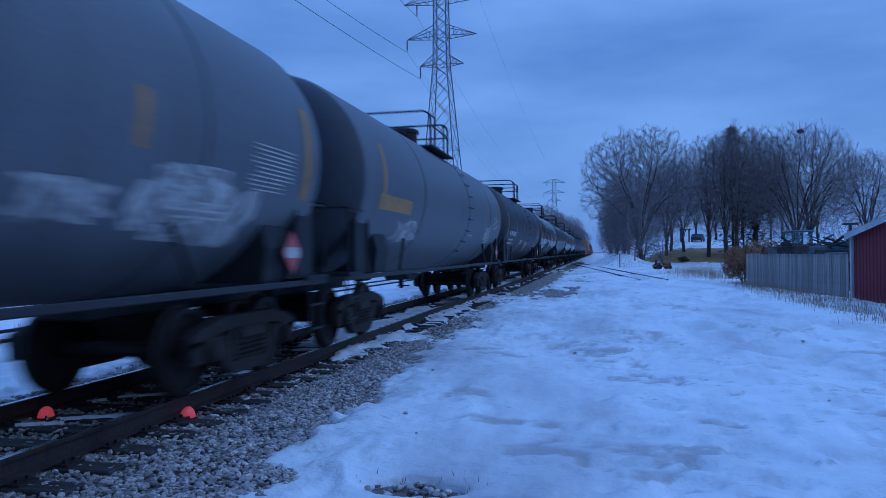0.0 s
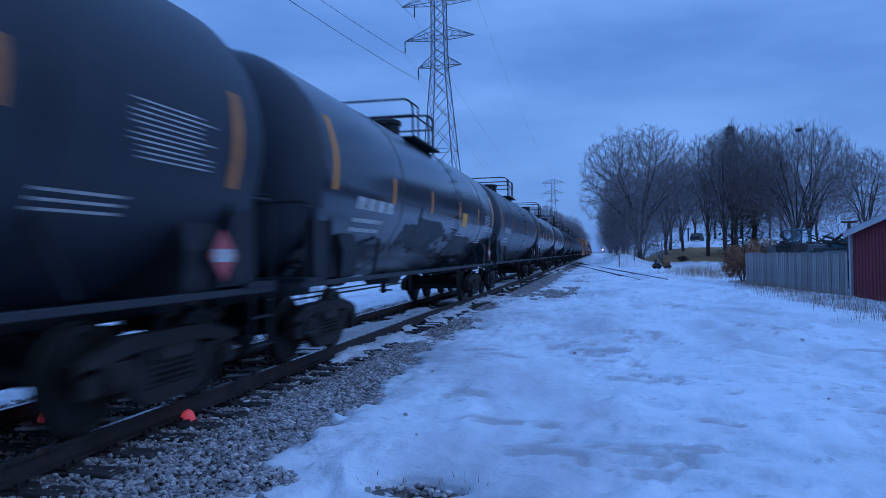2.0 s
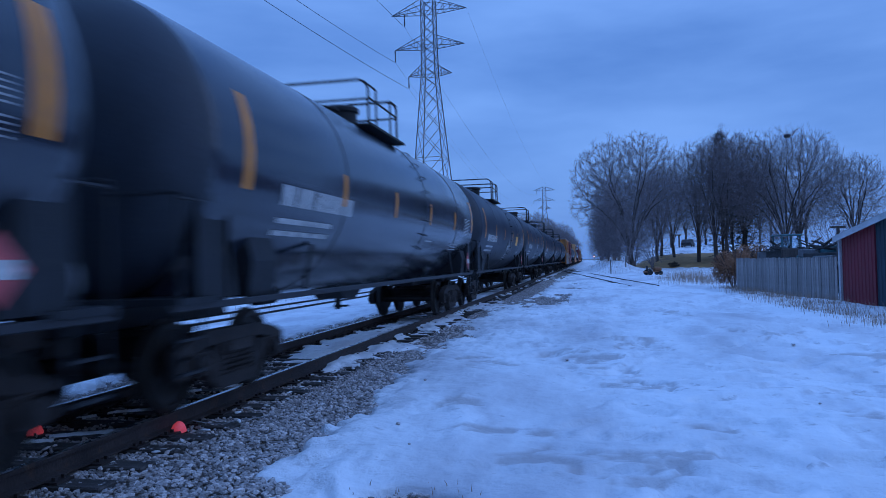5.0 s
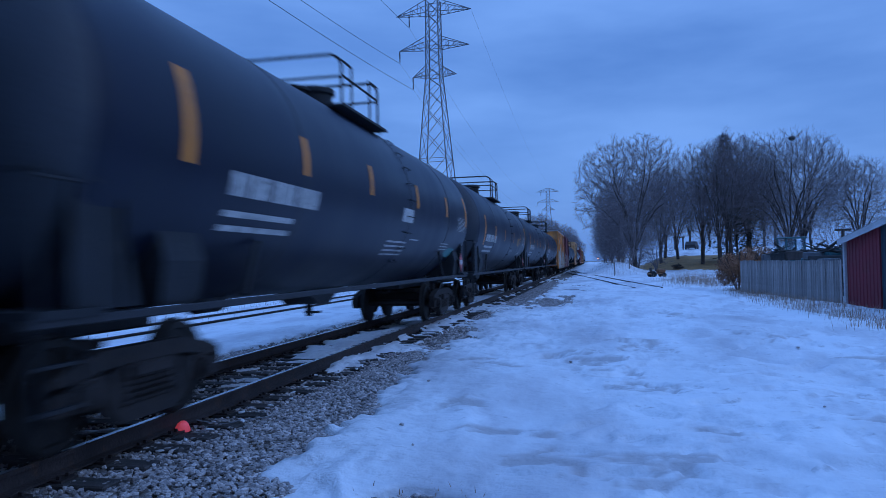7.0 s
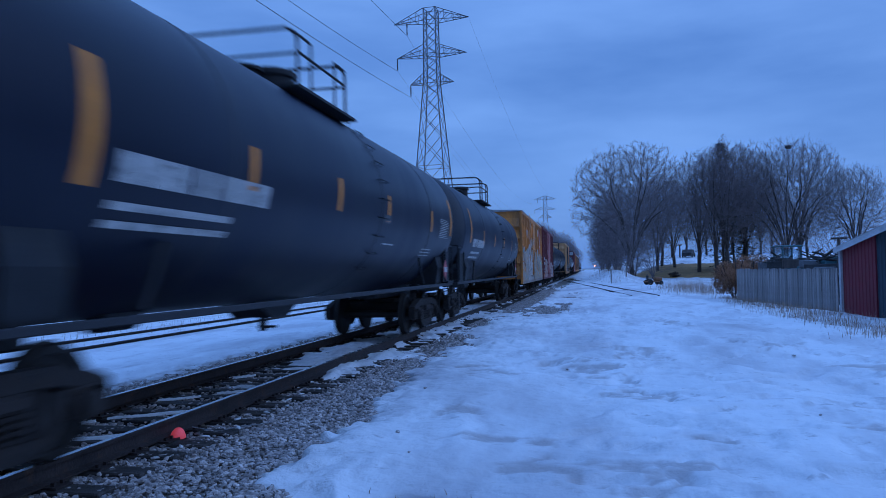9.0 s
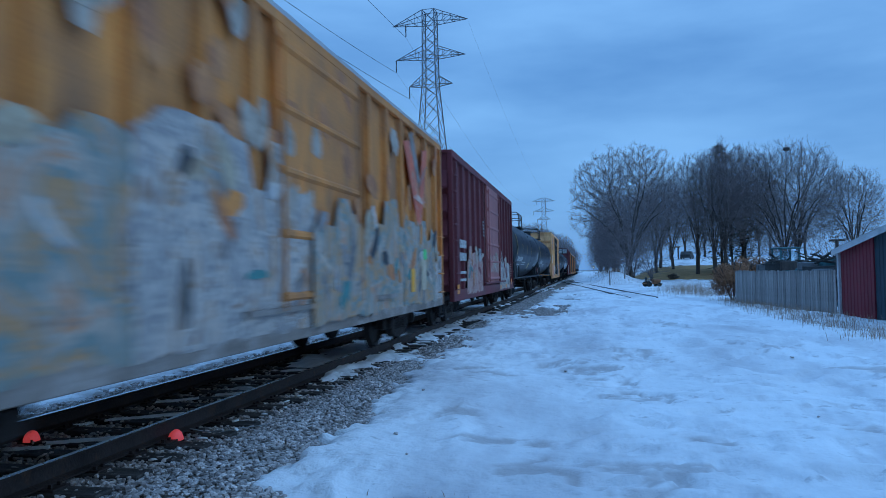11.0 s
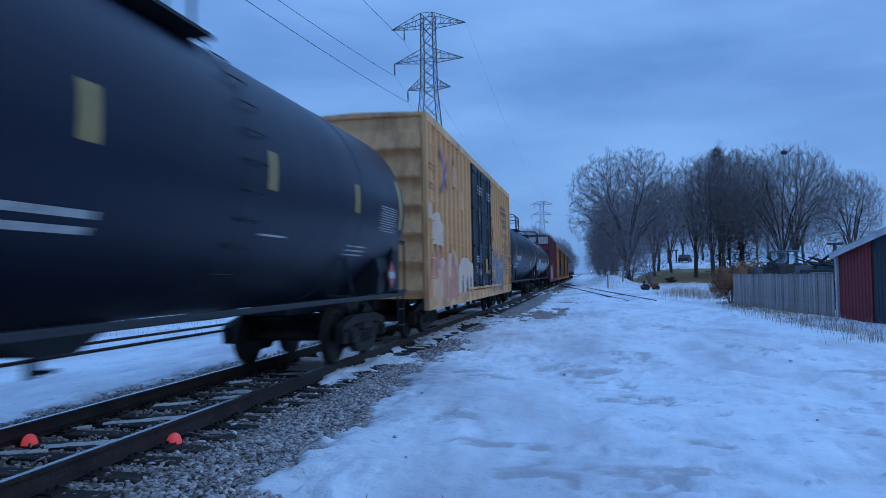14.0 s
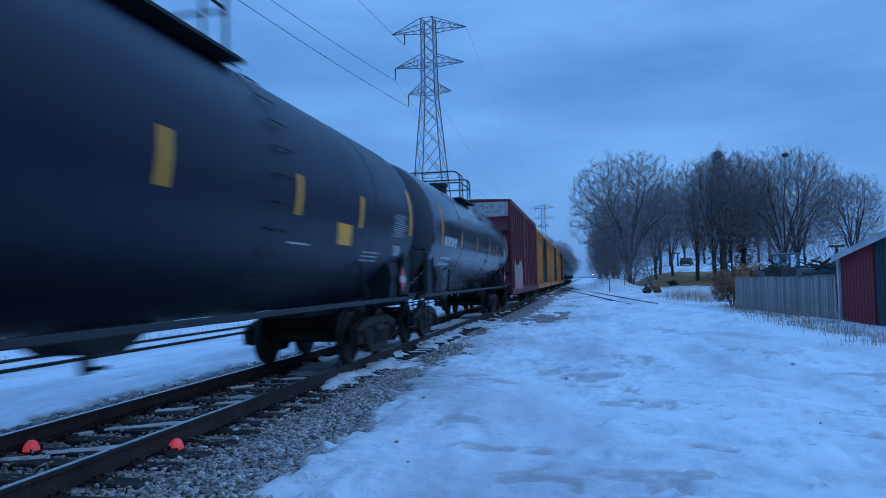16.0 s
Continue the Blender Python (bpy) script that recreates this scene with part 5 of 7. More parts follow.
box_patch(yb, "graffiti", 5.42, 5.88, 1.08, 1.7, CREAM_SPRAY, seed=44).location.x = 0.028
box_patch(yb, "reflector", 4.55, 4.85, 1.06, 1.51, YELLOW).location.x = 0.03
box_patch(yb, "graffiti", 5.6, 5.95, 1.68, 1.92, GREEN_MARK, seed=43, rounded=True).location.x = 0.03
box_graffiti(rb, -5.3, -2.2, 0.8, 2.25, 50, MURAL_ROSE, [RED_BODY, GRAFFITI_MIX, PINK_DOOR, MURAL_ROSE, RUST_DAB, TEAL_MARK, GRAFFITI_MIX], 16)
box_graffiti(rb, 2.4, 5.9, 0.72, 2.1, 51, MURAL_PALE, [GRAFFITI, CHALK, RED_BODY, GRAFFITI], 18)
box_graffiti(rb, -0.7, 1.95, 1.4, 2.1, 52, MURAL_ROSE, [GRAFFITI_MIX, PINK_DOOR, MURAL_PALE], 7, 0.02)
for k in range(5):
    box_patch(rb, "stencil_bar", -1.98 + 0.04 * (k % 2), -1.72, 3.02 - 0.11 * k, 3.08 - 0.11 * k, CHALK)
box_patch(rb, "notice_panel", -3.15, -2.65, 1.75, 2.15, CHALK).location.x = 0.02
for row, z in enumerate((2.30, 1.95)):
    y = -6.4
    for k in range(4):
        box_patch(rb, "lettering_block", y, y + 0.2, z - 0.22, z, WHITE)
        y += 0.27
for z in (1.45, 1.25):
    box_patch(rb, "stencil_bar", -6.4, -5.5, z - 0.07, z, WHITE)
for z in (1.75, 1.65, 1.55, 1.45, 1.35, 1.25):
    box_patch(rb, "stencil_bar", 6.2, 6.7, z - 0.04, z, MURAL_ROSE)
for y in (-6.9, 6.5):
    box_patch(rb, "reflector", y, y + 0.35, 0.86, 1.1, ORANGE)
for y in (2.5, 4.4):
    box_patch(rb, "reflector", y, y + 0.4, 0.76, 0.9, ORANGE)
OVERPAINT = material("off_white_overpaint", (0.82, 0.54, 0.38), 0.7, vary=0.14, scale=1.6, fine=20, bump=0.05, dirt=(0.70, 0.40, 0.22), dirt_at=0.6)
ROSE_PAINT = material("washed_out_rose_spray", (0.84, 0.45, 0.26), 0.7, vary=0.15, scale=1.8, fine=20, bump=0.04, dirt=(0.80, 0.42, 0.22), dirt_at=0.55)
BRICK_SPRAY = material("washed_out_brick_spray", (0.66, 0.25, 0.15), 0.7, vary=0.25, scale=2.0, fine=18, bump=0.05, dirt=(0.78, 0.40, 0.22), dirt_at=0.62)
DOOR_GREY = material("blue_grey_door_overpaint", (0.085, 0.10, 0.125), 0.6, vary=0.25, scale=1.5, fine=20, bump=0.05, dirt=(0.03, 0.034, 0.04), dirt_at=0.55)
ORANGE_RUST = material("orange_rust_on_tan_paint", (0.70, 0.29, 0.115), 0.75, vary=0.3, scale=2.5, fine=25, bump=0.1, dirt=(0.86, 0.42, 0.2), dirt_at=0.52)


def ragged_patch(car, y0, y1, z0, z1, mat, seed, lift=0.0):
    """A painted-over area with an uneven outline."""
    x = BOX_W + 0.012 + lift
    return part("graffiti", Shape().prism(ragged_strip(random.Random(seed), y0, y1, z0, z1), x, x + 0.004, "x"), mat, car)


part("brake_housing", Shape().box((0.4, -8.82, 1.85), (0.55, 0.26, 0.5), bevel=0.03).rod((0.4, -8.95, 1.85), (0.4, -9.02, 1.85), 0.2, n=16), DARK_DOOR, tb, "dark hand brake housing")
ragged_patch(tb, -8.6, -8.25, 2.68, 3.12, OVERPAINT, 60)
ragged_patch(tb, -8.2, -6.95, 2.12, 2.98, OVERPAINT, 61)
ragged_patch(tb, -8.25, -5.0, 0.80, 2.12, ROSE_PAINT, 62)
for k, (y, w, z0, z1) in enumerate(((-8.0, 0.30, 1.35, 2.05), (-7.55, 0.16, 1.6, 2.0), (-6.75, 0.32, 0.85, 2.05), (-6.1, 0.18, 0.85, 1.5), (-5.62, 0.36, 0.85, 2.08), (-5.15, 0.14, 0.85, 1.6))):
    ragged_patch(tb, y - w, y + w, z0, z1, BRICK_SPRAY, 70 + k, 0.006)
ragged_patch(tb, -4.98, -2.38, 0.95, 2.02, OVERPAINT, 63)
for k, y in enumerate((-4.3, -3.5, -2.9)):
    ragged_patch(tb, y - 0.12, y + 0.12, 0.95, 1.45, DOOR_GREY, 80 + k, 0.006)
for q, m in ((-1, BLUE_SPRAY), (1, BRICK_SPRAY)):
    for lift, z0, z1, kind in ((0.0, 3.95, 4.48, m), (0.004, 3.38, 3.95, BRICK_SPRAY if q < 0 else BLUE_SPRAY)):
        ya, yb2 = (-6.65 + q * 0.12, -6.65 + q * 0.6) if z0 > 3.5 else (-6.65 - q * 0.5, -6.65 + q * 0.02)
        if z0 < 3.5:
            ya, yb2 = yb2, ya
        s_ = Shape().prism([(ya - 0.1, z0), (ya + 0.1, z0), (yb2 + 0.09, z1), (yb2 - 0.09, z1)] if z0 > 3.5 else [(yb2 - 0.09, z0), (yb2 + 0.09, z0), (ya + 0.1, z1), (ya - 0.1, z1)], BOX_W + 0.018 + lift + 0.002 * q, BOX_W + 0.024 + lift + 0.002 * q, "x")
        part("graffiti", s_, kind, tb)
for z in (3.95, 3.83, 3.5, 3.4):
    box_patch(tb, "stencil_bar", -8.5, -7.95 + 0.2 * (z > 3.6), z - 0.05, z, RUST_DAB)
for y in (-1.6, 0.55):
    for z in (4.22, 4.12, 4.02):
        box_patch(tb, "stencil_bar", y, y + 1.1, z - 0.05, z, WHITE).location.x = 0.055
for k, (y0, y1, z0, z1) in enumerate(((-1.75, -0.9, 3.05, 3.55), (0.22, 1.3, 3.0, 3.6))):
    rnd = random.Random(90 + k)
    for j in range(12):
        ya = rnd.uniform(y0, y1 - 0.4)
        za = z1 - (z1 - z0) * j / 12
        box_patch(tb, "stencil_bar", ya, ya + rnd.uniform(0.25, 0.5), za - 0.022, za, CHALK).location.x = 0.055
for y0, y1, z0, z1, m in ((-1.23, -0.71, 1.8, 2.42, DOOR_GREY), (1.02, 1.58, 1.77, 2.44, DOOR_GREY), (-1.52, -0.88, 1.38, 1.65, CHALK), (-0.7, -0.3, 0.95, 1.3, DOOR_GREY), (0.62, 1.2, 1.42, 1.62, CHALK), (1.35, 2.0, 1.3, 1.55, DOOR_GREY), (1.65, 2.05, 1.5, 1.62, CHALK)):
    box_patch(tb, "graffiti", y0, y1, z0, z1, m, seed=int(100 * z1 + 10 * y1), rounded=z1 < 1.7).location.x = 0.055
for k in range(3):
    box_patch(tb, "stencil_bar", -1.92, -1.34, 1.98 - 0.08 * k, 2.02 - 0.08 * k, WHITE).location.x = 0.055
    box_patch(tb, "stencil_bar", -2.06, -1.7, 1.66 - 0.08 * k, 1.70 - 0.08 * k, CHALK).location.x = 0.055
box_patch(tb, "reflector", 0.17, 0.47, 1.48, 1.95, YELLOW).location.x = 0.055
ragged_patch(tb, 2.38, 5.7, 0.82, 2.3, MURAL_INK, 64)
box_patch(tb, "graffiti", 2.65, 2.95, 1.25, 1.75, YELLOW, seed=65, rounded=True).location.x = 0.006
for k, (y0, y1, z0, z1) in enumerate(((5.3, 5.6, 2.9, 3.3), (6.9, 7.3, 2.35, 3.0), (7.2, 7.6, 3.3, 4.25), (7.5, 7.9, 2.5, 3.3), (-5.6, -4.9, 3.7, 4.5), (-4.4, -4.0, 3.2, 3.9), (2.6, 3.1, 2.7, 3.3), (4.2, 4.5, 3.8, 4.4))):
    ragged_patch(tb, y0, y1, z0, z1, ORANGE_RUST, 120 + k, 0.002)
for y in np.arange(-8.2, 8.3, 0.9):
    ragged_patch(tb, y, y + 0.42, 0.76, 0.98, ORANGE_RUST, int(y * 10) + 200, 0.004)
FADED_INK = sprayed("faded_brown_lettering", ((0.20, 0.12, 0.08), (0.62, 0.32, 0.16), (0.26, 0.15, 0.10), (0.45, 0.24, 0.13)), 6.0)
rnd = random.Random(88)
for z, h in ((2.98, 0.13), (2.55, 0.13), (3.42, 0.11)):
    y = 5.6
    while y < 7.55:
        w = rnd.uniform(0.09, 0.17)
        box_patch(tb, "lettering_block", y, y + w, z, z + h, FADED_INK)
        y += w + rnd.uniform(0.03, 0.06)
BROWN_INK = material("faded_brown_stencil_paint", (0.17, 0.105, 0.07), 0.7, vary=0.35, scale=5, fine=30, bump=0.04, dirt=(0.70, 0.34, 0.15), dirt_at=0.56)
for z, y0, y1 in ((4.18, 4.9, 6.7), (3.98, 5.2, 7.1), (3.66, 5.4, 6.9), (3.48, 5.9, 7.2)):
    y = y0
    while y < y1:
        w = rnd.uniform(0.12, 0.2)
        box_patch(tb, "lettering_block", y, y + w, z - 0.13, z, BROWN_INK)
        y += w + 0.04
for k in range(8):
    box_patch(tb, "stencil_bar", 6.0 + rnd.uniform(0, 0.25), 6.9 + rnd.uniform(0, 0.6), 2.34 - 0.085 * k, 2.37 - 0.085 * k, FADED_INK)
for k in range(4):
    box_patch(tb, "stencil_bar", 6.5, 7.0 + rnd.uniform(0, 0.3), 1.22 - 0.08 * k, 1.25 - 0.08 * k, FADED_INK)
notice = box_patch(tb, "notice_panel", 6.93, 7.43, 1.41, 1.70, WHITE)
for k in range(4):
    s = Shape().prism([(6.97, 1.45 + 0.06 * k), (7.38, 1.45 + 0.06 * k), (7.38, 1.475 + 0.06 * k), (6.97, 1.475 + 0.06 * k)], BOX_W + 0.019, BOX_W + 0.021, "x")
    part("printed_bar", s, FAINT, notice)
box_patch(tb, "notice_panel", 7.85, 8.28, 1.95, 2.20, FAINT)
box_patch(tb, "reflector", 7.8, 8.15, 0.98, 1.3, DULL_STRIPE)
box_graffiti(hb, -7.0, -2.8, 0.9, 2.4, 80, MURAL_ROSE, [MURAL_PALE, GRAFFITI_MIX], 10)


# ---- surroundings: materials ----
STEEL = material("galvanized_lattice_steel", (0.17, 0.17, 0.18), 0.6, metal=0.3, vary=0.2, scale=1, fine=20, bump=0.0)
WIRE = material("dark_conductor", (0.03, 0.03, 0.035), 0.6, vary=0.1, scale=1, fine=10, bump=0.0)
GLASS_DISC = material("dark_insulator", (0.04, 0.035, 0.035), 0.35, vary=0.2, scale=3, fine=20, bump=0.0)
BARK = material("grey_brown_bark", (0.10, 0.082, 0.074), 0.95, vary=0.35, scale=1.5, fine=25, bump=0.6, streak=(3, 3, 0.5))
TWIG = material("winter_twigs", (0.225, 0.185, 0.185), 0.9, vary=0.25, scale=0.4, fine=10, bump=0.0)
NEEDLES = material("dark_spruce_needles", (0.02, 0.03, 0.018), 0.85, vary=0.35, scale=0.8, fine=15, bump=0.0)
OAK_LEAF = material("withered_brown_leaves", (0.32, 0.14, 0.07), 0.85, vary=0.4, scale=1.5, fine=25, bump=0.0)
DULL_LEAF = material("dull_brown_clinging_leaves", (0.17, 0.12, 0.105), 0.9, vary=0.35, scale=0.8, fine=15, bump=0.0)
DRY_GRASS = material("dry_straw_grass", (0.42, 0.28, 0.20), 0.9, vary=0.35, scale=1.0, fine=20, bump=0.0)
FENCE_WOOD = material("silvered_fence_boards", (0.34, 0.30, 0.28), 0.9, vary=0.35, scale=2.5, fine=50, bump=0.5, streak=(4, 4, 0.35), dirt=(0.10, 0.09, 0.08), dirt_at=0.56, random_shade=0.24)
SHED_RED = material("red_ribbed_steel_siding", (0.23, 0.024, 0.034), 0.55, vary=0.15, scale=1.2, fine=30, bump=0.05, dirt=(0.20, 0.03, 0.03), dirt_at=0.62)
SHED_DOOR = material("dark_teal_door_panel", (0.03, 0.055, 0.07), 0.6, vary=0.2, scale=1.5, fine=30, bump=0.1)
SHED_TRIM = material("grey_trim_boards", (0.52, 0.52, 0.52), 0.8, vary=0.2, scale=2, fine=30, bump=0.2)
TEAL_PAINT = material("faded_teal_machine_paint", (0.05, 0.16, 0.18), 0.5, vary=0.25, scale=2, fine=25, bump=0.1, dirt=(0.08, 0.06, 0.05), dirt_at=0.6)
DARK_JUNK = material("dark_weathered_scrap", (0.065, 0.063, 0.062), 0.8, vary=0.5, scale=2, fine=25, bump=0.4)
GREY_JUNK = material("grey_weathered_metal", (0.20, 0.21, 0.22), 0.6, metal=0.3, vary=0.3, scale=2, fine=25, bump=0.2)
ORANGE_PAINT = material("faded_orange_machine_paint", (0.26, 0.10, 0.04), 0.55, vary=0.2, scale=3, fine=25, bump=0.1, dirt=(0.2, 0.08, 0.03))
RUBBER = material("black_rubber", (0.02, 0.02, 0.02), 0.85, vary=0.2, scale=6, fine=40, bump=0.2)
CAP_RED = material("fluorescent_red_plastic", (0.95, 0.10, 0.12), 0.5, vary=0.12, scale=8, fine=60, bump=0.1)
CAP_RED.node_tree.nodes["Principled BSDF"].inputs["Emission Color"].default_value = (1.0, 0.10, 0.14, 1)
CAP_RED.node_tree.nodes["Principled BSDF"].inputs["Emission Strength"].default_value = 0.22
CLEAR = bpy.data.materials.new("clear_cab_glass")
CLEAR.use_nodes = True
CLEAR.node_tree.nodes["Principled BSDF"].inputs["Transmission Weight"].default_value = 1.0
CLEAR.node_tree.nodes["Principled BSDF"].inputs["Base Color"].default_value = (0.75, 0.9, 0.95, 1)
CLEAR.node_tree.nodes["Principled BSDF"].inputs["Roughness"].default_value = 0.05
SIGNAL_RED = glow("red_signal_lens", (1.0, 0.30, 0.22), 14.0)


def land_z(x, y):
    return float(land(np.array([x]), np.array([y]))[0])


def snow_z(x, y):
    return max(float(snow_height(np.array([x]), np.array([y]))[0]), land_z(x, y) - 0.03)


# ---- transmission towers ----
def lattice_tower(at):
    tower = thing("transmission_tower", "tall steel lattice transmission tower with three cross-arms", "power tower", at, group="power line")
    levels = [(0.0, 3.5), (6.5, 2.98), (12.5, 2.5), (17.6, 2.08), (22.0, 1.74), (25.6, 1.46), (28.6, 1.23), (30.4, 1.08)]
    mast = [(30.4, 1.08), (32.0, 1.05), (33.6, 1.03), (35.0, 1.0), (36.6, 0.98), (38.2, 0.97), (40.2, 0.95), (42.1, 0.93)]
    m = levels + mast[1:]
    for sx in (-1, 1):
        for sy in (-1, 1):
            leg = Shape()
            for (z0, w0), (z1, w1) in zip(m, m[1:]):
                leg.rod((sx * w0, sy * w0, z0), (sx * w1, sy * w1, z1), 0.095, n=4)
            part("leg", leg, STEEL, tower)
    for k in range(4):
        face = Shape()
        r = Matrix.Rotation(k * math.pi / 2, 3, "Z")
        for (z0, w0), (z1, w1) in zip(m, m[1:]):
            a, b, c, d = [r @ Vector(p) for p in ((-w0, -w0, z0), (w0, -w0, z0), (w1, -w1, z1), (-w1, -w1, z1))]
            face.rod(a, c, 0.05, n=4).rod(b, d, 0.05, n=4)
            if z0 in (12.5, 17.6, 30.4, 35.0, 40.2):
                face.rod(a, b, 0.05, n=4)
            if z1 > 42:
                face.rod(c, d, 0.05, n=4)
        tagged(part("face_bracing", face, STEEL, tower), kind="stuff")
    for z, reach, up in ((40.25, 6.0, 1.8), (34.85, 5.55, 1.6), (30.55, 3.45, 1.5)):
        for sx in (-1, 1):
            arm = Shape()
            tip, w = Vector((sx * reach, 0, z)), 1.0
            for sy in (-1, 1):
                lo, hi = Vector((sx * w, sy * w, z - 0.1)), Vector((sx * w, sy * w, z + up))
                arm.rod(lo, tip, 0.06, n=4).rod(hi, tip, 0.06, n=4)
                for f in (0.25, 0.5, 0.75):
                    p, q = lo.lerp(tip, f), hi.lerp(tip, f)
                    arm.rod(p, q, 0.035, n=4)
                    arm.rod(q, lo.lerp(tip, max(0, f - 0.25)), 0.035, n=4)
            for f in (0.25, 0.5, 0.75):
                arm.rod(Vector((sx * w, -w, z - 0.1)).lerp(tip, f), Vector((sx * w, w, z - 0.1)).lerp(tip, f), 0.035, n=4)
            part("cross_arm", arm, STEEL, tower)
        for hang in (reach if z < 40 else reach - 2.1,):
            ins = Shape()
            for k in range(10):
                ins.rod((-hang, 0, z - 0.1 - k * 0.17), (-hang, 0, z - 0.2 - k * 0.17), 0.13, 0.07, n=8)
            ins.rod((-hang, 0, z), (-hang, 0, z - 1.85), 0.035, n=5)
            part("insulator", ins, GLASS_DISC, tower)
    return tower


TOWER = pose(-23.15, 110, 0, 0, 0, -4)
near_tower = lattice_tower(TOWER)
FAR_TOWER = pose(-22.7, 395, -1.5, 0, 0, 0)
copy_thing(near_tower, FAR_TOWER)
copy_thing(near_tower, pose(-24, -165, 0))


def wire(a, b, sag, r=0.03):
    s, a, b, n = Shape(), Vector(a), Vector(b), 36
    pts = []
    for i in range(n + 1):
        t = i / n
        p = a.lerp(b, t)
        p.z -= 4 * sag * t * (1 - t)
        pts.append(p)
    s.path(pts, r, 5)
    return s


wires = thing("power_lines", "dark sagging power conductors strung between lattice towers", "power lines", group="power line")
ATT = [(-3.9, 38.35, 5.0), (-5.55, 32.95, 7.8), (-3.45, 28.65, 6.6)]
for x, z, sag in ATT:
    a = TOWER @ Vector((x, 0, z))
    part("conductor", wire(a, Vector((-24 + x, -165, z)), sag), WIRE, wires)
    part("conductor", wire(a, FAR_TOWER @ Vector((x, 0, z)), 8.0, 0.014), WIRE, wires)
for x in (6.0,):
    part("conductor", wire(TOWER @ Vector((x, 0, 40.2)), FAR_TOWER @ Vector((x, 0, 40.2)), 7.0, 0.010), WIRE, wires)


# ---- trees ----
def grow(rnd, height, half, trunk_h, limbs, fine, low=0.12):
    """Branches of a bare tree that reach for points spread through a domed crown: (start, end, radius, radius, level)."""
    rs = np.random.RandomState(rnd.randint(0, 10 ** 6))
    span = height - trunk_h
    base, belly = trunk_h + low * span, trunk_h + 0.53 * span
    # points to reach for, denser towards the rim of the dome, with a slightly lumpy outline
    n = int(1500 + 34 * half * span)
    az, u, rad = rs.uniform(0, 2 * math.pi, n), rs.uniform(-1, 1, n), rs.uniform(0.08, 1, n) ** 0.42
    lump = 0.90 + 0.07 * np.sin(3 * az + rs.uniform(0, 6)) + 0.05 * np.sin(5 * az + 7 * u + rs.uniform(0, 6))
    flat = np.sqrt(1 - u * u)
    goal = np.stack([half * rad * flat * np.cos(az) * lump, half * rad * flat * np.sin(az) * lump,
                     belly + rad * np.where(u > 0, u * (height - belly) * lump, u * (belly - base))], 1)
    pos, par = [np.array([0, 0, -0.3])], [-1]

    def chain(start, pts):
        k = start
        for q in pts:
            pos.append(np.array(q))
            par.append(k)
            k = len(pos) - 1
        return k

    lean = rs.uniform(-0.25, 0.25, 2)
    top = chain(0, [(lean[0] * f, lean[1] * f, trunk_h * f) for f in np.linspace(0.12, 1, 8)])
    for k in range(limbs):
        th = math.acos(1 - 0.85 * (k + 0.5) / limbs)
        a = k * 2.39996 + rs.uniform(-0.4, 0.4)
        out = np.array([half * math.sin(th) * math.cos(a), half * math.sin(th) * math.sin(a), 0]) * 0.52
        end = out + (0, 0, trunk_h + span * (0.30 + 0.26 * math.cos(th)))
        s0 = top - (k % 4)
        mid = pos[s0] * 0.4 + end * 0.6 + np.array([-out[0], -out[1], 0]) * 0.22 + (0, 0, 0.04 * span)
        chain(s0, [pos[s0] * (1 - f) ** 2 + 2 * mid * f * (1 - f) + end * f * f + rs.uniform(-0.08, 0.08, 3) for f in np.linspace(0.1, 1, 10)])
    step, kill = 0.34, 0.5
    P = np.array(pos)
    d2 = ((goal[:, None, :] - P[None]) ** 2).sum(2)
    near, dist = d2.argmin(1), d2.min(1)
    for _ in range(90):
        keep = dist > kill * kill
        goal, near, dist = goal[keep], near[keep], dist[keep]
        if len(goal) < 12:
            break
        act = dist < 3.4 ** 2
        if not act.any():
            break
        forks = np.bincount(np.maximum(par, 0), minlength=len(P))
        act &= forks[near] < 3
        if not act.any():
            break
        idx, inv = np.unique(near[act], return_inverse=True)
        pull = np.zeros((len(idx), 3))
        way = goal[act] - P[near[act]]
        np.add.at(pull, inv, way / np.linalg.norm(way, axis=1)[:, None])
        parent_of = np.array(par)[idx]
        held = P[idx] - P[np.maximum(parent_of, 0)]
        held /= np.maximum(np.linalg.norm(held, axis=1), 1e-6)[:, None]
        pull = pull / np.maximum(np.linalg.norm(pull, axis=1), 1e-6)[:, None] + held * 0.95 + rs.uniform(-0.14, 0.14, pull.shape) + (0, 0, 0.08)
        new_p = P[idx] + step * pull / np.linalg.norm(pull, axis=1)[:, None]
        first = len(P)
        P = np.concatenate([P, new_p])
        par += list(idx)
        e2 = ((goal[:, None, :] - new_p[None]) ** 2).sum(2)
        better = e2.min(1) < dist
        near = np.where(better, first + e2.argmin(1), near)
        dist = np.minimum(dist, e2.min(1))
    # thickness grows from the tips towards the foot
    load = np.full(len(P), 0.0075 ** 2.35)
    kids = np.zeros(len(P), int)
    for k in range(len(P) - 1, 0, -1):
        load[par[k]] += load[k]
        kids[par[k]] += 1
    r = load ** (1 / 2.35)
    r *= np.where(r > 0.05, 1 + (0.0165 * height / r[0] - 1) * np.clip((r - 0.05) / (r[0] - 0.05), 0, 1), 1)
    P[:, 2] = np.where(P[:, 2] > trunk_h, trunk_h + (P[:, 2] - trunk_h) * (height - 0.35 - trunk_h) / (np.percentile(P[:, 2], 99.5) - trunk_h), P[:, 2])
    out = []
    for k in range(1, len(P)):
        out.append((Vector(P[par[k]]), Vector(P[k]), float(min(r[par[k]], r[k] * 1.5)), float(r[k]), 1 if r[k] > 0.055 else 2))
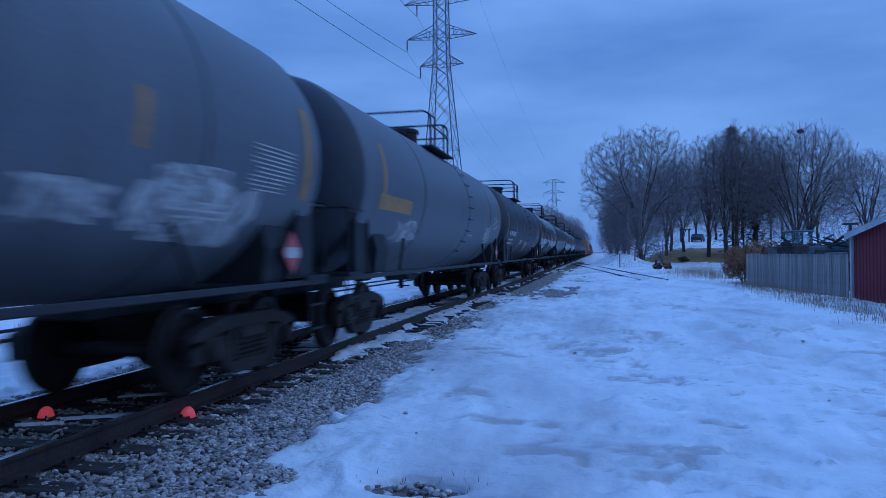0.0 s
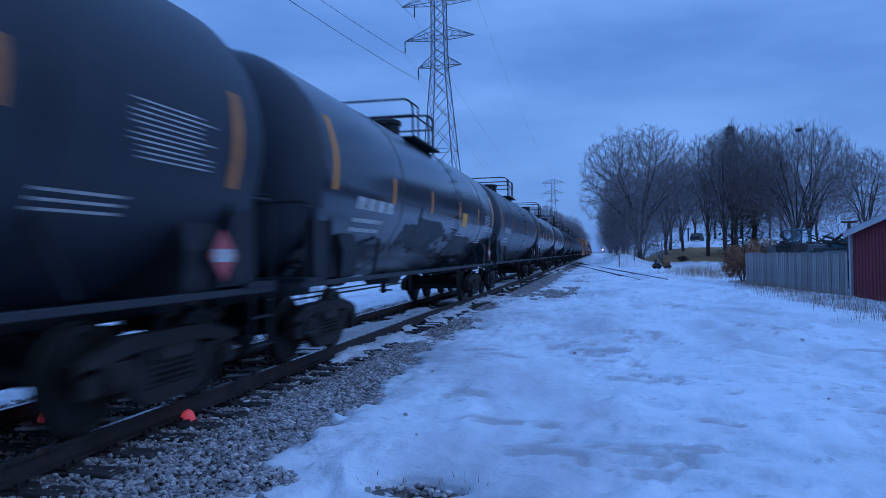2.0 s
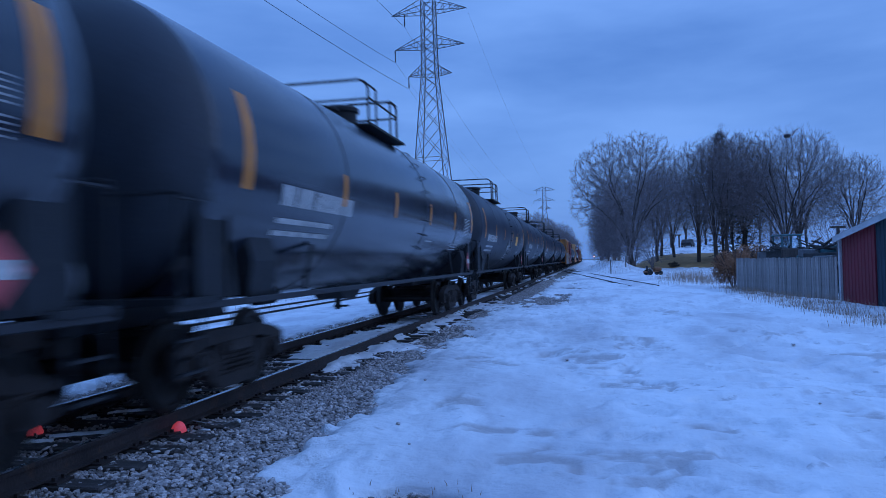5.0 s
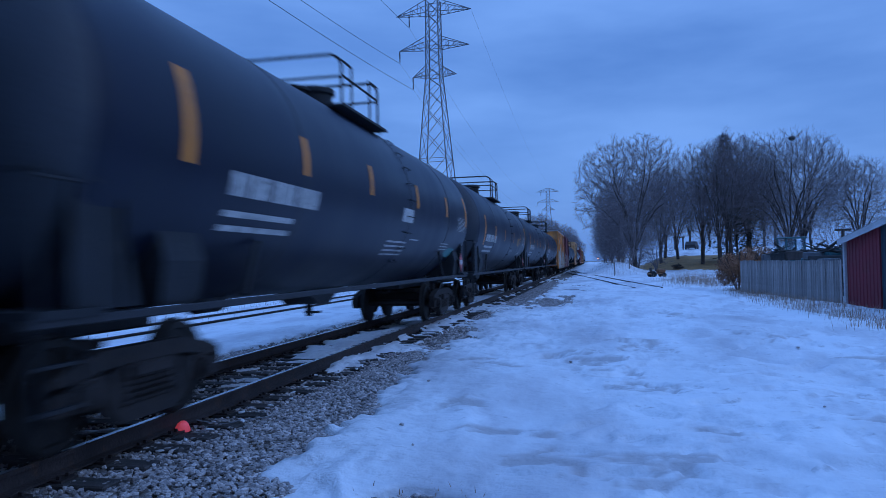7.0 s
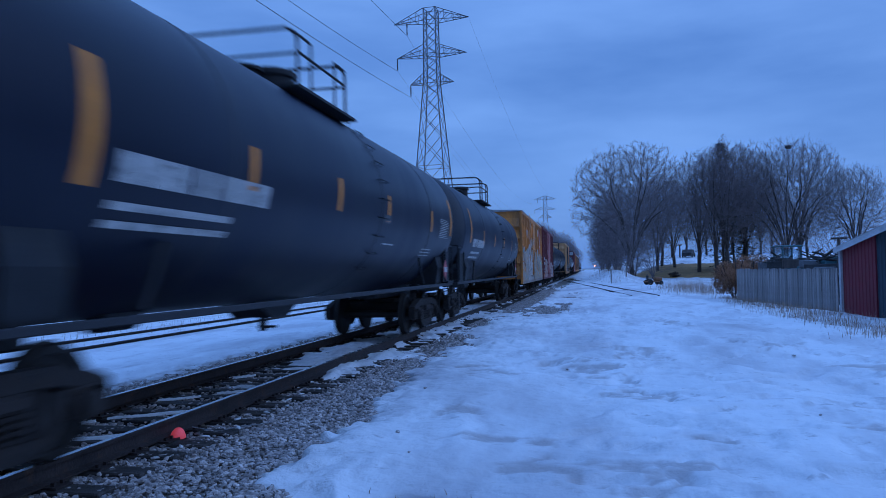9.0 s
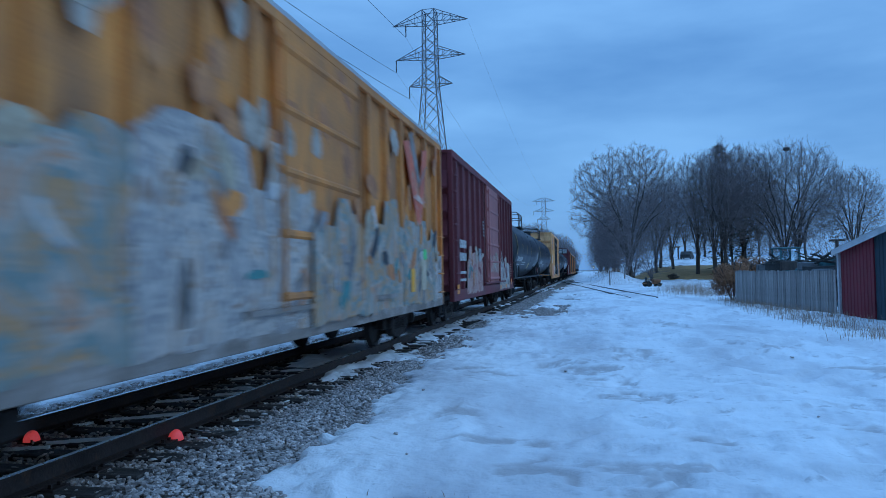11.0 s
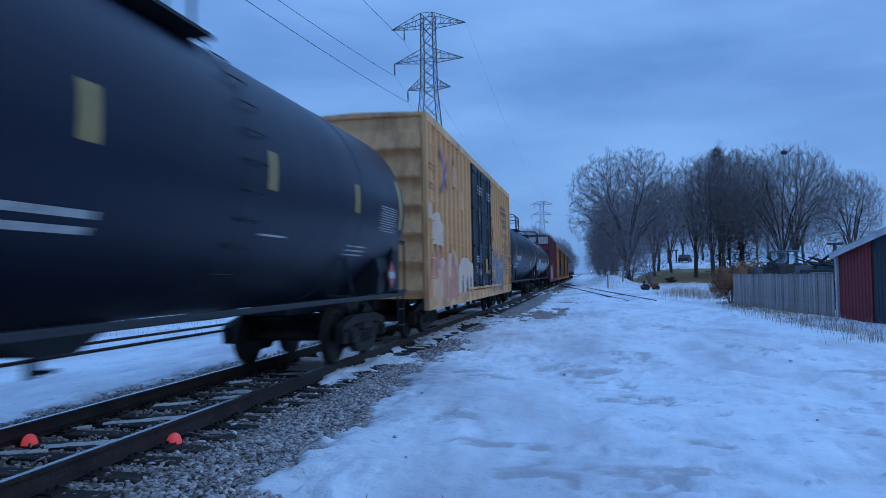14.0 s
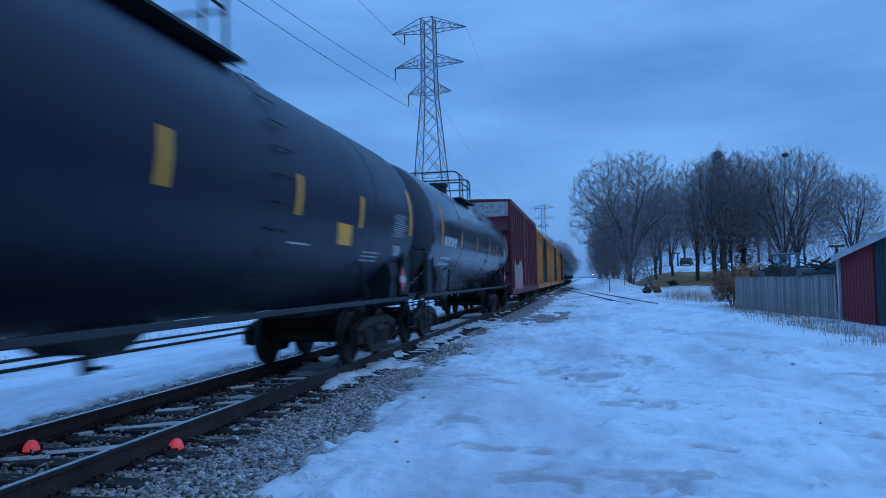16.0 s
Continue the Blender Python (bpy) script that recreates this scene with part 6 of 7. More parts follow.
    # sprays of fine twigs, two generations, off every thin branch
    thin = [k for k in range(9, len(P)) if r[k] <= 0.045 and P[k][2] >= base * 0.98]
    foot = np.repeat(P[thin], fine, 0)
    way = np.repeat(P[thin] - P[[par[k] for k in thin]], fine, 0)
    way = way / np.maximum(np.linalg.norm(way, axis=1), 1e-6)[:, None] * 0.95 + rs.uniform(-0.72, 0.72, way.shape) + (0, 0, 0.25)
    way /= np.linalg.norm(way, axis=1)[:, None]
    tip = foot + way * rs.uniform(0.35, 0.75, (len(way), 1))
    twigs = [(foot, tip, 0.0065)]
    for f in (0.35, 0.7):
        w2 = way + rs.uniform(-0.6, 0.6, way.shape)
        w2 /= np.linalg.norm(w2, axis=1)[:, None]
        p2 = foot + (tip - foot) * f
        twigs.append((p2, p2 + w2 * rs.uniform(0.18, 0.42, (len(way), 1)), 0.005))
    return out, twigs


def twig_mesh(name, segs, twigs, mat):
    """Three-sided tapered twigs joined into one mesh."""
    runs = [(np.array([s[0] for s in segs]), np.array([s[1] for s in segs]), np.array([s[2] for s in segs]), np.array([s[3] for s in segs]))] if segs else []
    runs += [(a, b, np.full(len(a), q), np.full(len(a), q * 0.6)) for a, b, q in twigs]
    A, B, RA, RB = [np.concatenate([g[i] for g in runs]) for i in range(4)]
    D = B - A
    D /= np.maximum(np.linalg.norm(D, axis=1), 1e-9)[:, None]
    U = np.cross(D, np.where(np.abs(D[:, 2:3]) > 0.9, (1.0, 0.0, 0.0), (0.0, 0.0, 1.0)))
    U /= np.linalg.norm(U, axis=1)[:, None]
    W = np.cross(D, U)
    ring = [math.cos(t) * U + math.sin(t) * W for t in (0, 2.0944, 4.18879)]
    V = np.stack([A + RA[:, None] * g for g in ring] + [B + RB[:, None] * g for g in ring], 1).reshape(-1, 3)
    k = np.arange(len(A))[:, None] * 6
    F = np.concatenate([k + (i, (i + 1) % 3, 3 + (i + 1) % 3, 3 + i) for i in range(3)])
    me = bpy.data.meshes.new(name)
    me.from_pydata(V.tolist(), [], F.tolist())
    me.materials.append(mat)
    return me


def bare_tree(label, seed, height, half, trunk_h, limbs=9, fine=2, name="tree", leaves=0, low=0.12):
    rnd = random.Random(seed)
    tree = thing(name, label, "tree" if name == "tree" else "shrub", group="bare winter trees")
    segs, twigs = grow(rnd, height, half, trunk_h, limbs, fine, low)
    trunk = Shape()
    for p, q, r, r2, lv in segs:
        if lv < 2:
            trunk.rod(p, q, r, r2, n=7, caps=False)
    part("trunk", trunk, BARK, tree)
    part("crown", twig_mesh("crown", [g for g in segs if g[4] > 1], twigs, TWIG), None, tree)
    if leaves:
        tips = [Vector(q) for q in twigs[0][1]]
        lf = Shape()
        for k in range(leaves):
            c = rnd.choice(tips) + Vector((rnd.gauss(0, 0.15), rnd.gauss(0, 0.15), rnd.gauss(0, 0.15)))
            u = Vector((rnd.uniform(-1, 1), rnd.uniform(-1, 1), rnd.uniform(-1, 0.3))).normalized() * rnd.uniform(0.10, 0.2)
            w = u.orthogonal().normalized() * 0.05
            lf.add([c, c + u * 0.5 + w, c + u, c + u * 0.5 - w], [(0, 1, 2, 3)])
        tagged(part("withered_leaves", lf, DULL_LEAF, tree), kind="stuff")
    return tree


def plant(tree, x, y, turn, sink=0.1):
    tree.matrix_basis = pose(x, y, land_z(x, y) - sink, 0, 0, turn)
    return tree


t_wide = plant(bare_tree("broad bare maple with upswept branches on the snowy bank", 11, 16.8, 8.3, 2.2, 11, 4, low=0.0), 5.3, 97, 20)
t_vase = plant(bare_tree("large bare elm with a dense rounded crown", 23, 17.4, 8.2, 2.6, 12, 2, low=0.0), 25.6, 104, 80)
t_dense = plant(bare_tree("bare shade tree with a straight dark trunk", 35, 16.4, 4.6, 3.9, 8, 3, low=0.0), 14.6, 105, 130)
t_oak = plant(bare_tree("broad oak still holding dull brown leaves", 38, 17.2, 5.2, 3.6, 9, 4, leaves=4000, low=0.0), 17.6, 101, 0)
t_slim = plant(bare_tree("slender bare tree at the edge of the grove", 47, 13.8, 4.8, 2.6, 7, 2, low=0.0), 34.0, 104, 10)
for src, x, y, r in ((t_oak, 21.4, 109, 130), (t_dense, 16.3, 101, 250), (t_slim, 10.9, 118, 60), (t_vase, 29.5, 113, 20),
                     (t_slim, 9.6, 110, 300), (t_slim, 37.2, 115, 90), (t_slim, 12.4, 114, 200)):
    copy_thing(src, pose(x, y, land_z(x, y) - 0.1, 0, 0, r))
t_bush = plant(bare_tree("leafless roadside shrub thicket", 59, 5.8, 3.2, 0.4, 9, 1, name="shrub", low=0.0), 3.4, 96, 0)
for k, (src, x, y) in enumerate(((t_slim, 18.5, 150), (t_bush, 20, 141), (t_slim, 23.5, 158), (t_dense, 27.5, 152), (t_slim, 32, 149), (t_bush, 24.5, 146), (t_bush, 29, 142), (t_dense, 36.5, 160), (t_slim, 41, 152), (t_bush, 34, 144), (t_bush, 22.5, 97), (t_bush, 29.5, 99), (t_bush, 36, 101))):
    copy_thing(src, pose(x, y, land_z(x, y) - 0.1, 0, 0, 77 * k))
# the corridor along the line, nearer thicket and the far woods
for k, (x, y, r) in enumerate(((4.6, 90, 40), (2.6, 106, 90), (4.2, 112, 160), (2.8, 121, 200), (4.8, 128, 250), (2.5, 138, 300), (6.2, 104, 30), (7.4, 94, 140), (2.4, 152, 10), (2.6, 170, 80))):
    copy_thing(t_bush, pose(x, y, land_z(x, y) - 0.1, 0, 0, r))
for k, (src, x, y) in enumerate(((t_slim, 4.2, 130), (t_wide, 7.5, 150), (t_slim, 4.0, 170), (t_dense, 6.5, 190), (t_slim, 4.8, 215), (t_wide, 7.5, 240), (t_dense, 6.5, 280), (t_wide, 9.0, 330))):
    copy_thing(src, pose(x, y, land_z(x, y) - 0.1, 0, 0, 47 * k))
for k, (src, x, y) in enumerate(((t_wide, -17, 235), (t_dense, -14, 260), (t_vase, -21, 255), (t_wide, -13, 300), (t_dense, -18, 320), (t_vase, -13, 350), (t_slim, -11, 275), (t_dense, -12, 400),
                                 (t_wide, -13, 450), (t_vase, -30, 300), (t_dense, -26, 280), (t_wide, -12, 520), (t_dense, 8, 520), (t_slim, -10.5, 330), (t_vase, 10, 430))):
    copy_thing(src, pose(x, y, land_z(x, y) - 0.1, 0, 0, 61 * k))


def spruce(at, height, seed):
    rnd = random.Random(seed)
    tree = thing("spruce_tree", "dark green spruce among the bare trees", "tree", at, group="evergreens")
    part("trunk", Shape().rod((0, 0, 0), (0, 0, height), 0.2, 0.03, n=8), BARK, tree)
    s = Shape()
    for k in range(2600):
        f = rnd.random() ** 0.8
        z = height * (0.12 + 0.88 * f)
        reach = (1 - f) * height * 0.21 + 0.3 + rnd.uniform(-0.1, 0.35)
        a, rr = rnd.uniform(0, 6.283), reach * rnd.uniform(0.35, 1.0)
        c = Vector((math.cos(a) * rr, math.sin(a) * rr, z - rr * 0.25))
        u = Vector((math.cos(a), math.sin(a), -0.3)) * rnd.uniform(0.25, 0.5)
        w = Vector((-math.sin(a), math.cos(a), rnd.uniform(-0.4, 0.4))) * rnd.uniform(0.1, 0.2)
        s.add([c - w, c + w, c + u], [(0, 1, 2)])
    part("crown", s, NEEDLES, tree)
    return tree


spruce_a = spruce(pose(18.3, 108, land_z(18.3, 108)), 17.9, 3)
copy_thing(spruce_a, pose(22.4, 113, land_z(22.4, 113) - 5.5, 0, 0, 90))
copy_thing(spruce_a, pose(20.0, 110, land_z(20.0, 110) - 6.0, 0, 0, 200))
nest = tagged(new("bird_nest", Shape().lathe([(-0.3, 0.1), (-0.22, 0.34), (0, 0.45), (0.2, 0.36), (0.24, 0.2)], 12, "z").mesh("bird_nest", DARK_JUNK)), "dark twig nest high in a bare crown", "nest")
nest.matrix_basis = pose(25.9, 103, 17.0)


def leafy_shrub(at, height, width, seed, count):
    rnd = random.Random(seed)
    shrub = thing("oak_shrub", "shrub holding withered orange-brown leaves beside the fence", "shrub", at)
    st = Shape()
    for k in range(14):
        a = rnd.uniform(0, 6.283)
        st.path([(0, 0, -0.1), (math.cos(a) * width * 0.2, math.sin(a) * width * 0.2, height * 0.5), (math.cos(a) * width * 0.45, math.sin(a) * width * 0.45, height * rnd.uniform(0.7, 1))], 0.018, 5)
    part("stem", st, BARK, shrub)
    s = Shape()
    for k in range(count):
        a, b = rnd.uniform(0, 6.283), rnd.uniform(-0.9, 1)
        rr = rnd.random() ** 0.4
        c = Vector((math.cos(a) * width / 2 * rr * math.sqrt(1 - b * b * 0.8), math.sin(a) * width / 2 * rr * math.sqrt(1 - b * b * 0.8), height * (0.55 + 0.45 * b * rr)))
        u = Vector((rnd.uniform(-1, 1), rnd.uniform(-1, 1), rnd.uniform(-1, 0.4))).normalized() * rnd.uniform(0.06, 0.11)
        w = u.orthogonal().normalized() * 0.035
        s.add([c, c + u * 0.5 + w, c + u, c + u * 0.5 - w], [(0, 1, 2, 3)])
    tagged(part("leaves", s, OAK_LEAF, shrub), kind="stuff")
    return shrub


leafy_shrub(pose(7.0, 38.6, land_z(7.0, 38.6)), 2.0, 2.1, 5, 5200)
leafy_shrub(pose(8.2, 40.2, land_z(8.2, 40.2)), 2.3, 2.0, 6, 4600)


def grass_clump(name, label, count, region, h0, h1, seed):
    rnd = random.Random(seed)
    s = Shape()
    for k in range(count):
        x, y = region(rnd)
        z = snow_z(x, y) - 0.03
        h, a = rnd.uniform(h0, h1), rnd.uniform(0, 6.283)
        lean = Vector((rnd.uniform(-0.18, 0.18), rnd.uniform(-0.18, 0.18), 1)) * h
        w = Vector((math.cos(a), math.sin(a), 0)) * 0.0045
        p = Vector((x, y, z))
        mid = p + lean * 0.55
        tip = p + lean + Vector((lean.x * 0.6, lean.y * 0.6, -0.05 * h))
        s.add([p - w, p + w, mid + w * 0.8, mid - w * 0.8, tip], [(0, 1, 2, 3), (3, 2, 4)])
    return tagged(new(name, s.mesh(name, DRY_GRASS)), label, "dry grass", kind="stuff")


def along_fence(rnd):
    t = rnd.random()
    return 6.35 + 0.3 * t + rnd.gauss(0, 0.42) + (0.7 if rnd.random() < 0.3 else 0.0), 16.5 + 22 * t + rnd.uniform(-0.6, 0.6)


def weed_patch(rnd):
    return 6.6 + rnd.gauss(0, 1.0), 50 + rnd.uniform(-7, 9)


grass_clump("dry_grass", "tan dry grass stalks standing through the snow by the fence", 3400, along_fence, 0.08, 0.36, 7)
grass_clump("dry_grass", "tan dry weed stalks standing in the snow field", 1500, weed_patch, 0.3, 0.95, 8)
grass_clump("dry_grass", "short dry grass tufts poking through thin snow", 160, lambda r: (-1.32 + r.gauss(0, 0.2), 5.25 + r.gauss(0, 0.1)), 0.03, 0.09, 9)
grass_clump("dry_grass", "dry grass and weeds on the bank below the trees", 900, lambda r: (3.2 + r.gauss(0, 1.2), 84 + r.uniform(-6, 40)), 0.4, 1.1, 10)

grass_clump("dry_grass", "brown dry grass tufts along the snowed-in siding", 500, lambda r: (-13.6 + r.gauss(0, 1.0), 10 + r.uniform(0, 34)), 0.1, 0.3, 11)


# ---- fence, shed and yard ----
F0, F1 = Vector((6.84, 37.0, 0)), Vector((8.22, 27.0, 0))
fence = thing("board_fence", "silver-grey weathered vertical board fence with gaps", "fence")
fdir = (F1 - F0).normalized()
fang = math.degrees(math.atan2(fdir.y, fdir.x))
rnd = random.Random(12)
boards = 50
pitch = (F1 - F0).length / boards
for k in range(boards):
    p = F0 + fdir * (k + 0.5) * pitch
    h = 1.60 + rnd.uniform(-0.025, 0.025)
    if k in (13, 14, 30, 45):
        h -= rnd.uniform(0.02, 0.07)
    w = pitch - rnd.choice((0.003, 0.003, 0.003, 0.004, 0.004, 0.006, 0.012, 0.04))
    s = Shape().prism([(-w / 2, 0), (w / 2, 0), (w / 2 * 0.995, h), (0, h + rnd.uniform(-0.004, 0.006)), (-w / 2, h - rnd.uniform(0, 0.012))], -0.011, 0.011, "y")
    part("board", s, FENCE_WOOD, fence, at=pose(p.x, p.y, land_z(p.x, p.y) - 0.03, rnd.uniform(-1.0, 1.0), rnd.gauss(0, 0.7), fang))
for z in (0.4, 1.25):
    a, b = F0 + Vector((0.06, 0.01, z)), F1 + Vector((0.06, 0.01, z))
    part("rail_board", Shape().rod(a, b, 0.045, n=4), FENCE_WOOD, fence)
for k in range(5):
    p = F0.lerp(F1, k / 4) + Vector((0.13, 0.02, -0.2))
    part("fence_post", Shape().box((p.x, p.y, 0.6), (0.1, 0.1, 1.6), bevel=0.01), FENCE_WOOD, fence)

tagged(new("utility_pole", Shape().rod((8.5, 27.6, -0.2), (8.47, 27.6, 2.5), 0.07, 0.055, n=10).box((8.47, 27.6, 2.47), (0.5, 0.06, 0.07)).mesh("utility_pole", BARK)),
       "short weathered wooden post at the fence end", "post")

shed = thing("shed", "red ribbed-steel shed with a pale trim and low gable roof", "shed")
S0, S1 = Vector((7.95, 25.7, 0)), Vector((9.25, 18.0, 0))
sdir = (S1 - S0).normalized()
sback = Vector((-sdir.y, sdir.x, 0))
if sback.x < 0:
    sback = -sback


def shed_pt(along, depth, z):
    p = S0 + sdir * along + sback * depth
    return Vector((p.x, p.y, z))


LEN = (S1 - S0).length
WALL_H, RIDGE = 2.06, 2.85


def roof_z(a):
    return WALL_H + (RIDGE - WALL_H) * (1 - abs(a / LEN * 2 - 1))


def wall_panel(a0, a1, d, mat, name, z0=-0.2):
    """Vertical ribbed sheet: one folded skin with a flat back."""
    n = max(1, round((a1 - a0) / 0.19))
    st = (a1 - a0) / n
    prof = []
    for k in range(n):
        u = a0 + k * st
        prof += [(u, 0.0), (u + 0.02, 0.022), (u + 0.045, 0.022), (u + 0.065, 0.0)]
    prof.append((a1, 0.0))
    line = [(a, d - o) for a, o in prof] + [(a1, d + 0.05), (a0, d + 0.05)]
    m = len(line)
    vs = [shed_pt(a, dd, z0) for a, dd in line] + [shed_pt(a, dd, roof_z(a)) for a, dd in line]
    fs = [(i, (i + 1) % m, m + (i + 1) % m, m + i) for i in range(m)]
    return part(name, Shape().add(vs, fs), mat, shed)


wall_panel(0, 1.95, 0, SHED_RED, "front_wall")
wall_panel(4.6, LEN, 0, SHED_RED, "front_wall")
wall_panel(1.95, 4.6, 0.06, SHED_DOOR, "sliding_door")
for a in (0.0, LEN):
    s = Shape()
    vs = [shed_pt(a + e, dd, z) for e in (0, 0.06) for dd, z in ((0.05, -0.2), (6, -0.2), (6, roof_z(a)), (0.05, roof_z(a)))]
    s.add(vs, [(0, 1, 2, 3), (7, 6, 5, 4), (0, 4, 5, 1), (1, 5, 6, 2), (2, 6, 7, 3), (3, 7, 4, 0)])
    part("side_wall", s, SHED_RED, shed)
for a0, a1 in ((-0.06, LEN / 2), (LEN / 2, LEN + 0.06)):
    s = Shape()
    vs = [shed_pt(a, dd, roof_z(a) + h) for h in (0.01, 0.07) for a, dd in ((a0, -0.2), (a1, -0.2), (a1, 6.2), (a0, 6.2))]
    s.add(vs, [(3, 2, 1, 0), (4, 5, 6, 7), (0, 1, 5, 4), (1, 2, 6, 5), (2, 3, 7, 6), (3, 0, 4, 7)])
    part("roof", s, GALV, shed)
    s = Shape()
    vs = [shed_pt(a, dd, roof_z(a) + h) for h in (-0.14, 0.03) for a, dd in ((a0, -0.235), (a1, -0.235), (a1, -0.205), (a0, -0.205))]
    s.add(vs, [(3, 2, 1, 0), (4, 5, 6, 7), (0, 1, 5, 4), (1, 2, 6, 5), (2, 3, 7, 6), (3, 0, 4, 7)])
    part("rake_trim", s, SHED_TRIM, shed)
c = shed_pt(0.02, -0.03, 0.92)
part("corner_trim", Shape().box(c, (0.1, 0.1, 2.2), Matrix.Rotation(math.atan2(sdir.y, sdir.x), 3, "Z")), SHED_TRIM, shed)
v = shed_pt(0.9, 1.5, 2.5)
part("vent_pipe", Shape().rod((v.x, v.y, 2.2), (v.x, v.y, 2.62), 0.06, n=10).rod((v.x, v.y, 2.62), (v.x, v.y, 2.68), 0.09, n=10), GREY_JUNK, shed)

# machines and scrap standing behind the fence
tractor = thing("tractor", "old teal tractor with a glazed cab behind the fence", "tractor", pose(9.6, 39.0, land_z(9.6, 39), 0, 0, 12))
for x in (-0.45, 0.45):
    for y in (-0.45, 0.45):
        part("cab_post", Shape().box((x * 1.0, y, 1.95), (0.06, 0.06, 1.3)), TEAL_PAINT, tractor)
part("cab_roof", Shape().box((0, 0, 2.63), (1.1, 1.1, 0.08), bevel=0.02), TEAL_PAINT, tractor)
for y in (-0.46, 0.46):
    part("cab_window", Shape().box((0, y, 2.1), (0.82, 0.012, 0.8)), CLEAR, tractor)
part("seat", Shape().box((0, 0, 1.5), (0.45, 0.4, 0.12), bevel=0.03).box((-0.2, 0, 1.8), (0.1, 0.4, 0.5), bevel=0.03), DARK_JUNK, tractor)
part("hood", Shape().box((1.15, 0, 1.45), (1.3, 0.7, 0.62), bevel=0.08), TEAL_PAINT, tractor)
part("exhaust", Shape().rod((1.1, 0.2, 1.7), (1.1, 0.2, 2.35), 0.045, n=8).rod((1.1, 0.2, 2.35), (1.1, 0.2, 2.5), 0.08, n=8), DARK_JUNK, tractor)
for x, r in ((-0.1, 0.72), (1.5, 0.45)):
    for y in (-0.72, 0.72):
        part("wheel", Shape().lathe([(-0.16, r * 0.6), (-0.17, r * 0.95), (-0.08, r), (0.08, r), (0.17, r * 0.95), (0.16, r * 0.6)], 20, "y", (x, y, r)), RUBBER, tractor)
part("fender", Shape().box((-0.2, -0.62, 1.5), (0.9, 0.3, 0.08)).box((-0.2, 0.62, 1.5), (0.9, 0.3, 0.08)), TEAL_PAINT, tractor)
rnd = random.Random(77)
for k in range(13):
    x, y = 9.4 + rnd.uniform(-1.0, 2.2), 34.5 + rnd.uniform(-5.5, 5.0)
    if x < 7.7 + (37 - y) * 0.138 + 0.5:
        x += 1.6
    ang = rnd.uniform(0, 180)
    zb = land_z(x, y)
    stack = thing("scrap_stack", "stack of weathered timber and sheet scrap behind the fence", "scrap pile", pose(x, y, zb, 0, 0, ang), group="yard scrap")
    n = rnd.randint(4, 6)
    for j in range(n):
        h = rnd.uniform(1.7, 2.05) / n
        part("scrap_piece", Shape().box((rnd.uniform(-0.1, 0.1), rnd.uniform(-0.1, 0.1), h * (j + 0.5)), (rnd.uniform(0.5, 1.5), rnd.uniform(0.3, 0.8), h * 1.02), Matrix.Rotation(rnd.uniform(-0.5, 0.5), 3, "Z"), bevel=0.03),
             rnd.choice((DARK_JUNK, GREY_JUNK, GREY_JUNK, BARK, TEAL_PAINT)), stack)
    for j in range(6):
        a = rnd.uniform(0, 3.14)
        part("scrap_pole", Shape().rod((-math.cos(a) * 0.7, -math.sin(a) * 0.3, 1.85), (math.cos(a) * 0.8, math.sin(a) * 0.3, 1.95 + rnd.uniform(-0.1, 0.45)), rnd.uniform(0.02, 0.045), n=6), DARK_JUNK, stack)

# small machine, heap, marker post and far yard furniture
zz = snow_z(5.65, 68)
mower = thing("garden_tractor", "small faded orange garden tractor parked in the snow", "garden tractor", pose(5.65, 69.0, zz, 0, 0, 20))
part("hood", Shape().box((0.35, 0, 0.52), (0.75, 0.5, 0.34), bevel=0.08), ORANGE_PAINT, mower)
part("deck", Shape().box((-0.2, 0, 0.3), (1.3, 0.75, 0.12), bevel=0.03), ORANGE_PAINT, mower)
part("seat", Shape().box((-0.45, 0, 0.52), (0.35, 0.4, 0.1), bevel=0.03).box((-0.62, 0, 0.7), (0.08, 0.4, 0.32), bevel=0.03), DARK_JUNK, mower)
part("steering_wheel", Shape().lathe([(-0.02, 0.15), (0.0, 0.18), (0.02, 0.15)], 14, "z", (-0.02, 0, 0.82)).rod((0.1, 0, 0.6), (-0.02, 0, 0.82), 0.02, n=6), DARK_JUNK, mower)
for x, r in ((-0.5, 0.25), (0.5, 0.19)):
    for y in (-0.4, 0.4):
        part("wheel", Shape().lathe([(-0.08, r * 0.5), (-0.09, r * 0.95), (0, r), (0.09, r * 0.95), (0.08, r * 0.5)], 16, "y", (x, y, r)), RUBBER, mower)
hp = Shape()
rnd = random.Random(31)
for k in range(60):
    a = rnd.uniform(0, 6.283)
    c = Vector((10.6 + rnd.uniform(-0.35, 0.35), 98 + rnd.uniform(-0.3, 0.3), land_z(10.6, 98) + rnd.uniform(0.05, 0.55)))
    d = Vector((math.cos(a), math.sin(a), rnd.uniform(-0.4, 0.3))) * rnd.uniform(0.3, 0.6)
    hp.rod(c - d, c + d, 0.035, 0.02, n=5)
tagged(new("brush_heap", hp.mesh("brush_heap", BARK)), "heap of cut brush at the foot of the lawn", "brush heap", kind="stuff")
mp = thing("marker_post", "pale weathered railway marker post in the snow", "post", pose(2.15, 78.5, land_z(2.15, 78.5)))
part("post", Shape().box((0, 0, 0.75), (0.12, 0.12, 1.7), bevel=0.01), FENCE_WOOD, mp)
part("cap", Shape().box((0, 0, 1.62), (0.15, 0.15, 0.05)), SHED_TRIM, mp)
copy_thing(mp, pose(3.9, 84, land_z(3.9, 84) - 0.2, 0, 3, 20))
arb = thing("garden_arbor", "small wooden arbor on the hill among the trees", "arbor", pose(15.0, 136, land_z(15, 136)))
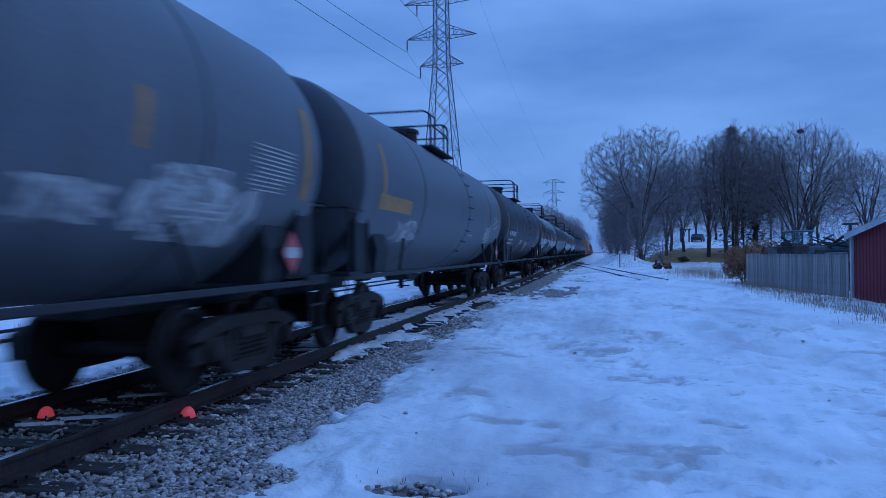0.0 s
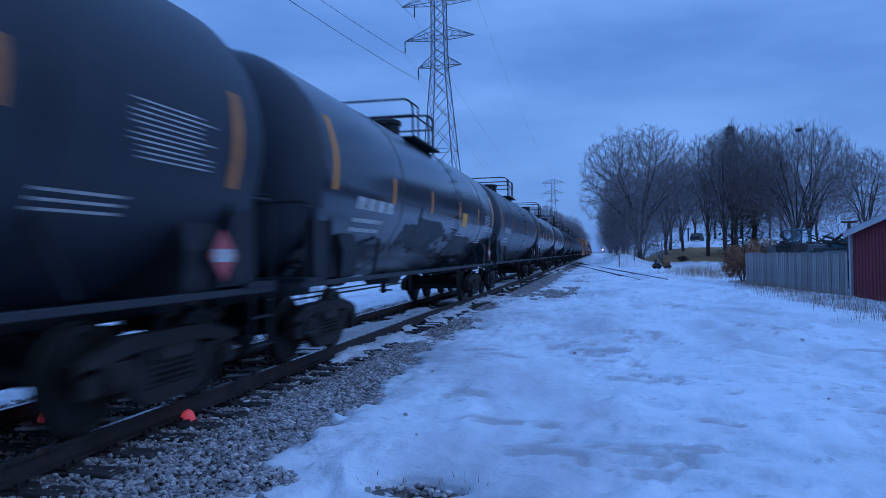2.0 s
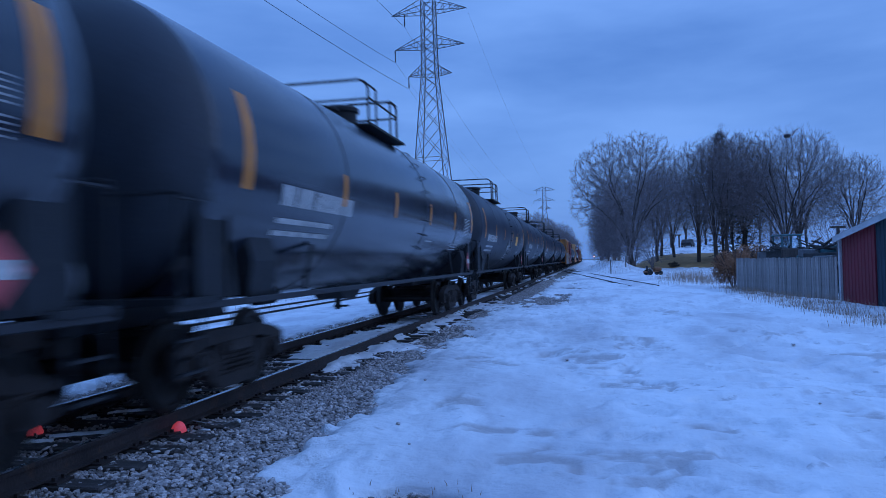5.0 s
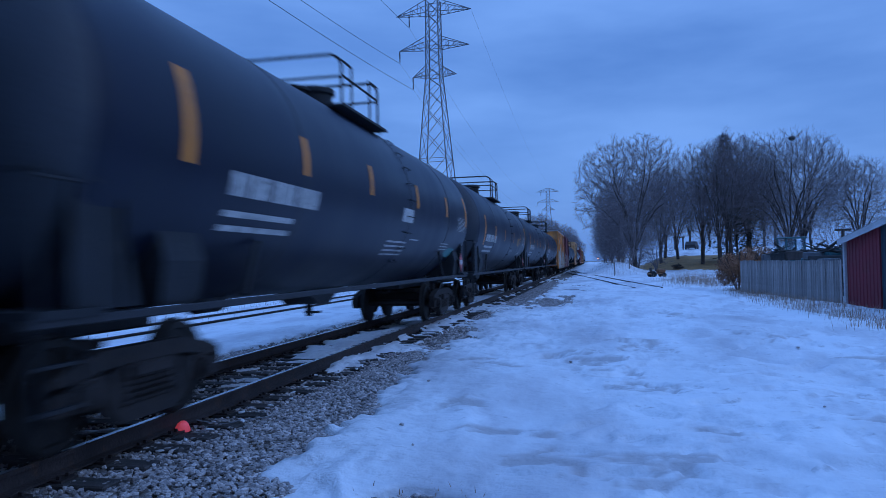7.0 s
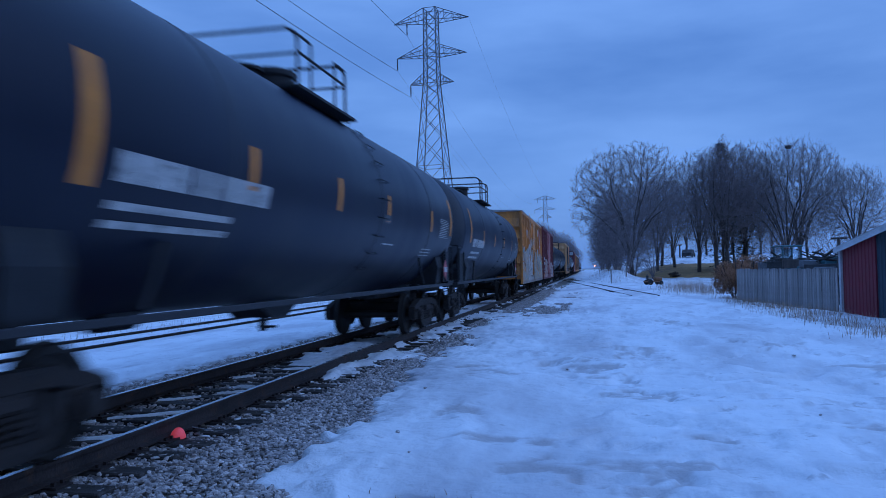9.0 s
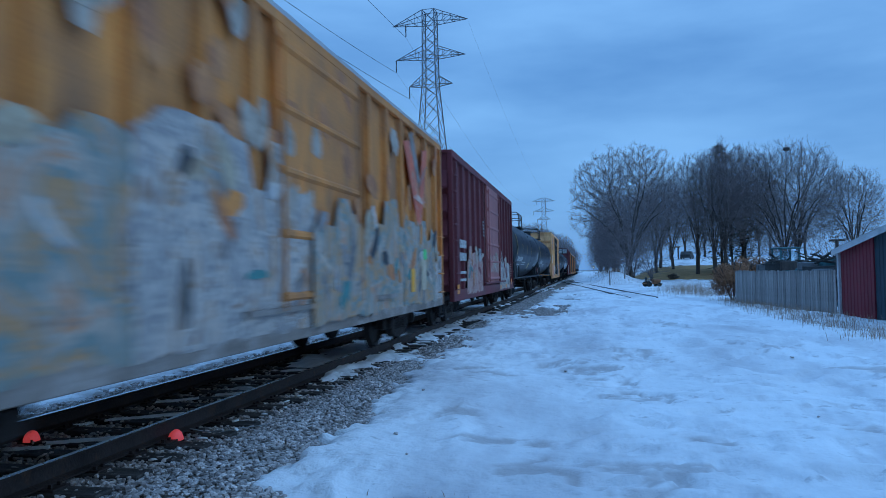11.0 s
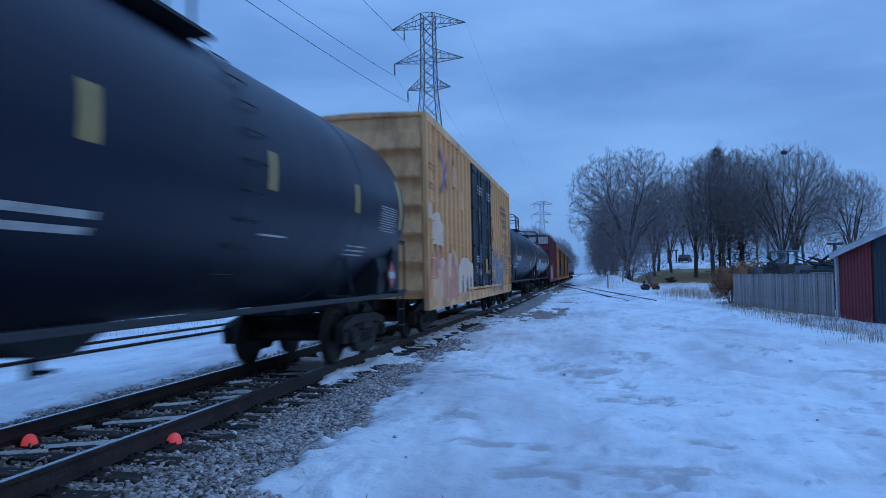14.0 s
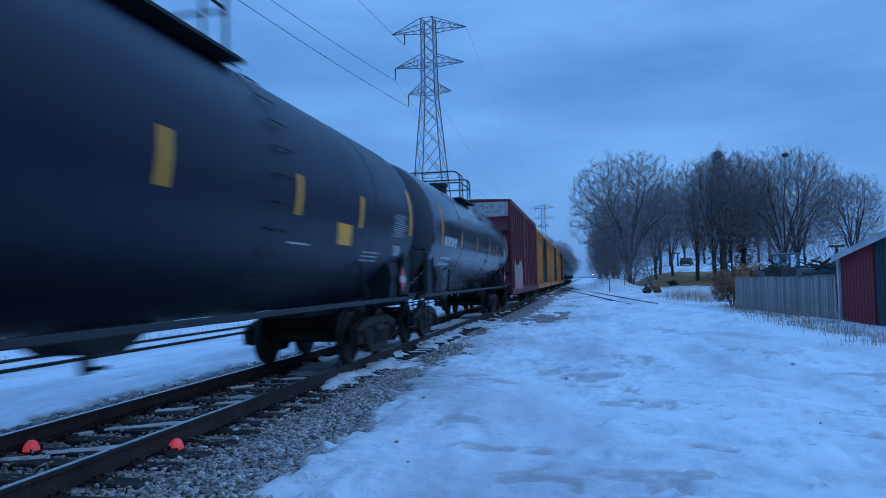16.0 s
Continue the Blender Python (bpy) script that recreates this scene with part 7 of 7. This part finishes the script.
for x in (-0.7, 0.7):
    for y in (-0.6, 0.6):
        part("post", Shape().box((x, y, 1.1), (0.12, 0.12, 2.4)), BARK, arb)
part("roof", Shape().box((0, 0, 2.3), (2.0, 1.7, 0.15), bevel=0.03), BARK, arb)
for k, (x, y) in enumerate(((17.3, 137),)):
    car2 = thing("parked_car", "dark car parked on the hilltop", "car", pose(x, y, land_z(x, y), 0, 0, 74), group="parked cars")
    part("body", Shape().prism([(-2.1, 0.35), (2.1, 0.35), (2.15, 0.8), (1.2, 0.95), (0.6, 1.42), (-1.1, 1.45), (-1.8, 0.98), (-2.15, 0.9)], -0.85, 0.85, "y"), DARK_JUNK, car2)
    for wx in (-1.3, 1.3):
        for wy in (-0.8, 0.8):
            part("wheel", Shape().rod((wx, wy - 0.1, 0.32), (wx, wy + 0.1, 0.32), 0.32, n=16), RUBBER, car2)

# far signal beside the line
sg = thing("railway_signal", "railway signal mast showing a red light", "railway signal", pose(2.9, 450, land_z(2.9, 450)))
base_z = 2.88 - land_z(2.9, 450)
part("mast", Shape().rod((0, 0, -0.2), (0, 0, base_z + 1.0), 0.09, n=8), STEEL, sg)
part("signal_head", Shape().box((0, 0.05, base_z), (0.7, 0.2, 1.2), bevel=0.05), BLACK, sg)
part("lens", Shape().rod((0, -0.06, base_z), (0, -0.12, base_z), 0.3, n=16), SIGNAL_RED, sg, "glowing red lens")


# ---- small things at the track ----
def rail_cap(x, y, flip):
    cap = thing("rail_marker", "fluorescent red plastic cap set against the rail", "track marker", pose(x, y, 0.0, 0, 0, flip), group="rail markers")
    s = Shape().lathe([(0.0, 0.104), (0.02, 0.102), (0.055, 0.088), (0.085, 0.068), (0.105, 0.046), (0.117, 0.024), (0.12, 0.0005)], 18, "z")
    s.v = [(a * 0.72 + 0.12 * c, b * (0.92 if c < 0.08 else 1.05) * 0.92 - 0.12 * c, c * 0.9) for a, b, c in s.v]
    part("cap", s, CAP_RED, cap, smooth=40)
    part("foot", Shape().box((0, 0, 0.0), (0.12, 0.14, 0.05)), RAIL, cap)
    return cap


rail_cap(-4.06, 6.68, 0)
rail_cap(-5.52, 6.47, 0)
w = Shape().path([(-4.02, 6.88, 0.07), (-3.93, 7.0, 0.02), (-3.78, 7.05, 0.0), (-3.62, 7.2, 0.02), (-3.5, 7.42, 0.0), (-3.44, 7.6, -0.01)], 0.006, 5)
tagged(new("bond_wire", w.mesh("bond_wire", GREY_JUNK)), "thin pale wire lying over the ballast", "wire")
for k, (x, y, s) in enumerate(((-1.9, 7.06, 0.035), (-0.8, 5.83, 0.03), (-1.6, 6.3, 0.02), (0.6, 9.5, 0.03), (-0.4, 12.2, 0.035), (2.4, 8.6, 0.025), (-2.2, 9.6, 0.03), (3.5, 14.0, 0.04))):
    vs, fs = PROTOS[k % len(PROTOS)]
    me = bpy.data.meshes.new("stone")
    me.from_pydata((vs * s * 2).tolist(), [], fs.tolist())
    me.materials.append(STONE)
    st = tagged(new("stone", me), "loose grey ballast stone lying on the snow", "stone", group="stray stones")
    st.matrix_basis = pose(x, y, snow_z(x, y) + s * 0.3, 0, 0, 40 * k)
for k in range(16):
    rnd = random.Random(100 + k)
    x, y = TRACK_X + rnd.choice((1.05, 1.12, 1.2, 1.28)), 5.9 + k * 0.42
    vs, fs = PROTOS[k % len(PROTOS)]
    me = bpy.data.meshes.new("snow_clump")
    me.from_pydata((vs * (rnd.uniform(0.05, 0.16), rnd.uniform(0.05, 0.09), 0.05)).tolist(), [], fs.tolist())
    me.materials.append(SNOW)
    me.shade_smooth()
    cl = tagged(new("snow_clump", me), "clump of old snow remaining on the ties", "snow clump", group="old snow on the ties")
    cl.matrix_basis = pose(x, y, 0.01, 0, 0, rnd.uniform(0, 360))



def snow_strip(x0, y0, x1, y1, w, seed):
    """A low ridge of old snow left lying along a tie."""
    rnd, n, sh = random.Random(seed), 14, Shape()
    vs = []
    for i in range(n + 1):
        f = i / n
        k = w * (math.sin(math.pi * min(max(f, 0.04), 0.96)) ** 0.5) * rnd.uniform(0.6, 1.1)
        x, y = x0 + (x1 - x0) * f, y0 + (y1 - y0) * f + rnd.uniform(-0.012, 0.012)
        vs += [(x, y - k, 0.0), (x, y - k * 0.5, 0.02 + 0.012 * rnd.random()), (x, y + k * 0.5, 0.022 + 0.012 * rnd.random()), (x, y + k, 0.0)]
    fs = [(4 * i + j, 4 * i + j + 1, 4 * i + j + 5, 4 * i + j + 4) for i in range(n) for j in range(3)]
    sh.add(vs, fs).add([vs[0], vs[1], vs[2], vs[3]], [(0, 1, 2, 3)]).add(vs[-4:], [(3, 2, 1, 0)])
    tagged(new("snow_strip", sh.mesh("snow_strip", SNOW, 60)), "thin strip of old snow lying along a tie", "snow strip", group="old snow on the ties")


STRIPS = [(-5.25, 6.36, -4.3, 6.82, 0.07), (-5.4, 7.45, -4.3, 8.2, 0.06), (-5.5, 8.6, -5.1, 8.95, 0.07), (-5.0, 9.2, -4.45, 9.55, 0.05), (-5.57, 7.1, -5.45, 7.3, 0.05), (-5.5, 6.04, -5.1, 6.2, 0.04), (-5.52, 10.55, -5.25, 10.9, 0.1)]
for k, (x0, y0, x1, y1, w) in enumerate(STRIPS):
    snow_strip(x0, y0, x1, y1, w, 200 + k)

# woods that close the place beside and behind the viewpoint
wood = random.Random(9)
ring = [(70, 95), (62, 60), (58, 20), (56, -20), (50, -60), (20, -90), (-20, -95), (-60, -80)]
pts = []
for (x0, y0), (x1, y1) in zip(ring, ring[1:]):
    for k in range(16):
        pts.append((x0 + (x1 - x0) * k / 16, y0 + (y1 - y0) * k / 16))
top = [wood.uniform(7.5, 10.5) for _ in pts]
verts = [(x, y, -1) for x, y in pts] + [(x, y, h) for (x, y), h in zip(pts, top)]
n = len(pts)
tagged(new("backdrop", Shape().add(verts, [(i, i + 1, n + i + 1, n + i) for i in range(n - 1)]).mesh("backdrop", DULL_LEAF)), "dull brown line of distant winter woods", "woods", kind="structure")


# ---- motion of the train ----
def motions():
    for car, centre, kind in TRAIN:
        def at(t, c=centre):
            return pose(TRACK_X, c - SPEED * t, RAIL_Z)
        walk(car, [(k * 0.5, at(k * 0.5)) for k in range(33)])
        t0, t1 = max(0.0, (centre - 60) / SPEED), min(16.0, (centre + 14) / SPEED)
        if t1 <= 0 or t0 >= 16:
            continue
        f0, f1 = int(t0 * FPS), int(t1 * FPS)
        for o in car.children:
            if o.name.split(".")[0] != "wheelset":
                continue
            p = o.location.copy()

            def turn(f, p=p, f0=f0, f1=f1):
                a = math.degrees(SPEED / WHEEL_R * (min(max(f, f0), f1) - f0) / FPS)
                return pose(p.x, p.y, p.z, a % 360)
            rows = sorted({0, 480, *range(f0, f1 + 1)})
            walk(o, [(f / FPS, turn(f)) for f in rows])


motions()
